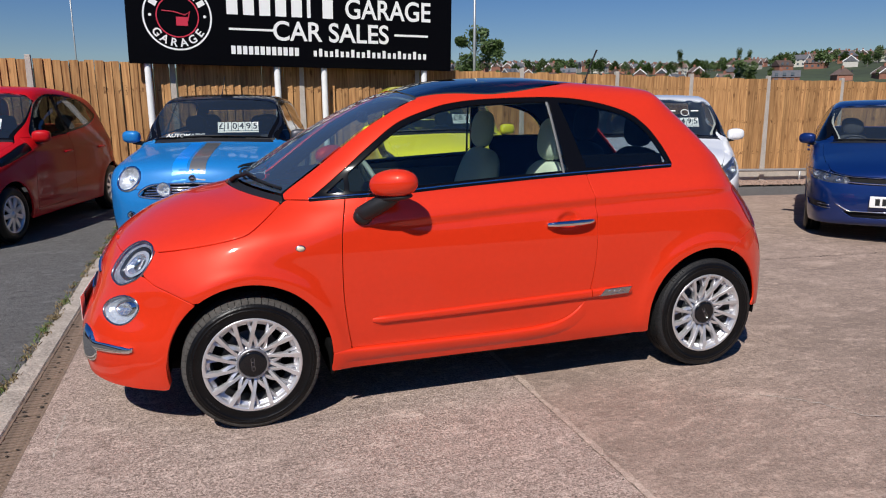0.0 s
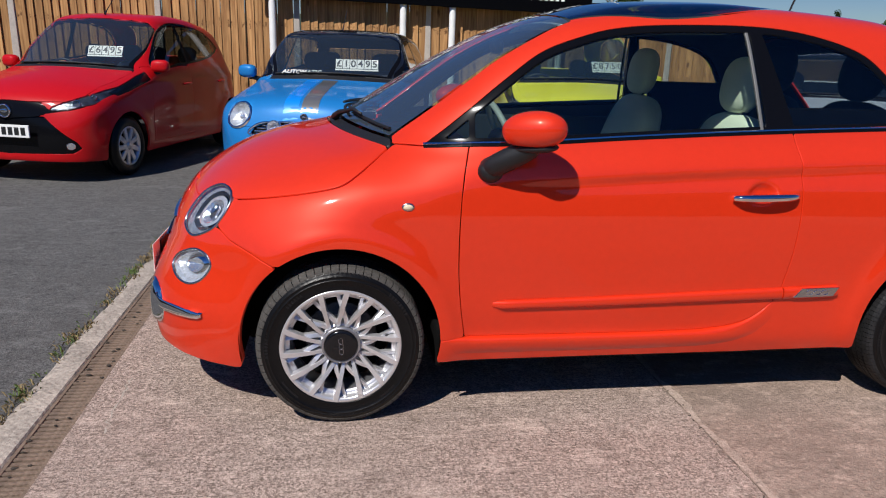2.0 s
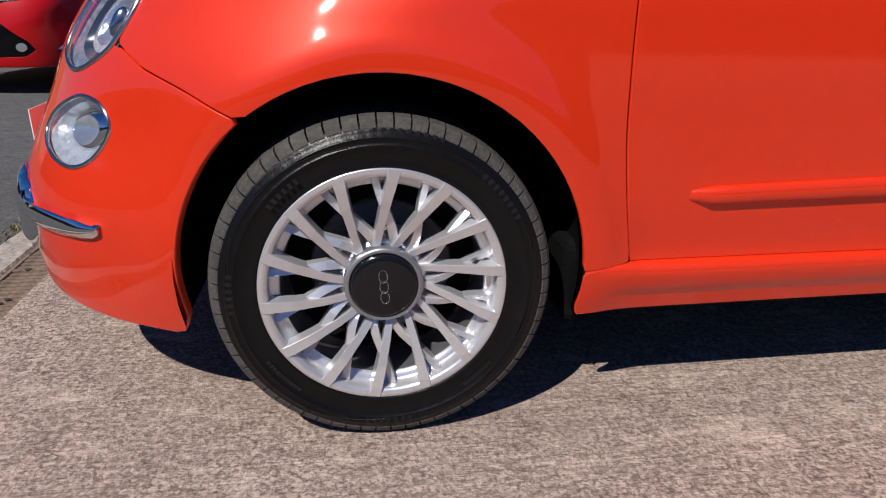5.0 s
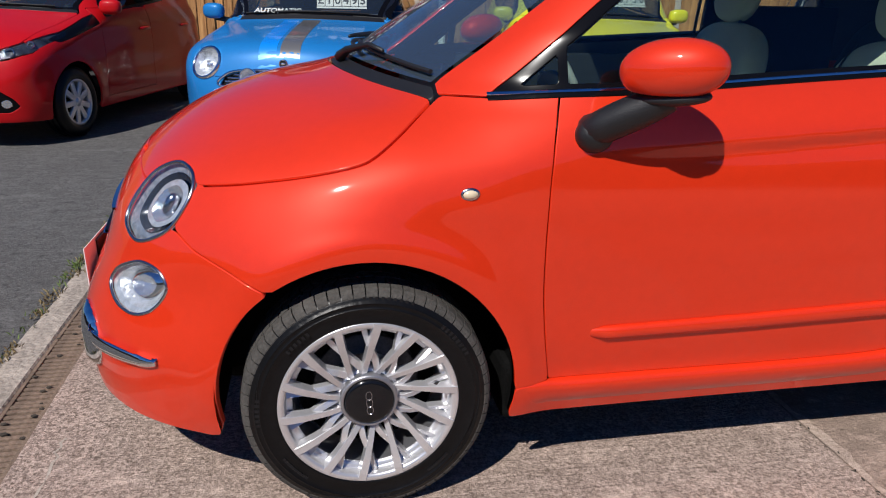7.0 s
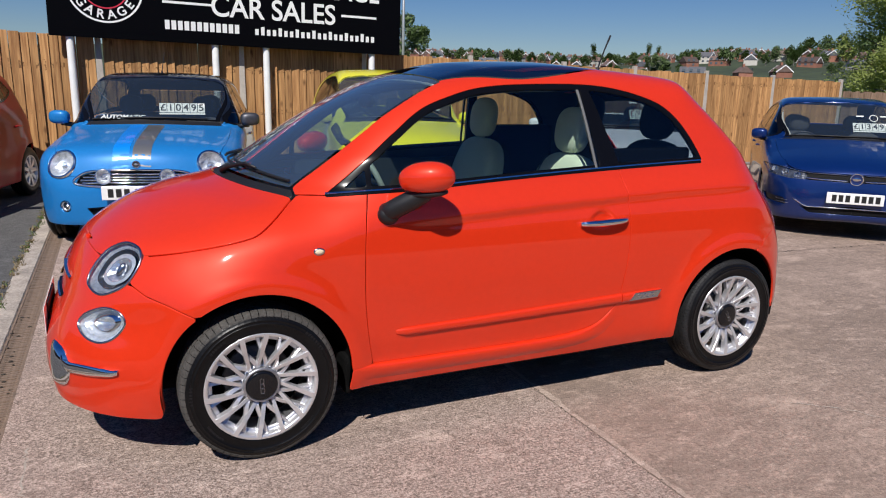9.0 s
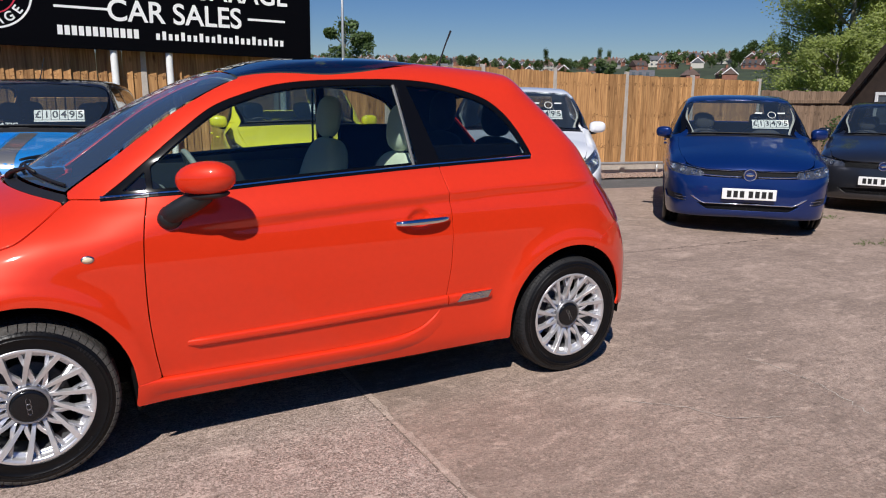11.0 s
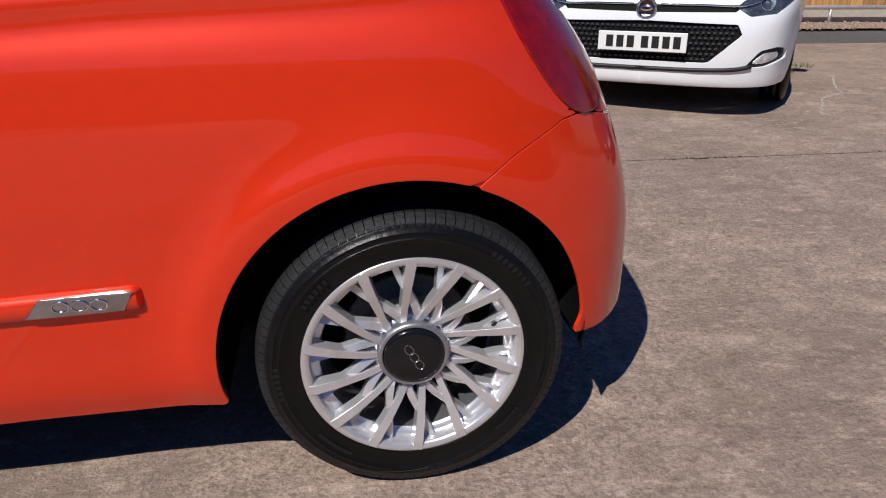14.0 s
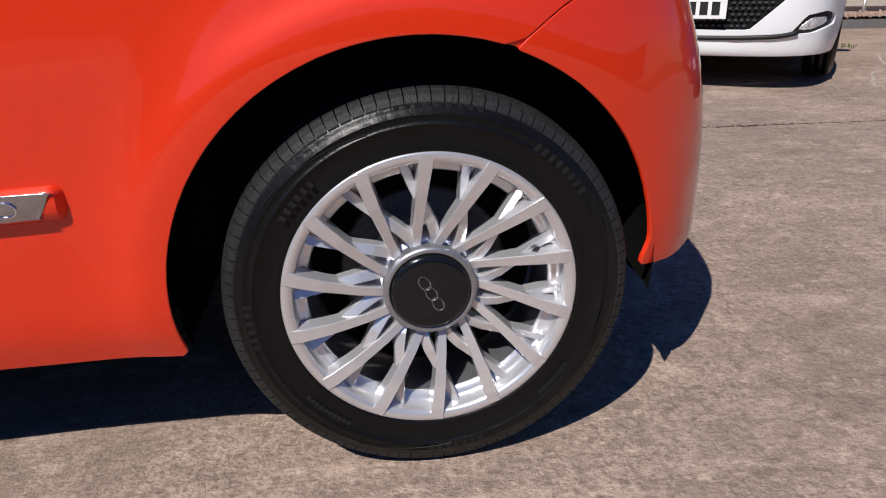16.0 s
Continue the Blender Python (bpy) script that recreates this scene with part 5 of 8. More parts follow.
# ---- cabin of the coral car ----
bm = bmesh.new()
box(bm, (0.36, -0.66, 0.60), (0.62, 0.66, 0.885), 0.05)
part("dashboard", bm, SEATDARK, fiat, "dark dashboard", 40)
bm = bmesh.new()
box(bm, (0.22, -0.56, 0.84), (0.58, 0.56, 0.905), 0.03)
part("dashboard_top", bm, TRIM, fiat, "black dashboard top", 40)
bm = bmesh.new()
box(bm, (0.60, -0.64, 0.74), (0.635, 0.62, 0.86), 0.015)
part("dashboard_fascia", bm, IVORY, fiat, "ivory dashboard fascia", 40)
for s in (-1, 1):
    bm = bmesh.new()
    box(bm, (0.46, s * 0.665 - 0.025, 0.32), (1.62, s * 0.665 + 0.02, 0.965), 0.015)
    part("door_lining", bm, SEATDARK, fiat, "dark door lining", 40)
    bm = bmesh.new()
    box(bm, (1.62, s * 0.600 - 0.03, 0.32), (2.08, s * 0.600 + 0.02, 1.12 if s < 0 else 1.16), 0.015)
    part("side_lining", bm, CAVITY, fiat, "", 40)
# steering wheel on the far side
m = Matrix.Translation((0.80, 0.37, 0.885)) @ Matrix.Rotation(radians(64), 4, "Y")
vs, fs = tube([m @ Vector((0.18 * math.cos(t), 0.18 * math.sin(t), 0)) for t in np.linspace(0, 2 * math.pi, 33)[:-1]], 0.015, 8, True)
obj("steering_wheel", vs, fs, IVORY, fiat, "ivory steering wheel", True)
vs, fs = tube([m @ Vector((0, -0.17, 0)), m @ Vector((0, 0, -0.03)), m @ Vector((0, 0.17, 0))], [0.02, 0.055, 0.02], 8)
obj("steering_spokes", vs, fs, TRIM, fiat, "", True)


def seat(x, y, fabric, name="front_seat", rear=False, h=0.0):
    bm = bmesh.new()
    lean = Matrix.Rotation(radians(17), 3, "Y")
    blob(bm, (x - 0.04, y, 0.80 + h), (0.085, 0.235, 0.31), lean, 3.2, 32, 22)
    back = part(name, bm, fabric, fiat, "dark rear seat back" if rear else "ivory fabric seat back with dark piping", 60)
    bm = bmesh.new()
    blob(bm, (x + 0.035, y, 1.212 + h), (0.052, 0.118, 0.112), Matrix.Rotation(radians(8), 3, "Y"), 2.6, 28, 18)
    part("headrest", bm, fabric, fiat, "dark rear headrest" if rear else "rounded ivory headrest", 60)
    if rear:
        return
    bm = bmesh.new()
    blob(bm, (x - 0.34, y, 0.52 + h), (0.29, 0.245, 0.10), Matrix.Rotation(radians(-6), 3, "Y"), 3.2, 28, 14)
    part("seat_cushion", bm, fabric, fiat, "", 60)
    for dy in (-0.06, 0.06):
        vs, fs = tube([(x + 0.01, y + dy, 1.05 + h), (x + 0.03, y + dy, 1.16 + h)], 0.006, 6)
        obj("headrest_post", vs, fs, STEEL, fiat)
    pts = [(x - 0.04 + (0.092 if u < 0.5 else 0.092) * 0 + 0.0 + lean[0][2] * zz + 0.087 * sx * math.cos(math.asin(min(1, abs(zz) / 0.315) ** 1.6)), y + 0.150, 0.80 + h + zz) for u, sx, zz in [(0, -1, q) for q in np.linspace(-0.2, 0.285, 14)]]
    vs, fs = tube(pts, 0.0035, 5)
    obj("seat_piping", vs, fs, SEATDARK, fiat)


seat(1.455, 0.385, SEATFAB)
seat(1.572, -0.325, SEATFAB, h=-0.028)
seat(2.12, 0.30, SEATDARK, "rear_seat", True, 0.03)
seat(2.12, -0.30, SEATDARK, "rear_seat", True, 0.03)
# rear-view mirror
bm = bmesh.new()
blob(bm, (0.66, 0.0, 1.305), (0.018, 0.105, 0.032), None, 2.6, 20, 10)
part("rear_view_mirror", bm, TRIM, fiat, "black rear-view mirror", 60)

# ---- the other parked cars ----
def words(text, size, material, m, name="lettering", depth=0.001, parent=None, align="CENTER", squeeze=1.0, bold=0.02):
    """Lettering in the built-in font, as a mesh that faces the +z of m."""
    cu = bpy.data.curves.new(name, "FONT")
    cu.body, cu.size, cu.extrude, cu.align_x, cu.align_y, cu.offset = text, size, depth, align, "CENTER", size * bold
    tmp = bpy.data.objects.new(name, cu)
    scene.collection.objects.link(tmp)
    me = bpy.data.meshes.new_from_object(tmp.evaluated_get(bpy.context.evaluated_depsgraph_get()))
    bpy.data.objects.remove(tmp)
    me.materials.clear()
    me.materials.append(material)
    ob = new(name, me)
    if parent:
        ob.parent = parent
    ob.matrix_basis = m @ Matrix.Diagonal((squeeze, 1, 1, 1))
    return ob


def first_in(shape, line, at):
    """The first value along a line of values at which at(values) lies inside a shape."""
    return float(line[np.argmax(shape(*at(line)) < 0)])


def road_wheel(parent, x, y, R, rim, w, spokes, flip, cover=ALLOY):
    e = new("wheel")
    e.parent = parent
    e.empty_display_size = 0.1
    e.matrix_basis = pose(x, y, R, 0, 0, 180 if flip else 0) @ pose(0, 0, 0, 0, random.uniform(0, 60), 0)
    vs, fs = tyre_verts(R, rim, w, 40)
    obj("tyre", vs, fs, RUBBER, e, "black tyre", True)
    h = w / 2
    vs, fs = lathe([(rim + 0.004, -h * 0.80), (rim + 0.003, -h * 0.92), (rim - 0.012, -h * 0.88), (rim - 0.020, -h * 0.5), (rim - 0.03, h * 0.5)], 40)
    obj("rim", vs, fs, cover, e, "silver wheel rim", True)
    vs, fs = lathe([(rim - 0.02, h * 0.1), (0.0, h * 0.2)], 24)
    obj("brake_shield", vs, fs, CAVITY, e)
    bm = bmesh.new()
    box(bm, (0.02, -h * 0.80, -0.024), (rim - 0.008, -h * 0.55, 0.024), 0.006)
    me = bpy.data.meshes.new("spoke")
    bm.to_mesh(me)
    bm.free()
    me.materials.append(cover)
    for k in range(spokes):
        s = new("spoke", me)
        s.parent = e
        s.matrix_basis = Matrix.Rotation(2 * math.pi * k / spokes, 4, "Y")
    vs, fs = lathe([(0.0, -h * 0.90), (0.035, -h * 0.86), (0.045, -h * 0.6)], 20)
    obj("wheel_cap", vs, fs, cover, e, "", True)


def parked_car(name, m, label, S, paint, roof=None):
    """A parked car from its spec: x from the front axle back, nose to -x."""
    car = thing(name, m, label, "car", "parked cars for sale")
    prof = spline(S["profile"], 8, True)
    half = spline(S["plan"], 8)
    plan = np.vstack([half, half[::-1][1:-1] * [1, -1]])
    L, W, wb, arch, R = S["plan"][-1][0], max(p[1] for p in S["plan"]), S["wb"], S["arch"], S["R"]
    fp, fl = Field(prof, (prof[:, 0].min() - 0.5, -0.3), (prof[:, 0].max() + 0.5, 2.1), 0.012), Field(plan, (plan[:, 0].min() - 0.7, -1.7), (plan[:, 0].max() + 0.7, 1.7), 0.012)
    B = S["belt"]

    def shape(x, y, z):
        a = np.abs(y)
        q = (a / (W * 0.8)) ** 2
        back = step(wb * 0.4, wb * 0.85, x)
        fore = np.interp(z, [B - 0.15, B + 0.04, S["H"] - 0.08, S["H"]], [0.12, 0.20, 0.09, 0.07])
        g1 = fp(x - q * (fore * (1 - back) - 0.07 * back) * step(0.35, 0.75, z), z + np.interp(x, [-0.6, 0.0, 0.4, wb], [0.03, 0.05, 0.03, 0.03]) * q)
        v = np.interp(z, [0.05, 0.2, 0.35, 0.62, B - 0.12, B, B + 0.1, S["H"] - 0.05, S["H"] + 0.1], [-0.08, -0.03, -0.012, 0.0, -0.008, -0.045, -0.085, -0.235, -0.30])
        for cx in (0.0, wb):
            v = v + 0.012 * step(0.46, 0.35, np.hypot(x - cx, z - R)) * step(0.1, 0.3, z)
        v = v - 0.010 * np.exp(-((z - 0.50) / 0.10) ** 2) * step(0.3, 0.6, x) * step(wb - 0.3, wb - 0.6, x)
        return smax(g1, fl(x, a) - v, np.interp(z, [0.3, 0.6, B, B + 0.15, S["H"]], [0.06, 0.12, 0.14, 0.08, 0.10]))

    sk = Skin(shape, 0.0, wb, 0.58, 150, 66, 26, 250)
    x, y, z = sk.P.T
    a = np.abs(y)
    nose = np.where(x < 0.0, -1.0, 1.0)
    archs = lambda cx: np.hypot(x - cx, z - R) - arch  # noqa: E731
    hull = np.maximum.reduce([-archs(0.0), -archs(wb), np.interp(x, [-0.9, -0.3, wb, wb + 0.9], [0.20, 0.19, 0.20, 0.28]) - z])
    dlo = inside(spline(S["dlo"], 6, True), x, z, 0.2)
    pil = spline(S["pillar"], 6)
    cowl_x = S["cowl"] + 0.22 * (a / (W * 0.85)) ** 2
    head_x = S["header"] + 0.03 * (a / 0.5) ** 2
    zone = np.maximum.reduce([(x - np.interp(z, pil[:, 1], pil[:, 0])) * 0.58, (cowl_x - x) * 0.6, x - head_x, np.where(z > B - 0.09, -1.0, 1.0)])
    screen = np.maximum(zone, (cowl_x + 0.06 - x) * 0.6)
    fronts = {}
    for nm, pts, material, push, lab in S["front"]:
        pl = spline(pts, 5, True) if nm in S.get("round", ()) else np.array(pts, float)
        fronts[nm] = (np.maximum(inside(pl, a, z, 0.1), nose), material, push, lab)
    if "side_black" in S:
        fronts["pillar_foot"] = (np.maximum(inside(np.array(S["side_black"]), x, z, 0.1), 0.64 - a), GLOSSBLK, -0.002, "gloss black panel under the mirror")
    rear_glass = np.maximum.reduce([np.where(x > wb * 0.9, -1.0, 1.0), (B + 0.10) - z, z - (S["H"] - (0.20 if roof else 0.10)), a - W * np.interp(z, [B, S["H"]], [0.70, 0.52])])
    taken = np.minimum.reduce([dlo, zone, rear_glass] + [d for d, *_ in fronts.values()])
    paintd = np.maximum(hull, -taken)
    upper = z - (B + 0.005)
    bl = S["bonnet"]
    bonnet_y = np.interp(x, [-0.85, -0.6, -0.3, 0.1, 0.45], [0.62, 0.74, 0.80, 0.83, 0.83]) * W
    bonnet = np.maximum.reduce([a - bonnet_y, np.where(x < -0.38, np.interp(x, *bl) - z, -1.0), x - cowl_x, np.where(z > 0.55, -1.0, 1.0), S.get("bonnet_front", -0.70) - x])
    door0, door1 = S["door"]
    door = np.maximum.reduce([door0 - x, x - door1, 0.28 - z, z - (B + 0.02), -dlo, 0.3 - a])
    if roof:
        roofd = np.maximum.reduce([paintd, S["roofline"] - z, np.where(x > S["cowl"] + 0.1, -1.0, 1.0)])
        sk.panel("roof", roofd, roof, car, "black roof", gap=0, lip=0)
        paintd = np.maximum(paintd, -roofd)
    sk.panel("body_shell", np.maximum.reduce([paintd, -bonnet, -door]), paint, car)
    sk.panel("bonnet", np.maximum.reduce([bonnet, hull] + [-d for d, *_ in fronts.values()]), paint, car)
    for sgn in (1, -1):
        sk.panel("door", np.maximum.reduce([door, hull, sgn * y]), paint, car)
        sk.panel("side_window", np.maximum.reduce([dlo + 0.012, sgn * y]), FARGLASS, car, "tinted side windows", lip=0, push=-0.004)
        sk.panel("window_frame", np.maximum.reduce([dlo, -(dlo + 0.024), sgn * y]), GLOSSBLK, car, gap=0, lip=0, push=-0.001)
        sk.panel("door_pillar", np.maximum.reduce([dlo + 0.020, np.abs(x - S["bpillar"]) - 0.035, sgn * y]), GLOSSBLK, car, gap=0, lip=0, push=-0.001)
    sk.panel("cowl", np.maximum(zone, (x - cowl_x - 0.06) * 0.6), TRIM, car, "black wiper cowl", lip=0.01)
    sk.panel("windscreen", screen, FARSCREEN, car, "clear windscreen", lip=0, push=-0.002).visible_shadow = False
    sk.panel("rear_window", rear_glass, FARSCREEN if paint is NAVY else FARTINT, car, "clear rear window" if paint is NAVY else "dark rear window", lip=0, push=-0.002).visible_shadow = False
    lining = np.maximum.reduce([screen, -(screen + 0.020), (B + 0.05) - z, z - (S["H"] - 0.13)])
    if S.get("lining"):
        sk.panel("pillar_lining", lining, HEADLINE, car, "pale inner pillar lining", gap=0, lip=0, push=-0.035)
    edge = np.maximum(screen, -(screen + 0.014))
    sk.panel("screen_frit", edge, GLOSSBLK, car, "", gap=0, lip=0, push=0.001)
    for nm, (d, material, push, lab) in fronts.items():
        two = nm in S.get("pair", ()) or nm == "pillar_foot"
        for sgn in ((1, -1) if two else (0,)):
            dd = np.maximum(d, sgn * y) if two else d
            sk.panel(nm, dd, material, car, lab, gap=0.002, lip=0.012, push=push)
            if "headlight" in nm:
                sk.panel("lamp_lens", dd, LENS, car, "clear lamp lens", gap=0.003, lip=0, push=0.002)
    # dark inside, dashboard and seats
    bm = bmesh.new()
    box(bm, (-0.45, -W * 0.60, 0.18), (0.45, W * 0.60, B - 0.30), 0.05)
    box(bm, (0.40, -W * 0.88, 0.20), (wb - 0.42, W * 0.88, 0.36), 0.03)
    box(bm, (wb - 0.40, -W * 0.62, 0.20), (wb + 0.45, W * 0.62, 0.85), 0.05)
    box(bm, (S["cowl"] + 0.26, -W * 0.78, 0.5), (S["cowl"] + 0.62, W * 0.78, B - 0.055), 0.05)
    part("interior", bm, SEATDARK, car, "dark cabin interior")
    for cx in (0.0, wb):
        for s in (-1, 1):
            vs, fs = lathe([(arch + 0.008, s * (W - 0.06)), (arch + 0.008, s * (W - 0.40)), (0.02, s * (W - 0.40))], 28)
            obj("wheel_arch_liner", [(v[0] + cx, v[1], max(v[2] + R, 0.2)) for v in vs], fs, CAVITY, car, "", True)
            road_wheel(car, cx, s * (W - 0.105), R, S["rim"], 0.175, S["spokes"], s > 0, S.get("cover", ALLOY))
    for sx, sy in ((1.25, 0.37), (1.25, -0.37), (2.0, 0.36), (2.0, -0.36)):
        bm = bmesh.new()
        blob(bm, (sx, sy, 0.74), (0.10, 0.23, 0.30), Matrix.Rotation(radians(17), 3, "Y"), 3, 18, 10)
        part("seat", bm, SEATDARK, car, "dark seat back", 60)
        bm = bmesh.new()
        blob(bm, (sx + 0.10, sy, 1.12), (0.05, 0.12, 0.10), None, 2.6, 16, 10)
        part("headrest", bm, SEATDARK, car, "", 60)
    mw = Matrix.Translation((0.84, 0.37, B - 0.10)) @ Matrix.Rotation(radians(64), 4, "Y")
    vs, fs = tube([mw @ Vector((0.18 * math.cos(t), 0.18 * math.sin(t), 0)) for t in np.linspace(0, 2 * math.pi, 25)[:-1]], 0.014, 6, True)
    obj("steering_wheel", vs, fs, TRIM, car, "", True)
    # mirrors
    mx, mz = S["mirror"]
    for s in (-1, 1):
        mp = S.get("mirror_paint", paint)
        bm = bmesh.new()
        blob(bm, (mx, s * (W + 0.030), mz), (0.060, 0.092, 0.064), Matrix.Rotation(radians(-12 * s), 3, "Z"), 2.8, 22, 14)
        part("door_mirror", bm, mp if isinstance(mp, bpy.types.Material) else mp[s < 0], car, "painted door mirror", 60)
        vs, fs = tube([(mx + 0.02, s * (W - 0.10), mz - 0.075), (mx + 0.01, s * (W + 0.02), mz - 0.055)], 0.022, 8)
        obj("mirror_foot", vs, fs, TRIM, car, "", True)
    # wipers
    top = lambda px, py: first_in(shape, np.arange(1.5, 0.7, -0.005), lambda q: (np.full(len(q), px), np.full(len(q), py), q))  # noqa: E731
    for y0, y1 in ((0.10, -0.48), (0.56, 0.04)):
        pts = []
        for t in np.linspace(0, 1, 6):
            yy = y0 + (y1 - y0) * t
            xx = S["cowl"] + 0.07 + 0.22 * (abs(yy) / (W * 0.85)) ** 2
            pts.append((xx, yy, top(xx, yy) + 0.014))
        vs, fs = tube(pts, 0.008, 5)
        obj("wiper", vs, fs, TRIM, car, "black wiper")
    # number plate with bars in place of its characters
    px, pz = S["plate"]
    bm = bmesh.new()
    box(bm, (px - 0.014, -0.26, pz - 0.056), (px, 0.26, pz + 0.056), 0.004)
    plate = part("number_plate", bm, PLATE, car, "white number plate")
    for k in range(7):
        bm = bmesh.new()
        y0 = -0.225 + k * 0.062 + (0.022 if k > 3 else 0)
        box(bm, (px - 0.0165, y0, pz - 0.034), (px - 0.012, y0 + 0.042, pz + 0.034))
        part("plate_bar", bm, INK, plate)
    return car, shape


def price_card(car, shape, text, y0, z0, header=False):
    """White digit cards hung inside the windscreen: a thing of its own."""
    n = len(text)
    at = lambda y, z: first_in(shape, np.arange(-0.6, 1.6, 0.004), lambda q: (q, np.full(len(q), y), np.full(len(q), z)))  # noqa: E731
    lean = math.atan2(at(y0, z0 + 0.06) - at(y0, z0 - 0.06), 0.12)
    yaw = math.atan2(at(y0 - 0.2, z0) - at(y0 + 0.2, z0), 0.4)
    ox = at(y0, z0) + 0.045
    base = car.matrix_world @ Matrix.Translation((ox, y0, z0)) @ Matrix.Rotation(yaw * 0.6, 4, "Z") @ Matrix.Rotation(lean * 0.62, 4, "Y") @ Matrix(((0, 0, -1, 0), (-1, 0, 0, 0), (0, 1, 0, 0), (0, 0, 0, 1)))
    card = thing("price_sign", base, "white price digit cards hung inside the windscreen", "price sign", "price signs in the parked cars")
    w = 0.070
    for k, ch in enumerate(text):
        bm = bmesh.new()
        cx = (k - (n - 1) / 2) * w
        box(bm, (cx - w / 2 + 0.003, -0.050, -0.002), (cx + w / 2 - 0.003, 0.050, 0.002))
        part("digit_card", bm, PAPER, card, "white digit card")
        words(ch, 0.100, INK, Matrix.Translation((cx, 0, 0.003)), "digit", 0.0006, card)
    bm = bmesh.new()
    box(bm, (-n * w / 2, -0.072, -0.002), (n * w / 2, -0.056, 0.002))
    part("card_footer", bm, PAPER, card)
    if header:
        for bx_ in (-0.16, 0.10):
            bm = bmesh.new()
            box(bm, (bx_, 0.140, -0.001), (bx_ + 0.085, 0.156, 0.001))
            part("card_bar", bm, PAPER, card, "white bar over the digits")
        vs, fs = lathe([(0.040, 0.0), (0.040, 0.002), (0.047, 0.002), (0.047, 0.0)], 24, "z")
        obj("card_emblem", [(v[0] + 0.03, v[1] + 0.122, v[2]) for v in vs], fs, PAPER, card)
    return card


MESHBLK = mat("black_grille", (0.004, 0.004, 0.0045), 0.6, 0.0, 0.0, 0.3, 60, 0.8, 70, 0.0, 0.15)
HLMAT = mat("headlamp_inside", (0.72, 0.74, 0.76), 0.25, 0.6, 0.0, 0.6, 22, 1.0, 30)
DARKLAMP = mat("dark_lamp_inside", (0.16, 0.165, 0.18), 0.2, 0.7, 0.0, 0.9, 14, 1.0, 26)

AYLAMP = mat("smoked_lamp_inside", (0.14, 0.145, 0.155), 0.2, 0.8, 0.0, 0.9, 14, 1.0, 26)
POLO = dict(lining=1, wb=2.56, R=0.31, arch=0.345, rim=0.195, spokes=5, H=1.46, belt=0.98, cowl=0.30, header=1.10, bpillar=1.50, door=(0.48, 1.50),
            profile=[(-0.76, 0.20), (-0.815, 0.32), (-0.825, 0.46), (-0.81, 0.58), (-0.775, 0.68), (-0.69, 0.755), (-0.45, 0.84), (0.0, 0.930), (0.28, 0.985), (0.40, 1.03), (0.75, 1.235), (1.05, 1.385), (1.35, 1.445), (1.8, 1.46),
                     (2.4, 1.42), (2.75, 1.33), (2.98, 1.08), (3.12, 0.93), (3.19, 0.70), (3.19, 0.45), (3.1, 0.25), (1.5, 0.16)],
            plan=[(-0.825, 0.0), (-0.815, 0.30), (-0.765, 0.55), (-0.66, 0.73), (-0.48, 0.825), (-0.2, 0.862), (0.2, 0.872), (1.2, 0.875), (2.5, 0.872), (2.9, 0.82), (3.1, 0.68), (3.17, 0.4), (3.19, 0.0)],
            dlo=[(0.62, 0.985), (1.5, 1.01), (2.35, 1.05), (2.72, 1.10), (2.62, 1.20), (2.3, 1.33), (1.7, 1.385), (1.3, 1.37), (1.0, 1.27)],
            pillar=[(0.46, 0.955), (0.80, 1.15), (1.05, 1.29), (1.30, 1.385)], bonnet=([-0.9, -0.7, -0.3, 0.5], [0.695, 0.70, 0.815, 0.915]), bonnet_front=-0.80,
            mirror=(0.66, 1.01), plate=(-0.828, 0.46),
            front=[("headlight", [(0.44, 0.625), (0.62, 0.625), (0.80, 0.655), (0.84, 0.735), (0.72, 0.735), (0.46, 0.690)], DARKLAMP, -0.015, "clear headlamp"),
                   ("grille", [(0.0, 0.615), (0.45, 0.622), (0.45, 0.690), (0.0, 0.690)], MESHBLK, -0.012, "slim black upper grille"),
                   ("lower_grille", [(0.0, 0.285), (0.40, 0.285), (0.50, 0.345), (0.0, 0.37)], MESHBLK, -0.02, "black lower grille"),
                   ("fog_light", [(0.62, 0.345), (0.80, 0.365), (0.82, 0.430), (0.65, 0.415)], TRIM, -0.012, "black fog lamp recess")], pair=("headlight", "fog_light"))
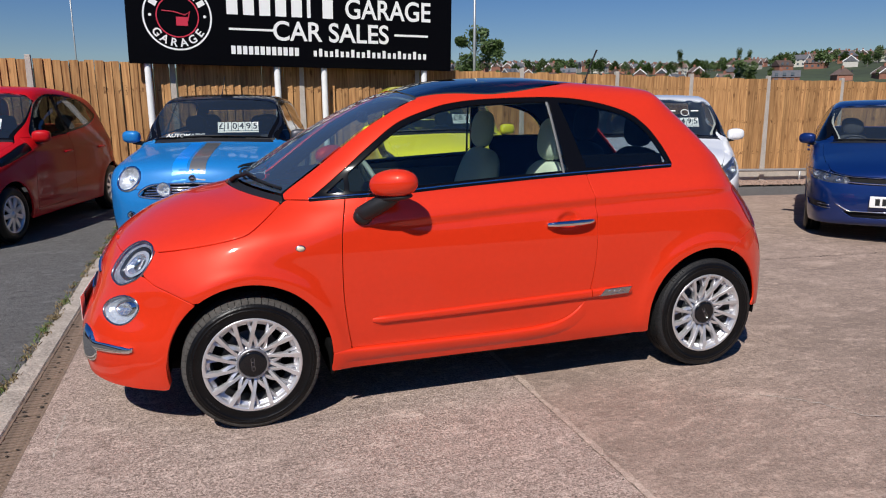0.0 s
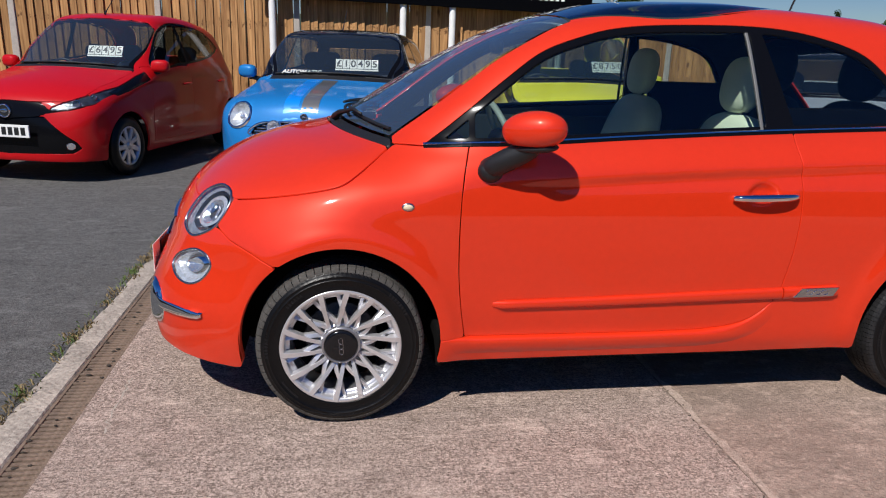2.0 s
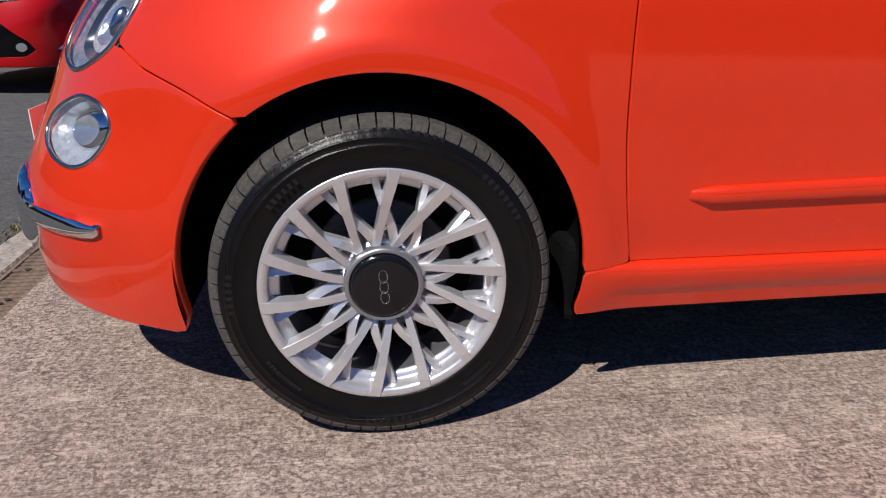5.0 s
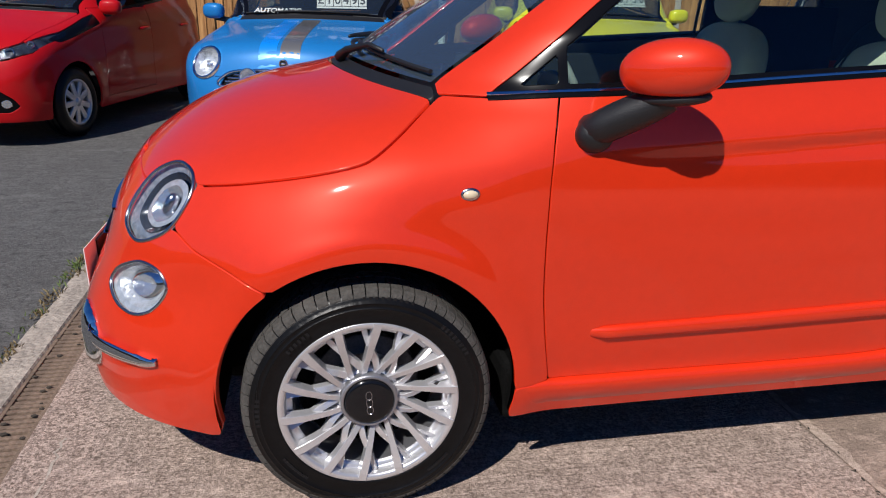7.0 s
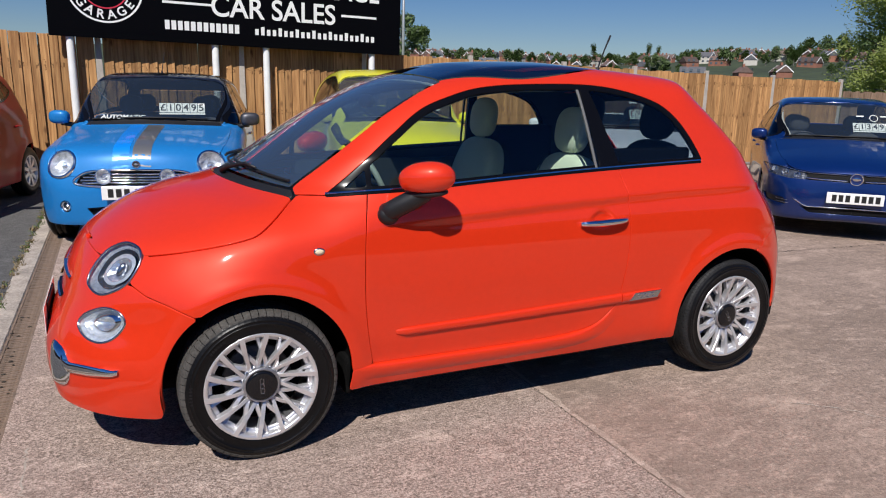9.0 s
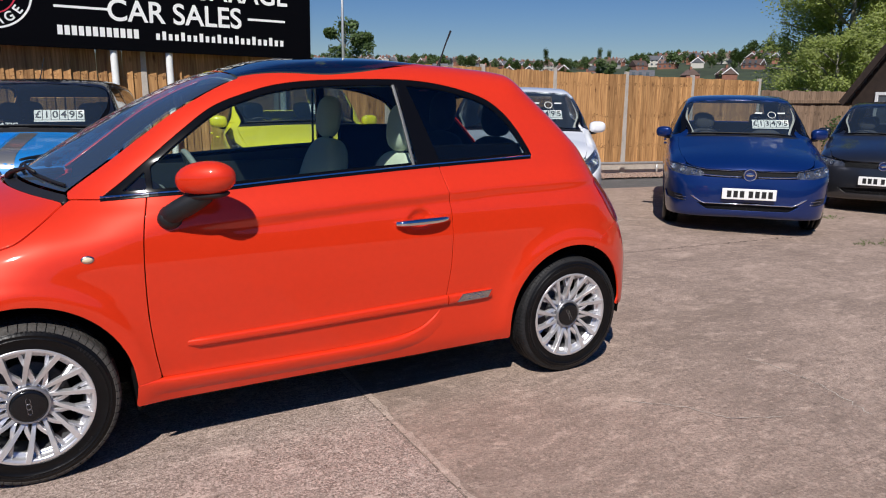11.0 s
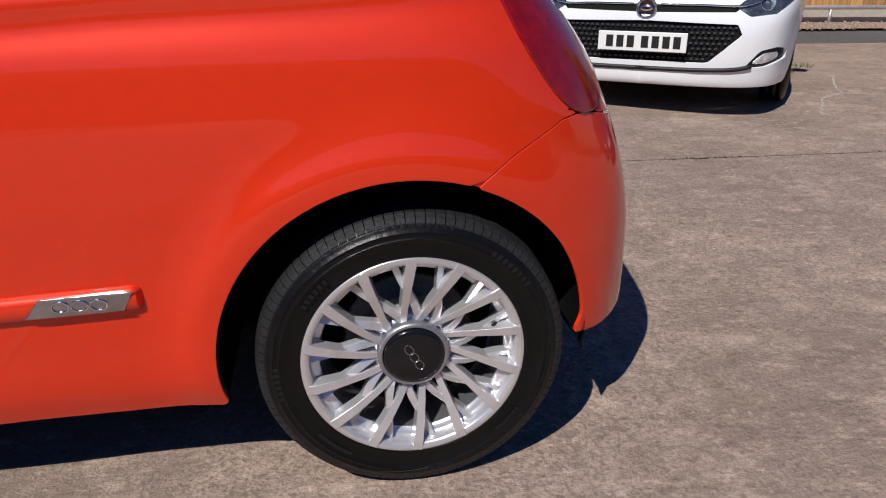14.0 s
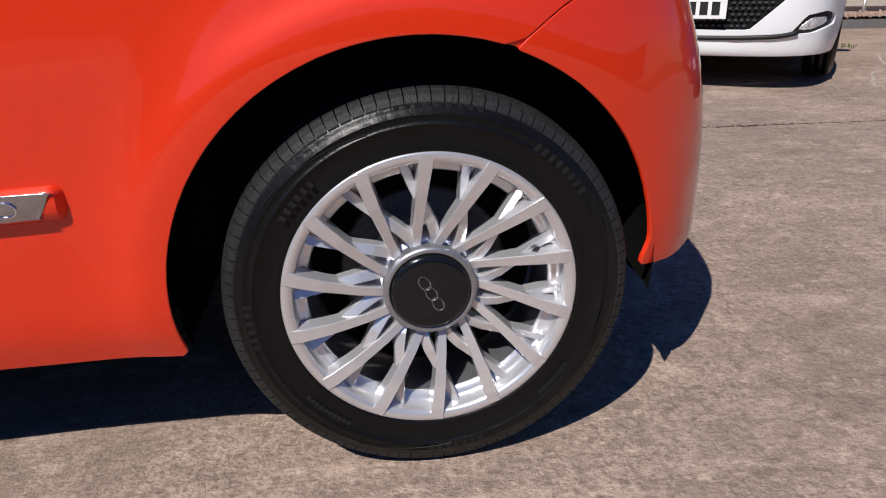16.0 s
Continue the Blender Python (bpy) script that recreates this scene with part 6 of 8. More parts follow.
I20 = dict(lining=1, wb=2.57, R=0.31, arch=0.345, rim=0.195, spokes=5, H=1.474, belt=1.0, cowl=0.20, header=1.02, bpillar=1.50, door=(0.48, 1.50),
           profile=[(-0.76, 0.18), (-0.82, 0.30), (-0.835, 0.45), (-0.82, 0.58), (-0.775, 0.69), (-0.68, 0.775), (-0.40, 0.885), (0.0, 0.970), (0.20, 1.010), (0.32, 1.06), (0.65, 1.25), (0.98, 1.405), (1.3, 1.462), (1.8, 1.474),
                    (2.4, 1.43), (2.75, 1.33), (2.98, 1.10), (3.12, 0.93), (3.19, 0.70), (3.19, 0.45), (3.1, 0.25), (1.5, 0.16)],
           plan=[(-0.835, 0.0), (-0.82, 0.32), (-0.765, 0.56), (-0.65, 0.73), (-0.46, 0.82), (-0.2, 0.855), (0.2, 0.865), (1.2, 0.867), (2.5, 0.865), (2.9, 0.81), (3.1, 0.68), (3.17, 0.4), (3.19, 0.0)],
           dlo=[(0.56, 1.005), (1.5, 1.03), (2.35, 1.07), (2.60, 1.11), (2.5, 1.22), (2.25, 1.34), (1.7, 1.395), (1.25, 1.38), (0.95, 1.28)],
           pillar=[(0.40, 0.97), (0.75, 1.17), (1.0, 1.31), (1.22, 1.40)], bonnet=([-0.9, -0.7, -0.3, 0.45], [0.72, 0.725, 0.83, 0.93]), bonnet_front=-0.81,
           mirror=(0.60, 1.03), plate=(-0.845, 0.46),
           front=[("headlight", [(0.50, 0.655), (0.58, 0.605), (0.72, 0.620), (0.83, 0.70), (0.845, 0.80), (0.80, 0.845), (0.70, 0.785), (0.55, 0.70)], DARKLAMP, -0.015, "swept-back headlamp"),
                  ("grille", [(0.0, 0.625), (0.50, 0.630), (0.50, 0.662), (0.0, 0.668)], MESHBLK, -0.008, "thin black grille slot"),
                  ("lower_grille", [(0.0, 0.345), (0.38, 0.345), (0.55, 0.505), (0.52, 0.560), (0.0, 0.575)], MESHBLK, -0.02, "black hexagonal grille"),
                  ("fog_recess", [(0.585, 0.316), (0.70, 0.322), (0.795, 0.355), (0.80, 0.410), (0.75, 0.428), (0.66, 0.412)], TRIM, -0.014, "black fog lamp recess"),
                  ("fog_light", [(0.61, 0.332), (0.70, 0.340), (0.765, 0.365), (0.765, 0.398), (0.69, 0.400)], HLMAT, -0.008, "clear fog lamp")
                  ], pair=("headlight", "fog_recess", "fog_light"))
MINI = dict(wb=2.467, R=0.30, arch=0.340, rim=0.20, spokes=7, H=1.407, belt=0.96, cowl=0.30, header=0.93, bpillar=1.55, door=(0.48, 1.62), roofline=0.992,
            profile=[(-0.58, 0.18), (-0.63, 0.30), (-0.645, 0.45), (-0.635, 0.56), (-0.60, 0.68), (-0.535, 0.785), (-0.42, 0.850), (-0.1, 0.915), (0.25, 0.965), (0.36, 1.01), (0.62, 1.19), (0.86, 1.33), (1.05, 1.385), (1.5, 1.407),
                     (2.2, 1.385), (2.62, 1.34), (2.80, 1.10), (2.95, 0.90), (3.02, 0.68), (3.02, 0.45), (2.95, 0.25), (1.4, 0.16)],
            plan=[(-0.645, 0.0), (-0.635, 0.30), (-0.59, 0.55), (-0.50, 0.70), (-0.34, 0.80), (-0.1, 0.838), (0.3, 0.838), (1.2, 0.836), (2.3, 0.840), (2.7, 0.80), (2.9, 0.68), (3.0, 0.4), (3.02, 0.0)],
            dlo=[(0.56, 0.965), (1.4, 0.985), (2.40, 1.03), (2.62, 1.06), (2.52, 1.30), (1.8, 1.335), (1.2, 1.335), (0.98, 1.29), (0.78, 1.15)],
            pillar=[(0.46, 0.95), (0.70, 1.12), (0.90, 1.25), (1.02, 1.325)], bonnet=([-0.7, -0.5, -0.2, 0.5], [0.60, 0.60, 0.82, 0.90]), bonnet_front=-0.70,
            mirror=(0.60, 1.02), plate=(-0.665, 0.475), mirror_paint=(BLUE, STEEL),
            front=[("grille", [(0.0, 0.528), (0.30, 0.528), (0.47, 0.545), (0.435, 0.600), (0.33, 0.638), (0.0, 0.648)], MESHBLK, -0.025, "black grille behind chrome bars"),
                   ("lower_grille", [(0.0, 0.25), (0.33, 0.255), (0.40, 0.34), (0.0, 0.375)], MESHBLK, -0.03, "black lower grille"),
                   ("fog_recess", [(0.525, 0.325), (0.56, 0.305), (0.60, 0.315), (0.615, 0.355), (0.59, 0.395), (0.55, 0.40), (0.52, 0.37)], TRIM, -0.02, "dark fog lamp recess"),
                   ("lamp_housing", [(0.590 + 0.114 * math.cos(t), 0.695 + 0.106 * math.sin(t)) for t in np.linspace(0, 2 * math.pi, 13)[:-1]], LAMPDARK, -0.075, "dark headlamp housing")], pair=("fog_recess", "lamp_housing"), round=("fog_recess", "lamp_housing"))
AYGO = dict(wb=2.34, R=0.285, arch=0.330, rim=0.185, spokes=9, H=1.46, belt=1.0, cowl=0.16, header=0.90, bpillar=1.35, door=(0.46, 1.33),
            profile=[(-0.60, 0.17), (-0.66, 0.28), (-0.68, 0.42), (-0.675, 0.56), (-0.64, 0.69), (-0.56, 0.785), (-0.35, 0.885), (-0.05, 0.965), (0.16, 1.010), (0.28, 1.06), (0.58, 1.25), (0.88, 1.40), (1.15, 1.452), (1.5, 1.46),
                     (2.0, 1.425), (2.40, 1.33), (2.55, 1.10), (2.66, 0.93), (2.74, 0.70), (2.75, 0.45), (2.68, 0.25), (1.3, 0.16)],
            plan=[(-0.68, 0.0), (-0.665, 0.32), (-0.61, 0.55), (-0.50, 0.70), (-0.33, 0.775), (-0.1, 0.80), (0.3, 0.806), (1.2, 0.807), (2.2, 0.805), (2.5, 0.76), (2.66, 0.62), (2.73, 0.38), (2.75, 0.0)],
            dlo=[(0.60, 1.01), (1.30, 1.03), (1.9, 1.08), (2.22, 1.16), (2.20, 1.22), (1.98, 1.33), (1.5, 1.385), (1.15, 1.37), (0.85, 1.26)],
            pillar=[(0.36, 0.97), (0.68, 1.17), (0.92, 1.31), (1.12, 1.39)], bonnet=([-0.8, -0.5, -0.2, 0.45], [0.72, 0.73, 0.83, 0.93]), bonnet_front=-0.66,
            mirror=(0.58, 1.03), plate=(-0.688, 0.47), side_black=[(-0.22, 0.800), (0.05, 0.870), (0.30, 0.935), (0.63, 1.010), (0.63, 0.935), (0.40, 0.880), (0.10, 0.810), (-0.12, 0.770)],
            front=[("headlight", [(0.40, 0.655), (0.55, 0.665), (0.72, 0.715), (0.775, 0.80), (0.76, 0.865), (0.66, 0.79), (0.42, 0.685)], AYLAMP, -0.012, "slanted headlamp"),
                   ("grille", [(0.0, 0.575), (0.30, 0.600), (0.37, 0.625), (0.46, 0.640), (0.60, 0.662), (0.74, 0.712), (0.73, 0.718), (0.55, 0.664), (0.40, 0.654), (0.36, 0.690), (0.30, 0.722), (0.0, 0.735)], GLOSSBLK, -0.004, "gloss black nose panel"),
                   ("lower_grille", [(0.0, 0.262), (0.58, 0.272), (0.645, 0.315), (0.615, 0.375), (0.42, 0.540), (0.36, 0.600), (0.30, 0.597), (0.0, 0.572)], GLOSSBLK, -0.016, "large gloss black grille"),
                   ("fog_light", [(0.535, 0.325), (0.56, 0.305), (0.595, 0.315), (0.60, 0.35), (0.575, 0.37), (0.54, 0.355)], REFLECTOR, -0.012, "small round fog lamp")], pair=("headlight", "fog_light"), round=("fog_light",))


def taller(S, base, k):
    """The same car with its cabin drawn k times as high above a base height."""
    lift = lambda pts: [(a, b if b < base else base + (b - base) * k) for a, b in pts]  # noqa: E731
    S["profile"], S["dlo"], S["pillar"], S["H"] = lift(S["profile"]), lift(S["dlo"]), lift(S["pillar"]), base + (S["H"] - base) * k
    if "roofline" in S:
        S["roofline"] = base + (S["roofline"] - base) * k


taller(AYGO, 1.01, 1.22)
taller(MINI, 0.97, 1.12)
POLO["plan"] = [(a, b * 0.965) for a, b in POLO["plan"]]


def spot(x, y, psi):
    return pose(x, y, drop(x) - 0.004, 0, 0, 90 - psi)


polo, polo_s = parked_car("car", spot(6.96, 2.08, 45), "navy blue five-door hatchback facing the yard", POLO, NAVY)
i20, i20_s = parked_car("car", spot(4.50, 2.96, 33), "white five-door hatchback facing the yard", I20, WHITE)
mini, mini_s = parked_car("car", spot(-0.17, 3.68, 12), "bright blue hatchback with black roof and bonnet stripes", MINI, BLUE, BLACKROOF)
aygo, aygo_s = parked_car("car", spot(-2.77, 4.45, 16), "bright red five-door hatchback with black grille", AYGO, RED)
lemon, lemon_s = parked_car("car", spot(2.45, 3.85, 6), "lemon yellow small hatchback beside the fence", AYGO, YELLOW)
dark, dark_s = parked_car("car", spot(10.2, 2.35, 62), "black hatchback parked near the timber shed", POLO, DARKCAR)
price_card(polo, polo_s, "£13495", -0.33, 1.13, True)
price_card(i20, i20_s, "£9495", -0.32, 1.17, True)
price_card(mini, mini_s, "£10495", -0.24, 1.12)
price_card(aygo, aygo_s, "£6495", -0.30, 1.17)
price_card(lemon, lemon_s, "£8750", -0.30, 1.17)


# ---- marks and trim on the parked cars ----
def nose_x(shape, y, z):
    q = np.arange(-1.0, 0.2, 0.003)
    into = shape(q, np.full(len(q), y), np.full(len(q), z)) < 0
    return float(q[np.argmax(into)]) if into.any() else -0.6


def roundel(car, shape, z, r, label, y=0.0, inner=True):
    """A plain chrome ring badge on the nose."""
    x = nose_x(shape, y, z) - 0.006
    vs, fs = lathe([(r * 0.80, 0.004), (r * 0.80, -0.010), (r, -0.012), (r, 0.01)], 32, "x")
    ring_ = obj("badge_ring", [(a + x, b + y, c + z) for a, b, c in vs], fs, CHROME, car, label, True)
    vs, fs = lathe([(0.0, -0.004), (r * 0.8, -0.004), (r * 0.8, 0.01)], 24, "x")
    obj("badge_disc", [(a + x, b + y, c + z) for a, b, c in vs], fs, NAVY if inner is True else inner or INK, car)
    bm = bmesh.new()
    blob(bm, (x - 0.006, y, z), (0.006, r * 0.62, r * 0.30))
    part("badge_mark", bm, CHROME, car, "", 60)


def trim_line(car, shape, pts, r, material, name, label=""):
    """A thin bar laid on the nose through (y, z) points."""
    cv = spline(pts, 6)
    for s in (1, -1):
        vs, fs = tube([(nose_x(shape, s * y, z) - r * 0.3, s * y, z) for y, z in cv], r, 6)
        obj(name, vs, fs, material, car, label, True)


def round_lamp(car, shape, y, z, r, name, label, deep=0.03, proud=0.0, face=(-0.86, 0.30, 0.42)):
    for s in (1, -1):
        n = Vector((face[0], face[1] * s, face[2])).normalized()
        c = Vector((nose_x(shape, s * y, z), s * y, z)) + n * proud
        m = Matrix.Translation(c) @ n.to_track_quat("Z", "Y").to_matrix().to_4x4()
        vs, fs = lathe([(r * 1.02, -0.03), (r * 1.05, 0.010), (r * 0.93, 0.016), (r * 0.90, 0.004)], 32, "z")
        lamp = obj(name, [m @ Vector(v) for v in vs], fs, CHROME, car, label, True)
        vs, fs = lathe([(r * 0.92, 0.004), (r * 0.7, -deep * 0.6), (r * 0.35, -deep), (0.0, -deep)], 28, "z")
        obj("lamp_bowl", [m @ Vector(v) for v in vs], fs, HLMAT, lamp, "bright lamp bowl", True)
        vs, fs = lathe([(0.0, -deep * 0.2), (r * 0.24, -deep * 0.3), (r * 0.30, -deep)], 18, "z")
        obj("bulb_cover", [m @ Vector(v) for v in vs], fs, REFLECTOR, lamp, "", True)
        vs, fs = lathe([(0.0, 0.030), (r * 0.5, 0.025), (r * 0.93, 0.010)], 28, "z")
        obj("lamp_lens", [m @ Vector(v) for v in vs], fs, LENS, lamp, "clear lamp lens", True)


round_lamp(mini, mini_s, 0.590, 0.695, 0.122, "headlight", "round chrome-rimmed headlamp", 0.05, -0.012, (-0.78, 0.38, 0.50))
round_lamp(mini, mini_s, 0.245, 0.600, 0.062, "spot_lamp", "round chrome spot lamp before the grille", 0.03, 0.035, (-0.98, 0.05, 0.12))
round_lamp(mini, mini_s, 0.568, 0.355, 0.040, "fog_light", "small round fog lamp", 0.02, -0.012, (-0.85, 0.5, 0.0))
for zz, w in ((0.552, 0.42), (0.574, 0.43), (0.597, 0.41), (0.620, 0.36)):
    trim_line(mini, mini_s, [(0.0, zz), (w * 0.5, zz), (w, zz - 0.004)], 0.007, CHROME, "grille_bar", "chrome grille bar")
trim_line(mini, mini_s, [(0.0, 0.655), (0.33, 0.645), (0.445, 0.603), (0.48, 0.545), (0.30, 0.522), (0.0, 0.522)], 0.010, CHROME, "grille_surround", "chrome grille surround")
roundel(mini, mini_s, 0.700, 0.030, "small winged chrome badge", 0.0, False)
# stripes down the bonnet
for y0, y1, mt, lab in ((0.055, 0.185, STRIPEB, "bright blue bonnet stripe"), (-0.115, 0.03, STRIPEG, "grey bonnet stripe")):
    bm, rows = bmesh.new(), []
    for x in np.linspace(-0.585, 0.27, 30):
        rows.append([])
        for y in np.linspace(y0, y1, 5):
            zz = first_in(mini_s, np.arange(1.15, 0.6, -0.002), lambda q: (np.full(len(q), x), np.full(len(q), y), q))
            rows[-1].append(bm.verts.new((x, y, zz + 0.003)))
    for a, b in zip(rows, rows[1:]):
        for k in range(4):
            bm.faces.new((a[k], b[k], b[k + 1], a[k + 1]))
    bmesh.ops.recalc_face_normals(bm, faces=bm.faces)
    part("bonnet_stripe", bm, mt, mini, lab, 60)
bx = [first_in(mini_s, np.arange(-0.2, 1.2, 0.003), lambda q: (q, np.full(len(q), 0.27), np.full(len(q), zz))) for zz in (1.00, 1.07)]
bn = thing("dash_banner", mini.matrix_world @ Matrix.Translation(((bx[0] + bx[1]) / 2 - 0.004, 0.27, 1.035)) @ Matrix.Rotation(math.atan2(bx[1] - bx[0], 0.07), 4, "Y") @ Matrix(((0, 0, -1, 0), (-1, 0, 0, 0), (0, 1, 0, 0), (0, 0, 0, 1))), "white transmission sticker low in the windscreen", "sticker")
words("AUTOMATIC", 0.074, PAPER, Matrix(), "lettering", 0.001, bn, squeeze=0.9, bold=0.03)

for car_, shp, units in ((polo, polo_s, ((0.545, 0.660, 0.030), (0.655, 0.680, 0.034), (0.755, 0.700, 0.026))), (i20, i20_s, ((0.660, 0.680, 0.044), (0.750, 0.735, 0.034))),
                         (aygo, aygo_s, ((0.600, 0.715, 0.032), (0.690, 0.765, 0.026))), (dark, dark_s, ((0.600, 0.670, 0.032), (0.710, 0.690, 0.030)))):
    for y_, z_, r_ in units:
        round_lamp(car_, shp, y_, z_, r_, "lamp_unit", "bright lamp unit behind the lens", 0.02, -0.010, (-0.90, 0.35, 0.20))
trim_line(polo, polo_s, [(0.60, 0.362), (0.66, 0.366), (0.72, 0.372)], 0.004, CHROMEDULL, "fog_bar", "pale bar in the fog lamp recess")
trim_line(polo, polo_s, [(0.61, 0.392), (0.67, 0.397), (0.72, 0.402)], 0.004, CHROMEDULL, "fog_bar", "pale bar in the fog lamp recess")
roundel(polo, polo_s, 0.655, 0.064, "round chrome nose badge", 0.0, NAVY)
trim_line(polo, polo_s, [(0.08, 0.632), (0.30, 0.634), (0.46, 0.640)], 0.007, CHROME, "chrome_strip", "thin chrome strip")
trim_line(polo, polo_s, [(0.08, 0.690), (0.30, 0.692), (0.46, 0.696), (0.70, 0.735)], 0.004, CHROME, "bonnet_strip", "thin chrome strip")
trim_line(polo, polo_s, [(0.0, 0.352), (0.36, 0.350), (0.44, 0.352), (0.56, 0.420)], 0.007, CHROME, "lower_strip", "thin chrome lower strip")
roundel(i20, i20_s, 0.645, 0.060, "oval chrome nose badge", 0.0, CHROMEDULL)
trim_line(i20, i20_s, [(0.0, 0.300), (0.30, 0.301), (0.52, 0.308), (0.62, 0.325)], 0.014, TRIM, "air_slot", "black lower air slot")
trim_line(i20, i20_s, [(0.08, 0.668), (0.30, 0.667), (0.52, 0.662), (0.64, 0.700), (0.78, 0.80)], 0.006, CHROME, "chrome_strip", "thin chrome strip over the grille")
# studded mesh of the hexagonal grille
dots = bmesh.new()
for r in range(7):
    for c in range(-16, 17):
        y, z = c * 0.032 + (0.016 if r % 2 else 0), 0.365 + r * 0.030
        if abs(y) < 0.36 + max(0, z - 0.345) * 0.95 and abs(y) < 0.52 and not (abs(y) < 0.27 and abs(z - 0.46) < 0.06):
            x = nose_x(i20_s, y, z)
            box(dots, (x + 0.004, y - 0.008, z - 0.006), (x + 0.016, y + 0.008, z + 0.004), 0, None)
tagged(part("grille_studs", dots, mat("grille_stud", (0.10, 0.10, 0.105), 0.3, 0.5), i20), kind="stuff")
roundel(aygo, aygo_s, 0.640, 0.060, "oval chrome nose badge", 0.0, False)
roundel(lemon, lemon_s, 0.640, 0.060, "oval chrome nose badge", 0.0, False)
roundel(dark, dark_s, 0.655, 0.060, "round chrome nose badge")
for car_, S_, shp in ((aygo, AYGO, aygo_s), (i20, I20, i20_s), (polo, POLO, polo_s), (mini, MINI, mini_s), (lemon, AYGO, lemon_s)):
    for s in (1, -1):
        xs = [S_["door"][1] - 0.22] if car_ is mini else [S_["door"][1] - 0.14, S_["door"][1] + 0.72]
        for xh in xs:
            yy = first_in(shp, np.arange(1.1, 0.4, -0.003), lambda q: (np.full(len(q), xh), q, np.full(len(q), 0.83)))
            bm = bmesh.new()
            blob(bm, (xh, s * (yy + 0.012), 0.83), (0.10, 0.018, 0.014), None, 2.6, 14, 8)
            part("door_handle", bm, CHROME if car_ is mini else {i20: WHITE, polo: NAVY, aygo: RED, lemon: YELLOW}[car_], car_, "", 60)
    # roof aerial
    vs, fs = tube([(S_["header"] + 0.12, 0, S_["H"] - 0.02), (S_["header"] + 0.16, 0, S_["H"] + 0.02), (S_["header"] + 0.36, 0, S_["H"] + 0.20)], [0.012, 0.005, 0.003], 6)
    if car_ in (aygo, mini):
        obj("aerial", vs, fs, TRIM, car_, "thin roof aerial")

# ---- drain, kerb, fence, sign ----
bm, rows = bmesh.new(), []
for k in range(1151):
    yy = -16 + 0.02 * k
    chip = 0.010 * noise.noise((yy * 2.1, 0.3, 0)) + 0.007 * noise.noise((yy * 11.0, 1.7, 0)) + 0.004 * noise.noise((yy * 37.0, 4.1, 0))
    worn = 0.0025 * noise.noise((yy * 3.0, 9.0, 0))
    rows.append([bm.verts.new(q) for q in ((-1.160 - chip, yy, -0.10), (-1.160 - chip, yy, -0.006 + worn), (-1.146 - chip * 0.8, yy, 0.003 + worn), (-1.10, yy, 0.005 + worn), (-1.047, yy, 0.004), (-1.041, yy, -0.003), (-1.041, yy, -0.10))])
for a, b in zip(rows, rows[1:]):
    for k in range(6):
        bm.faces.new((a[k], a[k + 1], b[k + 1], b[k]))
bmesh.ops.recalc_face_normals(bm, faces=bm.faces)
tagged(part("kerb", bm, KERB, None, "", 40), "worn concrete kerb strip beside the drain", "kerb", "", "structure")
drain = thing("drain_channel", None, "rusty slotted drain channel set in the concrete", "drain", "", "structure")
bm = bmesh.new()
box(bm, (-1.040, -16, -0.08), (-0.911, 7.0, -0.035))
part("channel", bm, CAVITY, drain, "dark channel under the grating")
for x0 in (-1.040, -0.926):
    bm = bmesh.new()
    box(bm, (x0, -16, -0.05), (x0 + 0.013, 7.0, -0.002), 0.002)
    part("grating_edge", bm, IRON, drain)
bm = bmesh.new()
box(bm, (-1.028, -0.0085, -0.022), (-0.925, 0.0085, -0.004))
bar = bpy.data.meshes.new("grating_bar")
bm.to_mesh(bar)
bm.free()
bar.materials.append(IRON)
y = -3.0
for k in range(300):
    b = new("grating_bar", bar)
    b.parent = drain
    b.location = (0, y, random.uniform(-0.003, 0.001))
    y += 0.0265
rest = bmesh.new()
yy = y
while yy < 7.0:
    box(rest, (-1.028, yy - 0.0085, -0.022), (-0.925, yy + 0.0085, -0.004))
    yy += 0.0265
yy = -3.0265
while yy > -6.0:
    box(rest, (-1.028, yy - 0.0085, -0.022), (-0.925, yy + 0.0085, -0.004))
    yy -= 0.0265
tagged(part("grating_rest", rest, IRON, drain), kind="stuff")

# feather-edge board fence between concrete posts
fence = thing("fence", None, "tan feather-edge timber fence on concrete posts", "fence", "", "structure")
POSTS = [-7.70, -5.92, -4.13, -2.34, -0.55, 1.24, 3.02, 4.81, 6.59, 8.10, 9.80, 11.55, 13.55]
boards = [random.uniform(-0.003, 0.003) for _ in range(400)]
plank_meshes = []
for k in range(6):
    bm = bmesh.new()
    w, h = 0.118, 1.0
    v = [(0, 0.0, 0), (w, -0.012, 0), (w, -0.030, 0), (0, -0.006, 0)]
    lo = [bm.verts.new(q) for q in v]
    hi = [bm.verts.new((q[0], q[1], h)) for q in v]
    for i in range(4):
        bm.faces.new((lo[i], lo[(i + 1) % 4], hi[(i + 1) % 4], hi[i]))
    bm.faces.new(hi)
    bm.faces.new(lo[::-1])
    bmesh.ops.recalc_face_normals(bm, faces=bm.faces)
    me = bpy.data.meshes.new("board")
    bm.to_mesh(me)
    bm.free()
    plank_meshes.append(me)
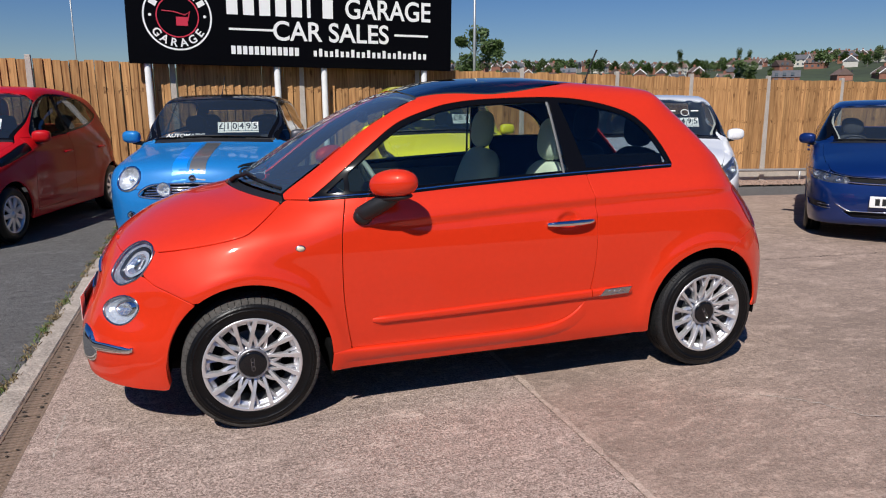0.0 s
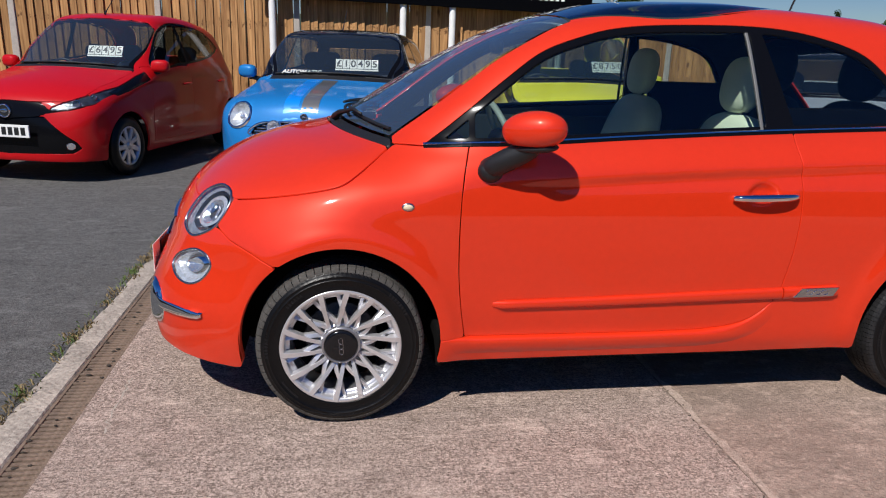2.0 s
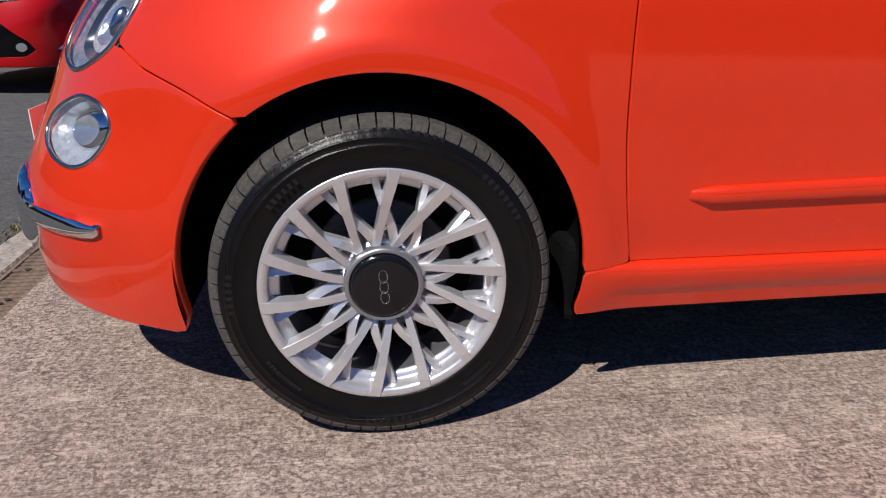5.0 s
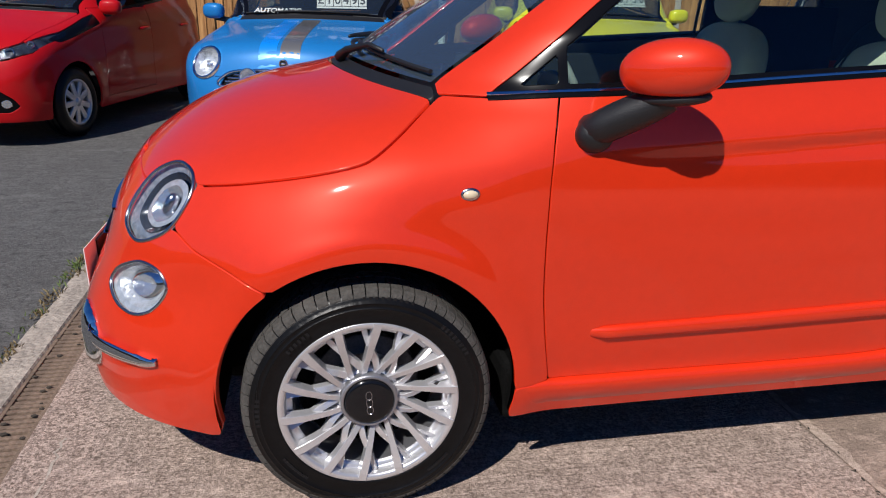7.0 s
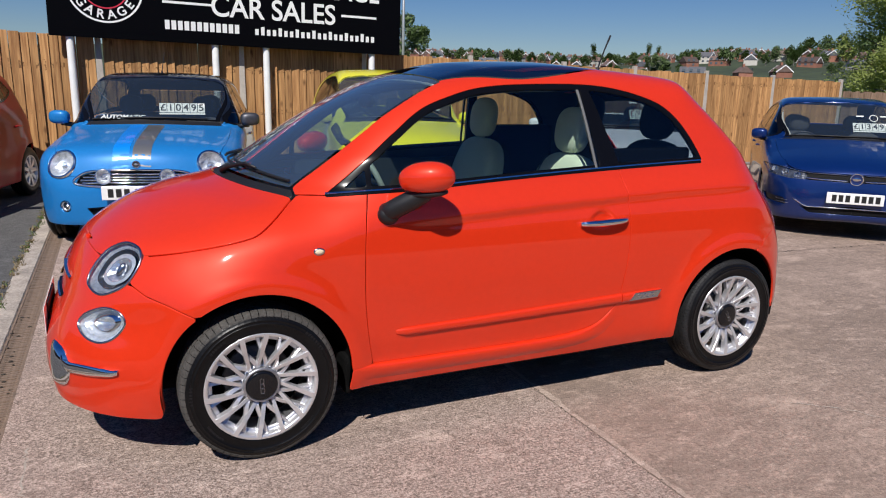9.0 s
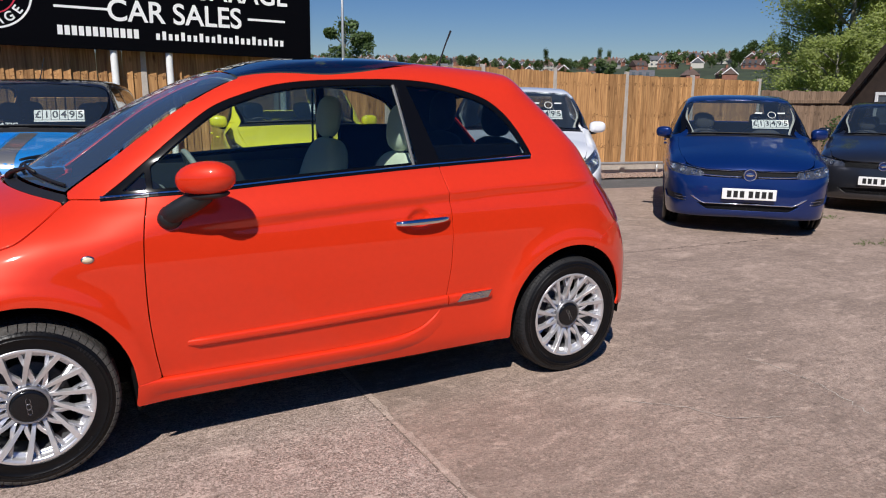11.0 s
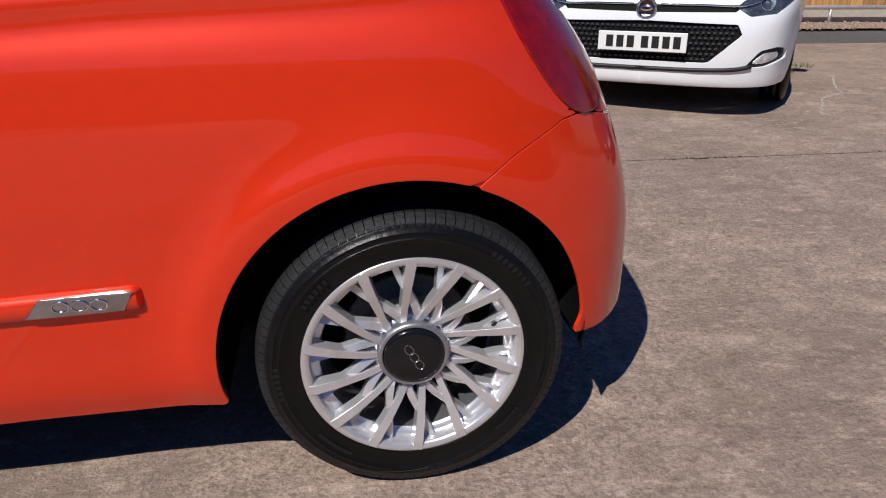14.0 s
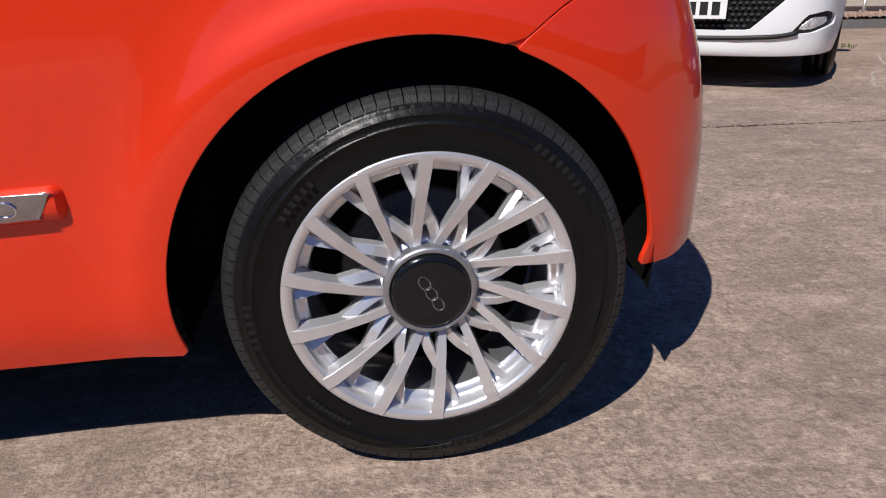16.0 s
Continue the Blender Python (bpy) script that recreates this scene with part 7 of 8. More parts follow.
for i, (x0, x1) in enumerate(zip(POSTS, POSTS[1:])):
    n = round((x1 - x0 - 0.10) / 0.105)
    for k in range(n):
        x = x0 + 0.05 + k * (x1 - x0 - 0.10) / n
        b = new("board", plank_meshes[k % 6])
        b.parent = fence
        base = drop(x) + 0.20
        b.location = (x, FENCE_Y + random.uniform(-0.007, 0.004), base)
        b.rotation_euler = (random.uniform(-0.004, 0.004), random.uniform(-0.008, 0.008), random.uniform(-0.07, 0.05))
        b.scale = (1, 1, fence_top(x) - base - 0.015 + random.uniform(-0.012, 0.012))
    bm = bmesh.new()
    box(bm, (x0 + 0.05, FENCE_Y - 0.02, drop(x0) - 0.05), (x1 - 0.05, FENCE_Y + 0.03, drop(x0) + 0.19), 0.006)
    part("gravel_board", bm, POSTC, fence, "concrete gravel board")
for me in plank_meshes:
    me.materials.append(TIMBER)
for x in POSTS:
    bm = bmesh.new()
    t = fence_top(x) + 0.045
    box(bm, (x - 0.055, FENCE_Y - 0.055, drop(x) - 0.1), (x + 0.055, FENCE_Y + 0.055, t), 0.008)
    for v in bm.verts:                               # weathered four-way slope on top
        if v.co.z > t - 0.02:
            v.co.x, v.co.y = x + (v.co.x - x) * 0.62, FENCE_Y + (v.co.y - FENCE_Y) * 0.62
        elif v.co.z > t - 0.06:
            v.co.z = t - 0.045
    part("post", bm, POSTC, fence, "weathered concrete post")
# the older, darker fence past the corner
fence2 = thing("fence", None, "older dark brown timber fence", "fence", "", "structure")
for k in range(34):
    x = 13.62 + k * 0.13
    bm = bmesh.new()
    box(bm, (x, 7.15 + random.uniform(-0.006, 0.006), -0.2), (x + 0.124, 7.172, 1.45 + random.uniform(-0.015, 0.015)), 0.003)
    part("board", bm, OLDTIMBER, fence2)
bm = bmesh.new()
box(bm, (13.6, 7.11, 1.18), (18.0, 7.155, 1.26), 0.006)
part("rail", bm, OLDTIMBER, fence2)
# gravel strip and low pipe rail by the fence foot
GRAVEL = mat("pink_gravel", (0.33, 0.23, 0.18), 0.95, 0, 0, 0.45, 28, 1.0, 90)
slab("gravel_strip", 3.2, 20, 6.45, 7.18, 0.02, GRAVEL, "pinkish gravel strip along the fence foot", 14, 1)
stones = bmesh.new()
for _ in range(900):
    x, yv, r = random.uniform(6.0, 14.0), random.uniform(6.4, 7.12), random.uniform(0.012, 0.034)
    bmesh.ops.create_icosphere(stones, subdivisions=1, radius=r, matrix=pose(x, yv, drop(x) + 0.022, random.uniform(0, 90), random.uniform(0, 90), 0) @ Matrix.Diagonal((1, random.uniform(0.6, 1), 0.6, 1)))
tagged(part("gravel", stones, GRAVEL, None), "loose pinkish stones at the fence foot", "gravel", "", "stuff")
rail = thing("pipe_rail", None, "low galvanised pipe rail along the fence foot", "rail")
vs, fs = tube([(4.8, 7.05, drop(4.8) + 0.22), (9.0, 7.05, drop(9) + 0.22), (13.4, 7.05, drop(13.4) + 0.22)], 0.028, 10)
GALV = mat("galvanised", (0.50, 0.50, 0.49), 0.45, 0.6, 0, 0.15, 20)
obj("pipe", vs, fs, GALV, rail, "", True)
for x in (5.2, 7.0, 8.8, 10.6, 12.4):
    vs, fs = tube([(x, 7.05, drop(x) - 0.02), (x, 7.05, drop(x) + 0.2)], 0.022, 8)
    obj("upright", vs, fs, GALV, rail, "", True)

# the sign board on white poles
SIGNBLK = mat("sign_black", (0.0022, 0.0022, 0.0030), 0.35, 0, 0.0, 0.05, 4, spec=0.06)
SIGNWHT = mat("sign_white", (0.82, 0.82, 0.80), 0.4)
SIGNRED = mat("sign_red", (0.55, 0.03, 0.06), 0.4)
WPOLE = mat("white_pole", (0.78, 0.78, 0.75), 0.45, 0, 0, 0.08, 8)
SX0, SX1, SY, SZ0, SZ1 = -1.085, 3.505, 6.98, 1.895, 2.96
tilt = math.atan2(1.842 - 1.918, 4.59)
sm = pose(SX0, SY, SZ0 + 0.018, 90, 0, 0) @ Matrix.Rotation(tilt, 4, "Z")
sign = thing("signboard", sm, "long black garage sign board with white lettering on white poles", "sign")
W_, H_ = 4.60, 1.10
bm = bmesh.new()
box(bm, (0, -0.030, -0.035), (W_, H_, 0.0), 0.006)
part("board", bm, SIGNBLK, sign, "glossy black board")
def bar_on(name, x0, y0, x1, y1, material, parent=sign):
    bm = bmesh.new()
    box(bm, (x0, y0, 0.001), (x1, y1, 0.005))
    return part(name, bm, material, parent)
words("GARAGE", 0.39, SIGNWHT, Matrix.Translation((3.61, 0.800, 0.004)), "lettering", 0.004, sign, squeeze=0.86, bold=0.014)
for k in range(7):
    bar_on("name_bar", 1.30 + k * 0.222, 0.665, 1.30 + k * 0.222 + (0.150 if k != 5 else 0.05), 0.925, SIGNWHT)
words("CAR SALES", 0.375, SIGNWHT, Matrix.Translation((2.765, 0.455, 0.004)), "lettering", 0.004, sign, squeeze=0.94, bold=0.014)
bar_on("rule", 1.32, 0.455, 1.96, 0.485, SIGNWHT)
bar_on("rule", 3.70, 0.455, 4.225, 0.485, SIGNWHT)
x = 1.34
for k in range(12):
    bar_on("number_bar", x, 0.13, x + 0.058, 0.245, SIGNWHT)
    x += 0.080
x = 2.49
for k in range(22):
    bar_on("address_bar", x, 0.13, x + 0.046, 0.21 + 0.03 * (k % 3 == 1), SIGNWHT)
    x += 0.079
# roundel: white ring, red inner ring, plain red shape, letters round the foot
RX, RY = 0.655, 0.605
for nm, r0, r1, mt in (("roundel_ring", 0.425, 0.448, SIGNWHT), ("inner_ring", 0.262, 0.278, SIGNRED)):
    vs, fs = lathe([(r0, 0.001), (r0, 0.005), (r1, 0.005), (r1, 0.001)], 64, "z")
    obj(nm, [(a + RX, b + RY, c) for a, b, c in vs], fs, mt, sign)
bar_on("emblem", RX - 0.02, RY - 0.12, RX + 0.13, RY - 0.005, SIGNRED)
vs, fs = tube([(RX - 0.20, RY + 0.07, 0.006), (RX - 0.05, RY + 0.06, 0.006), (RX + 0.10, RY + 0.02, 0.006), (RX + 0.16, RY + 0.07, 0.006), (RX + 0.13, RY - 0.06, 0.006)], 0.008, 6)
obj("emblem_line", vs, fs, SIGNRED, sign)
for k, ch in enumerate("GARAGE"):
    t = radians(-90 + (k - 2.5) * 21)
    words(ch, 0.15, SIGNWHT, Matrix.Translation((RX + 0.352 * math.cos(t), RY + 0.352 * math.sin(t), 0.004)) @ Matrix.Rotation(t + math.pi / 2, 4, "Z"), "lettering", 0.003, sign)
for k in range(7):
    t = radians(90 - (k - 3) * 20)
    mm = Matrix.Translation((RX + 0.352 * math.cos(t), RY + 0.352 * math.sin(t), 0.003)) @ Matrix.Rotation(t - math.pi / 2, 4, "Z")
    bm = bmesh.new()
    box(bm, (-0.035, -0.05, 0), (0.035, 0.05, 0.003), 0, mm)
    part("name_bar", bm, SIGNWHT, sign)
for t in (0, math.pi):
    vs, fs = lathe([(0.0, 0.005), (0.02, 0.005), (0.02, 0.001)], 14, "z")
    obj("roundel_dot", [(a + RX + 0.352 * math.cos(t), b + RY + 0.01, c) for a, b, c in vs], fs, SIGNWHT, sign)
for px in (-0.86, 0.88, 1.56, 3.10):
    pole = thing("sign_pole", pose(px, SY + 0.07, 0), "white painted steel pole carrying the sign board", "pole", "poles under the sign board")
    vs, fs = lathe([(0.0, 2.75), (0.042, 2.75), (0.045, 2.74), (0.045, 0.0)], 20, "z")
    obj("shaft", vs, fs, WPOLE, pole, "", True)
    vs, fs = lathe([(0.09, 0.0), (0.09, 0.012), (0.045, 0.014)], 20, "z")
    obj("base_plate", vs, fs, WPOLE, pole)

# ---- beyond the fence: shed, trees, hillside with houses ----
SHEDW = mat("dark_shed_boards", (0.035, 0.022, 0.016), 0.8, 0, 0, 0.3, 8, 0.4, 40)
ROOFT = mat("brown_roof_tile", (0.125, 0.082, 0.068), 0.85, 0, 0, 0.25, 0.6, 0, 0, 0.40)
ROOFG = mat("grey_roof_slate", (0.095, 0.096, 0.106), 0.8, 0, 0, 0.25, 0.6, 0, 0, 0.30)
BRICKF = mat("far_brick", (0.30, 0.13, 0.085), 0.9, 0, 0, 0.2, 0.5, 0, 0, 0.22)
CREAM = mat("far_render", (0.56, 0.53, 0.47), 0.9, 0, 0, 0.08, 0.5, 0, 0, 0.15)
WINF = mat("far_window", (0.10, 0.12, 0.14), 0.2)
def foliage(name, color, glow=0.35):
    """Thin leaves: part of the light passes through them; tone differs from leaf to leaf."""
    m = mat(name, color, 0.55, 0, 0, 0.35, 0.9, 0, 0, 0.12, 0.4, 0.45)
    nt = m.node_tree
    tl, mix = nt.nodes.new("ShaderNodeBsdfTranslucent"), nt.nodes.new("ShaderNodeMixShader")
    tl.inputs[0].default_value = (color[0] * 1.3, color[1] * 1.4, color[2] * 0.7, 1)
    mix.inputs[0].default_value = glow
    nt.links.new(nt.nodes["Principled BSDF"].outputs[0], mix.inputs[1])
    nt.links.new(tl.outputs[0], mix.inputs[2])
    nt.links.new(mix.outputs[0], nt.nodes["Material Output"].inputs[0])
    return m


LEAF = foliage("birch_leaf", (0.26, 0.30, 0.09), 0.5)
LEAFD = foliage("dark_leaf", (0.075, 0.115, 0.035), 0.3)
BARK = mat("grey_bark", (0.22, 0.20, 0.17), 0.9, 0, 0, 0.35, 6, 0.6, 20)
HILL = mat("far_fields", (0.040, 0.055, 0.024), 0.95, 0, 0, 0.4, 0.02)

# rising land
vs, fs, nx, ny = [], [], 60, 24
for i in range(nx + 1):
    for j in range(ny + 1):
        a = radians(-45 + 125 * i / nx)
        d = 60 + 880 * (j / ny) ** 1.4
        rise = max(0.0, d / 1.30 - 110) * 0.068
        und = 1 + 0.10 * math.sin(a * 7 + 1) + 0.06 * math.sin(a * 17)
        z = -0.85 + min(rise, 31.0 + 2.0 * math.sin(a * 5)) * und * step(80, 400, d / 1.35)
        vs.append((d * math.sin(a), d * math.cos(a), float(z)))
for i in range(nx):
    for j in range(ny):
        k = i * (ny + 1) + j
        fs.append((k, k + ny + 1, k + ny + 2, k + 1))
tagged(obj("hillside", vs, fs, HILL, None, "", True), "wooded hillside rising behind the town", "hill", "", "structure")


def land(d, a):
    rise = max(0.0, d / 1.30 - 110) * 0.068
    und = 1 + 0.10 * math.sin(a * 7 + 1) + 0.06 * math.sin(a * 17)
    return -0.85 + min(rise, 31.0 + 2.0 * math.sin(a * 5)) * und * float(step(80, 400, d / 1.35))


def crown_mesh(name, blobs, n, size, material, seed):
    """Many small leaves spread through lumps, denser near their skins."""
    rng = random.Random(seed)
    vs, fs = [], []
    for _ in range(n):
        c, r = rng.choice(blobs)
        d = Vector((rng.gauss(0, 1), rng.gauss(0, 1), rng.gauss(0, 1))).normalized()
        q = rng.random() ** 0.35
        p = Vector(c) + Vector((d.x * r[0], d.y * r[1], d.z * r[2])) * q * rng.uniform(0.75, 1.12)
        u = Vector((rng.gauss(0, 1), rng.gauss(0, 1), rng.gauss(0, 1))).normalized()
        w = u.orthogonal().normalized()
        s = size * rng.uniform(0.6, 1.3)
        k = len(vs)
        vs += [p - u * s, p + w * s * 0.55, p + u * s, p - w * s * 0.55]
        fs.append((k, k + 1, k + 2, k + 3))
    me = bpy.data.meshes.new(name)
    me.from_pydata([tuple(v) for v in vs], [], fs)
    me.materials.append(material)
    return me


def tree(x, y, z0, h, spread, label, leaf, n, size, seed, name="tree", limbs=9, bare=0.25):
    rng = random.Random(seed)
    t = thing(name, pose(x, y, z0), label, "tree", "trees behind the fence")
    r = 0.028 * h
    pts, bl = [], []
    for i in range(7):
        q = i / 6
        pts.append((0.04 * h * math.sin(3 * q + seed), 0.03 * h * math.sin(2 * q + seed * 2), h * 0.86 * q))
    vs, fs = tube(pts, [r * (1 - 0.85 * i / 6) for i in range(7)], 8)
    obj("trunk", vs, fs, BARK, t, "", True)
    for k in range(limbs):
        q = bare + (1 - bare) * (k + 0.5) / limbs * 0.95
        a = k * 2.4 + seed
        ln = spread * (1.05 - 0.55 * q) * rng.uniform(0.75, 1.1)
        base = Vector(pts[min(6, int(q * 6.9))])
        tip = base + Vector((math.cos(a) * ln, math.sin(a) * ln, ln * rng.uniform(0.30, 0.75)))
        mid = (base + tip) / 2 + Vector((0, 0, ln * 0.10))
        vs, fs = tube([base, mid, tip], [r * 0.42 * (1.1 - q), r * 0.25, r * 0.08], 6)
        obj("limb", vs, fs, BARK, t, "", True)
        for f_ in (0.55, 0.8, 1.02):
            c = base + (tip - base) * f_ + Vector((rng.gauss(0, 1), rng.gauss(0, 1), rng.gauss(0, 1))) * ln * 0.14
            e = ln * rng.uniform(0.26, 0.42)
            bl.append((tuple(c), (e, e, e * rng.uniform(0.7, 1.0))))
    top = Vector(pts[-1])
    bl.append((tuple(top), (spread * 0.30, spread * 0.30, h * 0.12)))
    me = crown_mesh("crown", bl, n, size, leaf, seed)
    c = new("crown", me)
    c.parent = t
    return t


tree(22.1, 10.5, -0.4, 6.6, 2.7, "leafy yellow-green birch behind the old fence", LEAF, 46000, 0.050, 3, limbs=22, bare=0.10)
tree(24.6, 10.0, -0.4, 8.2, 3.2, "leafy yellow-green birch behind the old fence", LEAF, 46000, 0.054, 5, limbs=20, bare=0.08)
tree(19.6, 9.5, -0.4, 3.6, 1.9, "bushy birch sapling behind the old fence", LEAF, 24000, 0.042, 8, limbs=16, bare=0.05)
tree(22.9, 11.7, -0.4, 5.6, 2.7, "leafy yellow-green birch behind the old fence", LEAF, 30000, 0.050, 6, limbs=18, bare=0.05)
tree(16.6, 41.5, -0.8, 7.0, 2.5, "round green tree behind the sign board", LEAFD, 9000, 0.12, 11, limbs=10, bare=0.1)
tree(46.0, 50.0, -0.8, 5.5, 2.2, "round green tree beyond the fence", LEAFD, 4500, 0.13, 13, limbs=10, bare=0.05)

# timber shed, its gable end towards the yard
shed = thing("shed", pose(15.0, 4.58, drop(15) - 0.02, 0, 0, -90), "dark stained timber shed with a steep felt roof", "shed")
for k in range(23):
    z = 0.15 * k
    half = 1.4 if z < 1.6 else max(0.08, 1.4 * (1 - (z - 1.6) / 1.95))
    bm = bmesh.new()
    box(bm, (-half, -0.028, z), (half, 0.02, z + 0.156), 0.004)
    part("board", bm, SHEDW, shed)
bm = bmesh.new()
box(bm, (-1.4, 0.02, 0), (1.4, 3.2, 1.6), 0.01)
part("body", bm, SHEDW, shed)
FELT = mat("grey_felt", (0.10, 0.10, 0.10), 0.9, 0, 0, 0.2, 9)
for s in (-1, 1):
    m = Matrix.Translation((0, 0, 3.66)) @ Matrix.Rotation(s * radians(54), 4, "Y")
    bm = bmesh.new()
    box(bm, (0 if s > 0 else -2.62, -0.20, -0.03), (2.62 if s > 0 else 0, 3.3, 0.03), 0.006, m)
    part("roof", bm, FELT, shed)
    bm = bmesh.new()
    box(bm, (0 if s > 0 else -2.62, -0.24, -0.10), (2.62 if s > 0 else 0, -0.20, 0.035), 0.004, m)
    part("barge_board", bm, SHEDW, shed)
bm = bmesh.new()
box(bm, (-0.85, -0.05, 1.05), (-0.30, -0.03, 1.70), 0.006)
wn_ = part("window", bm, WINF, shed)
for lo, hi in (((-0.91, -0.065, 1.0), (-0.85, -0.03, 1.76)), ((-0.30, -0.065, 1.0), (-0.24, -0.03, 1.76)), ((-0.85, -0.065, 1.70), (-0.30, -0.03, 1.76)), ((-0.85, -0.065, 1.0), (-0.30, -0.03, 1.05))):
    bm = bmesh.new()
    box(bm, lo, hi, 0.004)
    part("window_frame", bm, SIGNWHT, wn_, "white window frame")

# shrub by the shed
bush = thing("shrub", pose(14.3, 5.6, drop(14.3)), "dark green shrub beside the shed", "shrub")
c = new("foliage", crown_mesh("foliage", [((0, 0, 0.35), (0.45, 0.4, 0.4)), ((0.3, 0.1, 0.7), (0.3, 0.3, 0.4)), ((-0.2, 0.1, 0.8), (0.25, 0.25, 0.45))], 2600, 0.035, LEAFD, 21))
c.parent = bush
vs, fs = tube([(0, 0, 0), (0.05, 0, 0.5), (0.1, 0.05, 0.9)], [0.03, 0.02, 0.008], 6)
obj("stem", vs, fs, BARK, bush)


def house(d, a, turn, w, l, h, brick, seed):
    rng = random.Random(seed)
    x, y, z = d * math.sin(a), d * math.cos(a), land(d, a)
    hs = thing("house", pose(x, y, z - 1.5, 0, 0, -math.degrees(a) + turn), "distant brick house with a brown tiled roof" if brick else "distant cream house with a brown tiled roof", "house", "houses on the hillside")
    bm = bmesh.new()
    box(bm, (-l / 2, -w / 2, 0), (l / 2, w / 2, h + 1.5))
    rise = w * 0.42
    part("wall", bm, BRICKF if brick else CREAM, hs)
    e, o, grey = h + 1.5, 0.35, seed % 5 in (1, 3)
    vs = [(-l / 2 - o, -w / 2 - o, e - 0.15), (l / 2 + o, -w / 2 - o, e - 0.15), (l / 2 + o, 0, e + rise), (-l / 2 - o, 0, e + rise), (l / 2 + o, w / 2 + o, e - 0.15), (-l / 2 - o, w / 2 + o, e - 0.15)]
    obj("roof", vs, [(0, 1, 2, 3), (3, 2, 4, 5), (0, 3, 5), (1, 4, 2)], ROOFG if grey else ROOFT, hs, "grey slate roof" if grey else "brown tiled roof")
    for sx in (-1, 1):
        gv = [(sx * (l / 2 + 0.02), -w / 2, e), (sx * (l / 2 + 0.02), w / 2, e), (sx * (l / 2 + 0.36), 0, e + rise - 0.05)]
        obj("gable", gv, [(0, 1, 2)], CREAM if seed % 6 == 0 or not brick else BRICKF, hs)
        if seed % 5 < 3:
            xe, run = sx * (l / 2 + 0.40), w / 2 + o
            for sy in (-1, 1):
                bv = [(xe, sy * run, e - 0.55), (xe, sy * run, e - 0.05), (xe, 0, e + rise + 0.10), (xe, 0, e + rise - 0.45)]
                obj("barge_board", bv + [(x_ - sx * 0.12, y_, z_) for x_, y_, z_ in bv], [(0, 1, 2, 3), (7, 6, 5, 4), (1, 5, 6, 2), (0, 3, 7, 4), (0, 4, 5, 1)], SIGNWHT, hs, "white barge board")
    cx = rng.uniform(-0.35, 0.35) * l
    bm = bmesh.new()
    box(bm, (cx - 0.5, -0.5, e + rise - 0.8), (cx + 0.5, 0.5, e + rise + 1.3))
    part("chimney", bm, BRICKF, hs)
    for f in range(2):
        for k in range(int(l // 3.4)):
            xx = -l / 2 + 1.7 + k * 3.4
            bm = bmesh.new()
            box(bm, (xx - 0.7, -w / 2 - 0.06, 2.3 + f * 2.6), (xx + 0.7, -w / 2 - 0.01, 3.6 + f * 2.6))
            wdw = part("window", bm, WINF, hs)


k = 0
rng = random.Random(4)
for row, (d0, cnt) in enumerate(((390, 12), (470, 18), (545, 24), (600, 28), (645, 32), (690, 34), (735, 34))):
    for i in range(cnt):
        a = radians(14 + 46 * (i + rng.uniform(0.1, 0.9)) / cnt)
        k += 1
        house(d0 + rng.uniform(-18, 18), a, rng.choice((0, 90, 35, -25, 65, 110, 80)), rng.uniform(6.2, 8.2), rng.uniform(6.5, 11.5), rng.uniform(3.8, 4.8) - (1.5 if d0 < 480 else 0), rng.random() < 0.74, k)
small = [crown_mesh("crown", [((0, 0, 2.6), (2.6, 2.6, 2.2)), ((1.3, 0.6, 3.8), (1.8, 1.8, 1.8)), ((-1.2, -0.4, 3.6), (1.9, 1.8, 1.9)), ((0.2, 0.8, 5.0), (1.5, 1.5, 1.6))], 900, 0.34, LEAFD, 31 + q) for q in range(3)]
tall = crown_mesh("crown", [((0, 0, 7.5), (1.9, 1.9, 2.6)), ((0.6, 0, 11), (2.4, 2.2, 2.2)), ((-0.8, 0, 9.5), (1.6, 1.6, 1.8))], 900, 0.34, LEAFD, 37)
trunks = []
for hh in (3.2, 9.0):
    trunk_v, trunk_f = tube([(0, 0, -2), (0.05, 0, hh * 0.4), (0, 0, hh)], [0.4, 0.3, 0.1], 6)
    trunks.append(bpy.data.meshes.new("trunk"))
    trunks[-1].from_pydata([tuple(v) for v in trunk_v], [], trunk_f)
    trunks[-1].materials.append(BARK)
spots = []
for q in range(160):
    d = 320 + 450 * rng.random() ** 0.8
    spots.append((d, radians(10 + 54 * rng.random()), rng.uniform(0.55, 1.0) if d < 480 else rng.uniform(0.7, 1.5), small[q % 3]))
spots += [(rng.uniform(700, 735), radians(16 + 1.5 * q + rng.uniform(-0.7, 0.7)), rng.uniform(0.9, 1.7), small[q % 3]) for q in range(32)]
spots += [(728, radians(36.2), 1.5, tall), (735, radians(40.3), 1.45, tall), (740, radians(41.0), 1.25, tall), (742, radians(30.5), 0.95, tall)]
spots += [(rng.uniform(480, 640), radians(24 + 34 * rng.random()), rng.uniform(1.0, 1.7), small[q % 3]) for q in range(80)]
spots += [(660, radians(51 + 1.2 * q), 2.6 + 0.25 * q, small[q % 3]) for q in range(9)]
for d, a, sc, me in spots:
    t = thing("tree", pose(d * math.sin(a), d * math.cos(a), land(d, a), 0, 0, rng.uniform(0, 360)) @ Matrix.Diagonal((sc, sc, sc, 1)), "distant dark green tree on the hillside", "tree", "trees on the hillside")
    for nm, mm in (("crown", me), ("trunk", trunks[me is tall])):
        o = new(nm, mm)
        o.parent = t
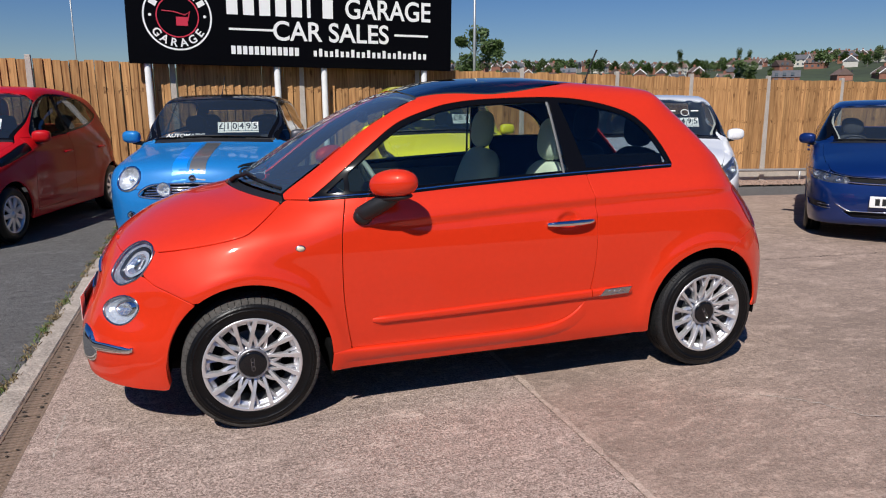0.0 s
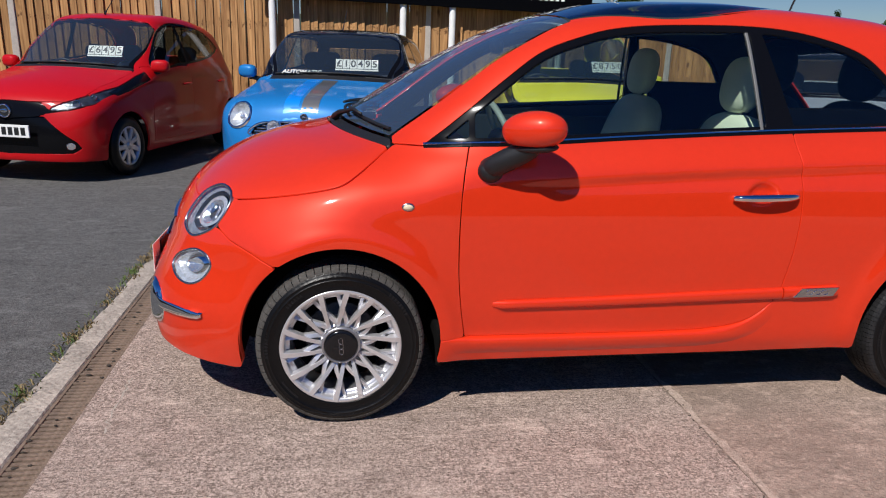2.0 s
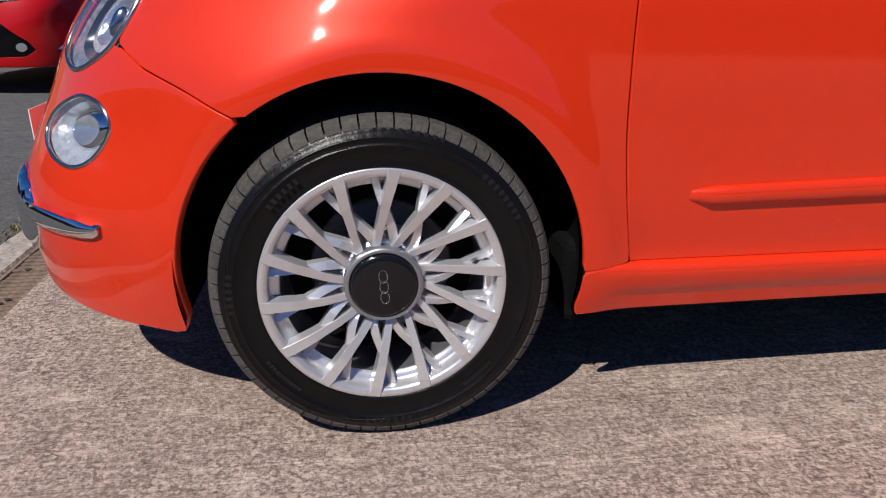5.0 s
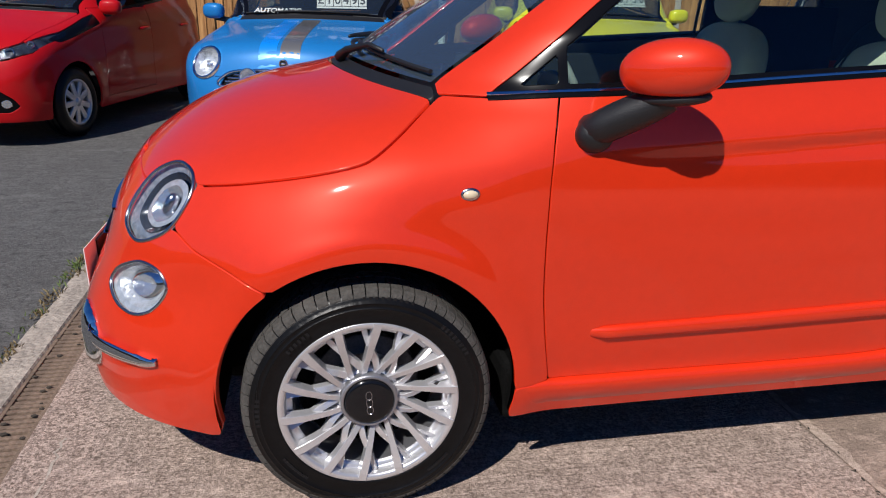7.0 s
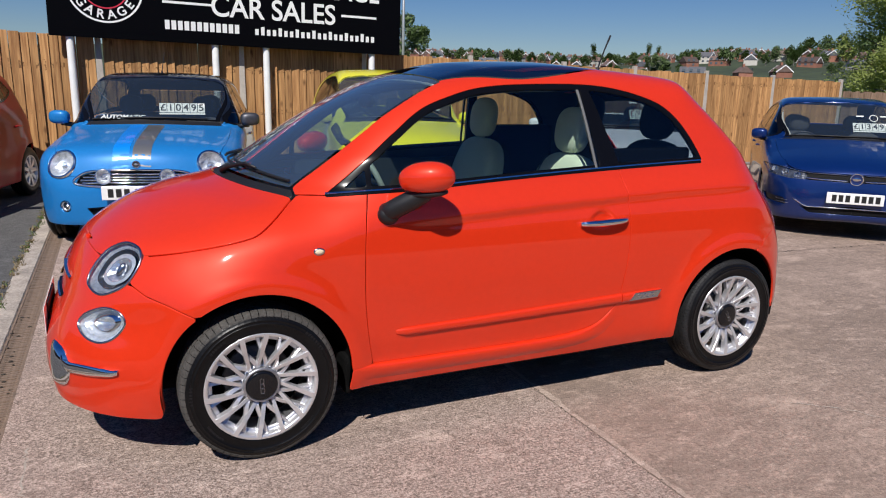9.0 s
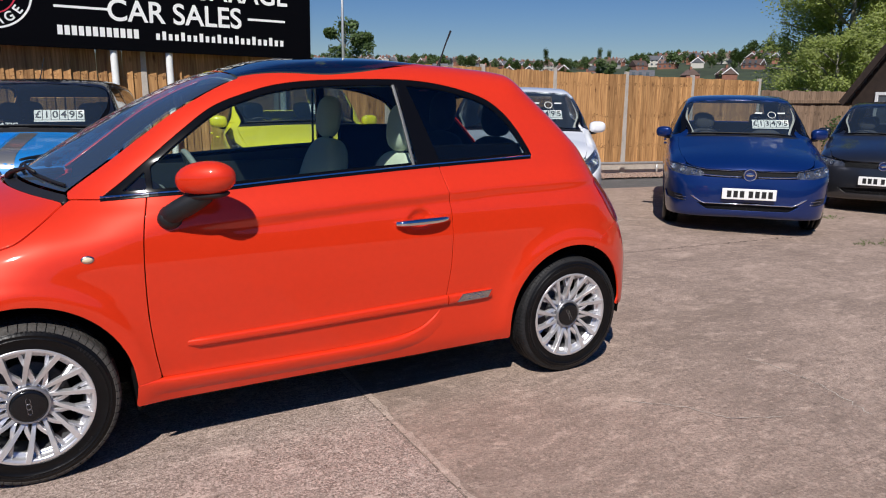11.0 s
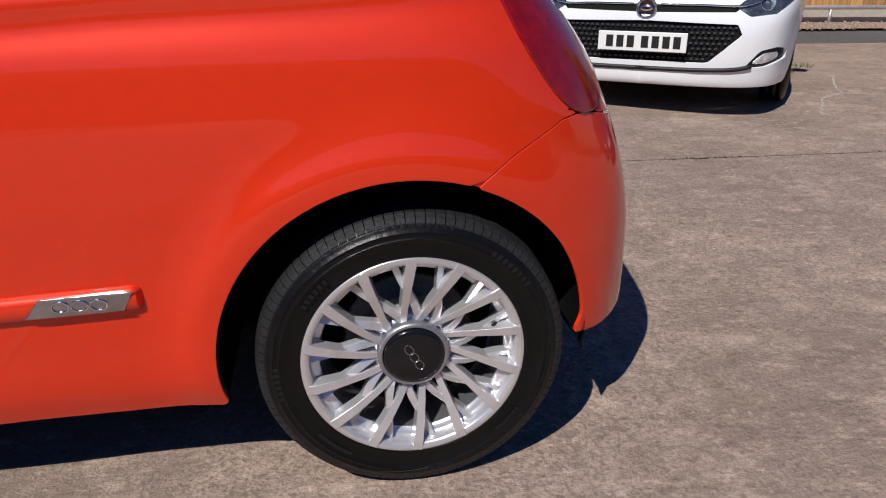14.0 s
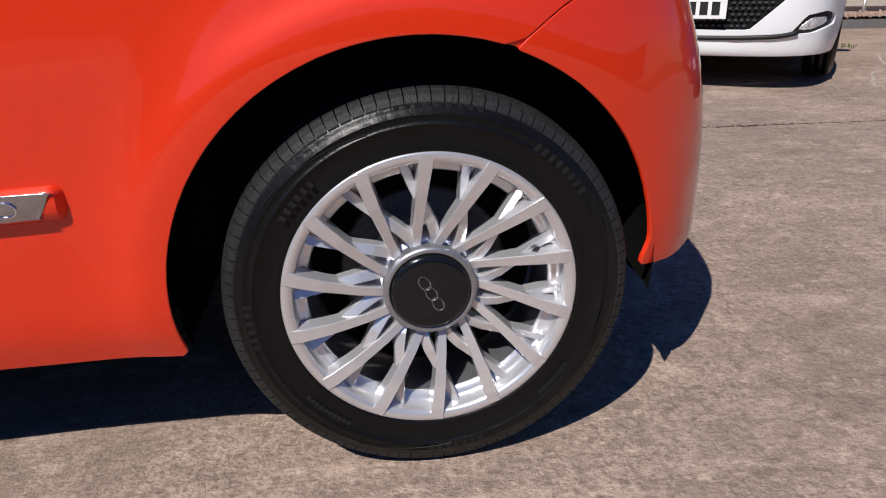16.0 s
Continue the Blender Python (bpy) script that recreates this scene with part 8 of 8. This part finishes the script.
# poles behind the fence
for px_, py_, hh, r in ((11.4, 27.0, 9.0, 0.07), (-4.6, 26.0, 8.0, 0.03)):
    p = thing("lamp_post" if r > 0.05 else "mast", pose(px_, py_, -0.8), "tall grey steel pole behind the fence", "pole")
    vs, fs = tube([(0, 0, 0), (0, 0, hh * 0.5), (0.02, 0, hh)], [r, r * 0.85, r * 0.6], 10)
    obj("shaft", vs, fs, GALV, p, "", True)
    vs, fs = tube([(0, 0, 0), (0, 0, 1.0)], r * 1.5, 10)
    obj("base", vs, fs, GALV, p, "", True)

# ---- weeds, cracks and litter on the ground ----
WEED = mat("weed_green", (0.085, 0.125, 0.03), 0.8, 0, 0, 0.4, 30, 0, 0, 0.0, 0.3, 0.4)
STRAW = mat("dry_moss", (0.20, 0.15, 0.075), 0.9, 0, 0, 0.4, 30, 0, 0, 0.0, 0.3, 0.4)
CRACKM = mat("pale_crack", (0.44, 0.375, 0.315), 0.95, 0, 0, 0.2, 30)
DIRT = mat("dark_dirt", (0.045, 0.036, 0.028), 0.95, 0, 0, 0.5, 30)


def blades(bm, x, y, n, spread, h, rng):
    for _ in range(n):
        px_, py_ = x + rng.gauss(0, spread), y + rng.gauss(0, spread * 1.6)
        a, l, hh = rng.uniform(0, 6.28), rng.uniform(0.4, 1) * h, rng.uniform(0.3, 1) * h
        w = 0.0025
        c, s = math.cos(a), math.sin(a)
        p = [(px_ - s * w, py_ + c * w, 0.0), (px_ + s * w, py_ - c * w, 0.0), (px_ + c * l * 0.5 + s * w, py_ + s * l * 0.5 - c * w, hh * 0.8), (px_ + c * l, py_ + s * l, hh)]
        bm.faces.new([bm.verts.new(q) for q in p])


rng = random.Random(12)
for mt, n, lab in ((WEED, 46, "small green weeds along the kerb edge"), (STRAW, 70, "dry moss and straw along the kerb edge")):
    bm = bmesh.new()
    for _ in range(n):
        blades(bm, -1.165 + rng.gauss(0, 0.012), rng.uniform(-1.2, 5.5), rng.randint(6, 26), 0.016, 0.026, rng)
    tagged(part("weeds", bm, mt, None), lab, "weeds", "", "stuff")
bm = bmesh.new()
for x, y, n in ((6.15, 3.9, 60), (7.3, 0.75, 50), (7.6, 0.70, 40), (8.6, 2.0, 50), (5.9, 3.6, 30)):
    for _ in range(n // 10):
        blades(bm, x + rng.gauss(0, 0.09), y + rng.gauss(0, 0.03), 12, 0.03, 0.035, rng)
for v in bm.verts:
    v.co.z += drop(v.co.x)
tagged(part("weeds", bm, WEED, None), "small green weeds in the slab joints", "weeds", "", "stuff")


def crack(pts, w, material, label, seed):
    """A thin wandering line on the concrete."""
    r = random.Random(seed)
    cv = spline(pts, 10)
    bm, rows = bmesh.new(), []
    for i, (x, y) in enumerate(cv):
        d = cv[min(i + 1, len(cv) - 1)] - cv[max(i - 1, 0)]
        n = np.array([-d[1], d[0]]) / (np.hypot(*d) + 1e-9)
        j = r.gauss(0, 0.006)
        ww = w * r.uniform(0.4, 1.4)
        rows.append([bm.verts.new((x + n[0] * (j + s * ww), y + n[1] * (j + s * ww), drop(x) + 0.0012)) for s in (-1, 1)])
    for a, b in zip(rows, rows[1:]):
        bm.faces.new((a[0], b[0], b[1], a[1]))
    bmesh.ops.recalc_face_normals(bm, faces=bm.faces)
    tagged(part("crack", bm, material, None), label, "crack", "cracks in the concrete", "structure")


crack([(6.25, 3.42), (5.95, 2.98), (5.84, 2.76), (5.60, 2.62), (5.40, 2.35), (5.25, 2.15)], 0.008, CRACKM, "pale filled crack in the concrete", 1)
crack([(5.84, 2.76), (6.25, 2.62), (6.5, 2.66)], 0.008, CRACKM, "pale filled crack in the concrete", 2)
crack([(3.27, -1.05), (3.31, -1.15), (3.30, -1.45), (3.20, -1.76)], 0.003, CRACKM, "pale filled crack in the concrete", 3)
crack([(2.30, -1.18), (2.49, -1.34), (2.60, -1.52), (2.85, -1.62)], 0.0025, CRACKM, "pale filled crack in the concrete", 4)
crack([(-0.800, -0.78), (-0.812, -0.58), (-0.808, -0.36)], 0.003, CRACKM, "pale mortar line beside the drain", 5)
bm = bmesh.new()
for _ in range(110):
    x, y = rng.choice((1.285 + rng.gauss(0, 0.01), rng.uniform(3.8, 7.0))), 0
    if x < 2:
        y = rng.uniform(-2.4, -0.6)
    else:
        y = 1.30 + rng.gauss(0, 0.012)
    bmesh.ops.create_icosphere(bm, subdivisions=1, radius=rng.uniform(0.0015, 0.0045) if x < 2 else rng.uniform(0.003, 0.009), matrix=Matrix.Translation((x, y, drop(x) + 0.001)) @ Matrix.Rotation(rng.uniform(0, 6), 4, "Z") @ Matrix.Diagonal((rng.uniform(0.8, 2.6), 0.8, 0.35, 1)))
for _ in range(50):
    x, y = rng.uniform(-1.03, -0.93), rng.uniform(-1.5, 1.5)
    bmesh.ops.create_icosphere(bm, subdivisions=1, radius=rng.uniform(0.004, 0.011), matrix=Matrix.Translation((x, y, -0.002)) @ Matrix.Diagonal((1.2, 0.8, 0.5, 1)))
tagged(part("dirt", bm, DIRT, None), "dark dirt crumbs in the joints and drain", "dirt", "", "stuff")
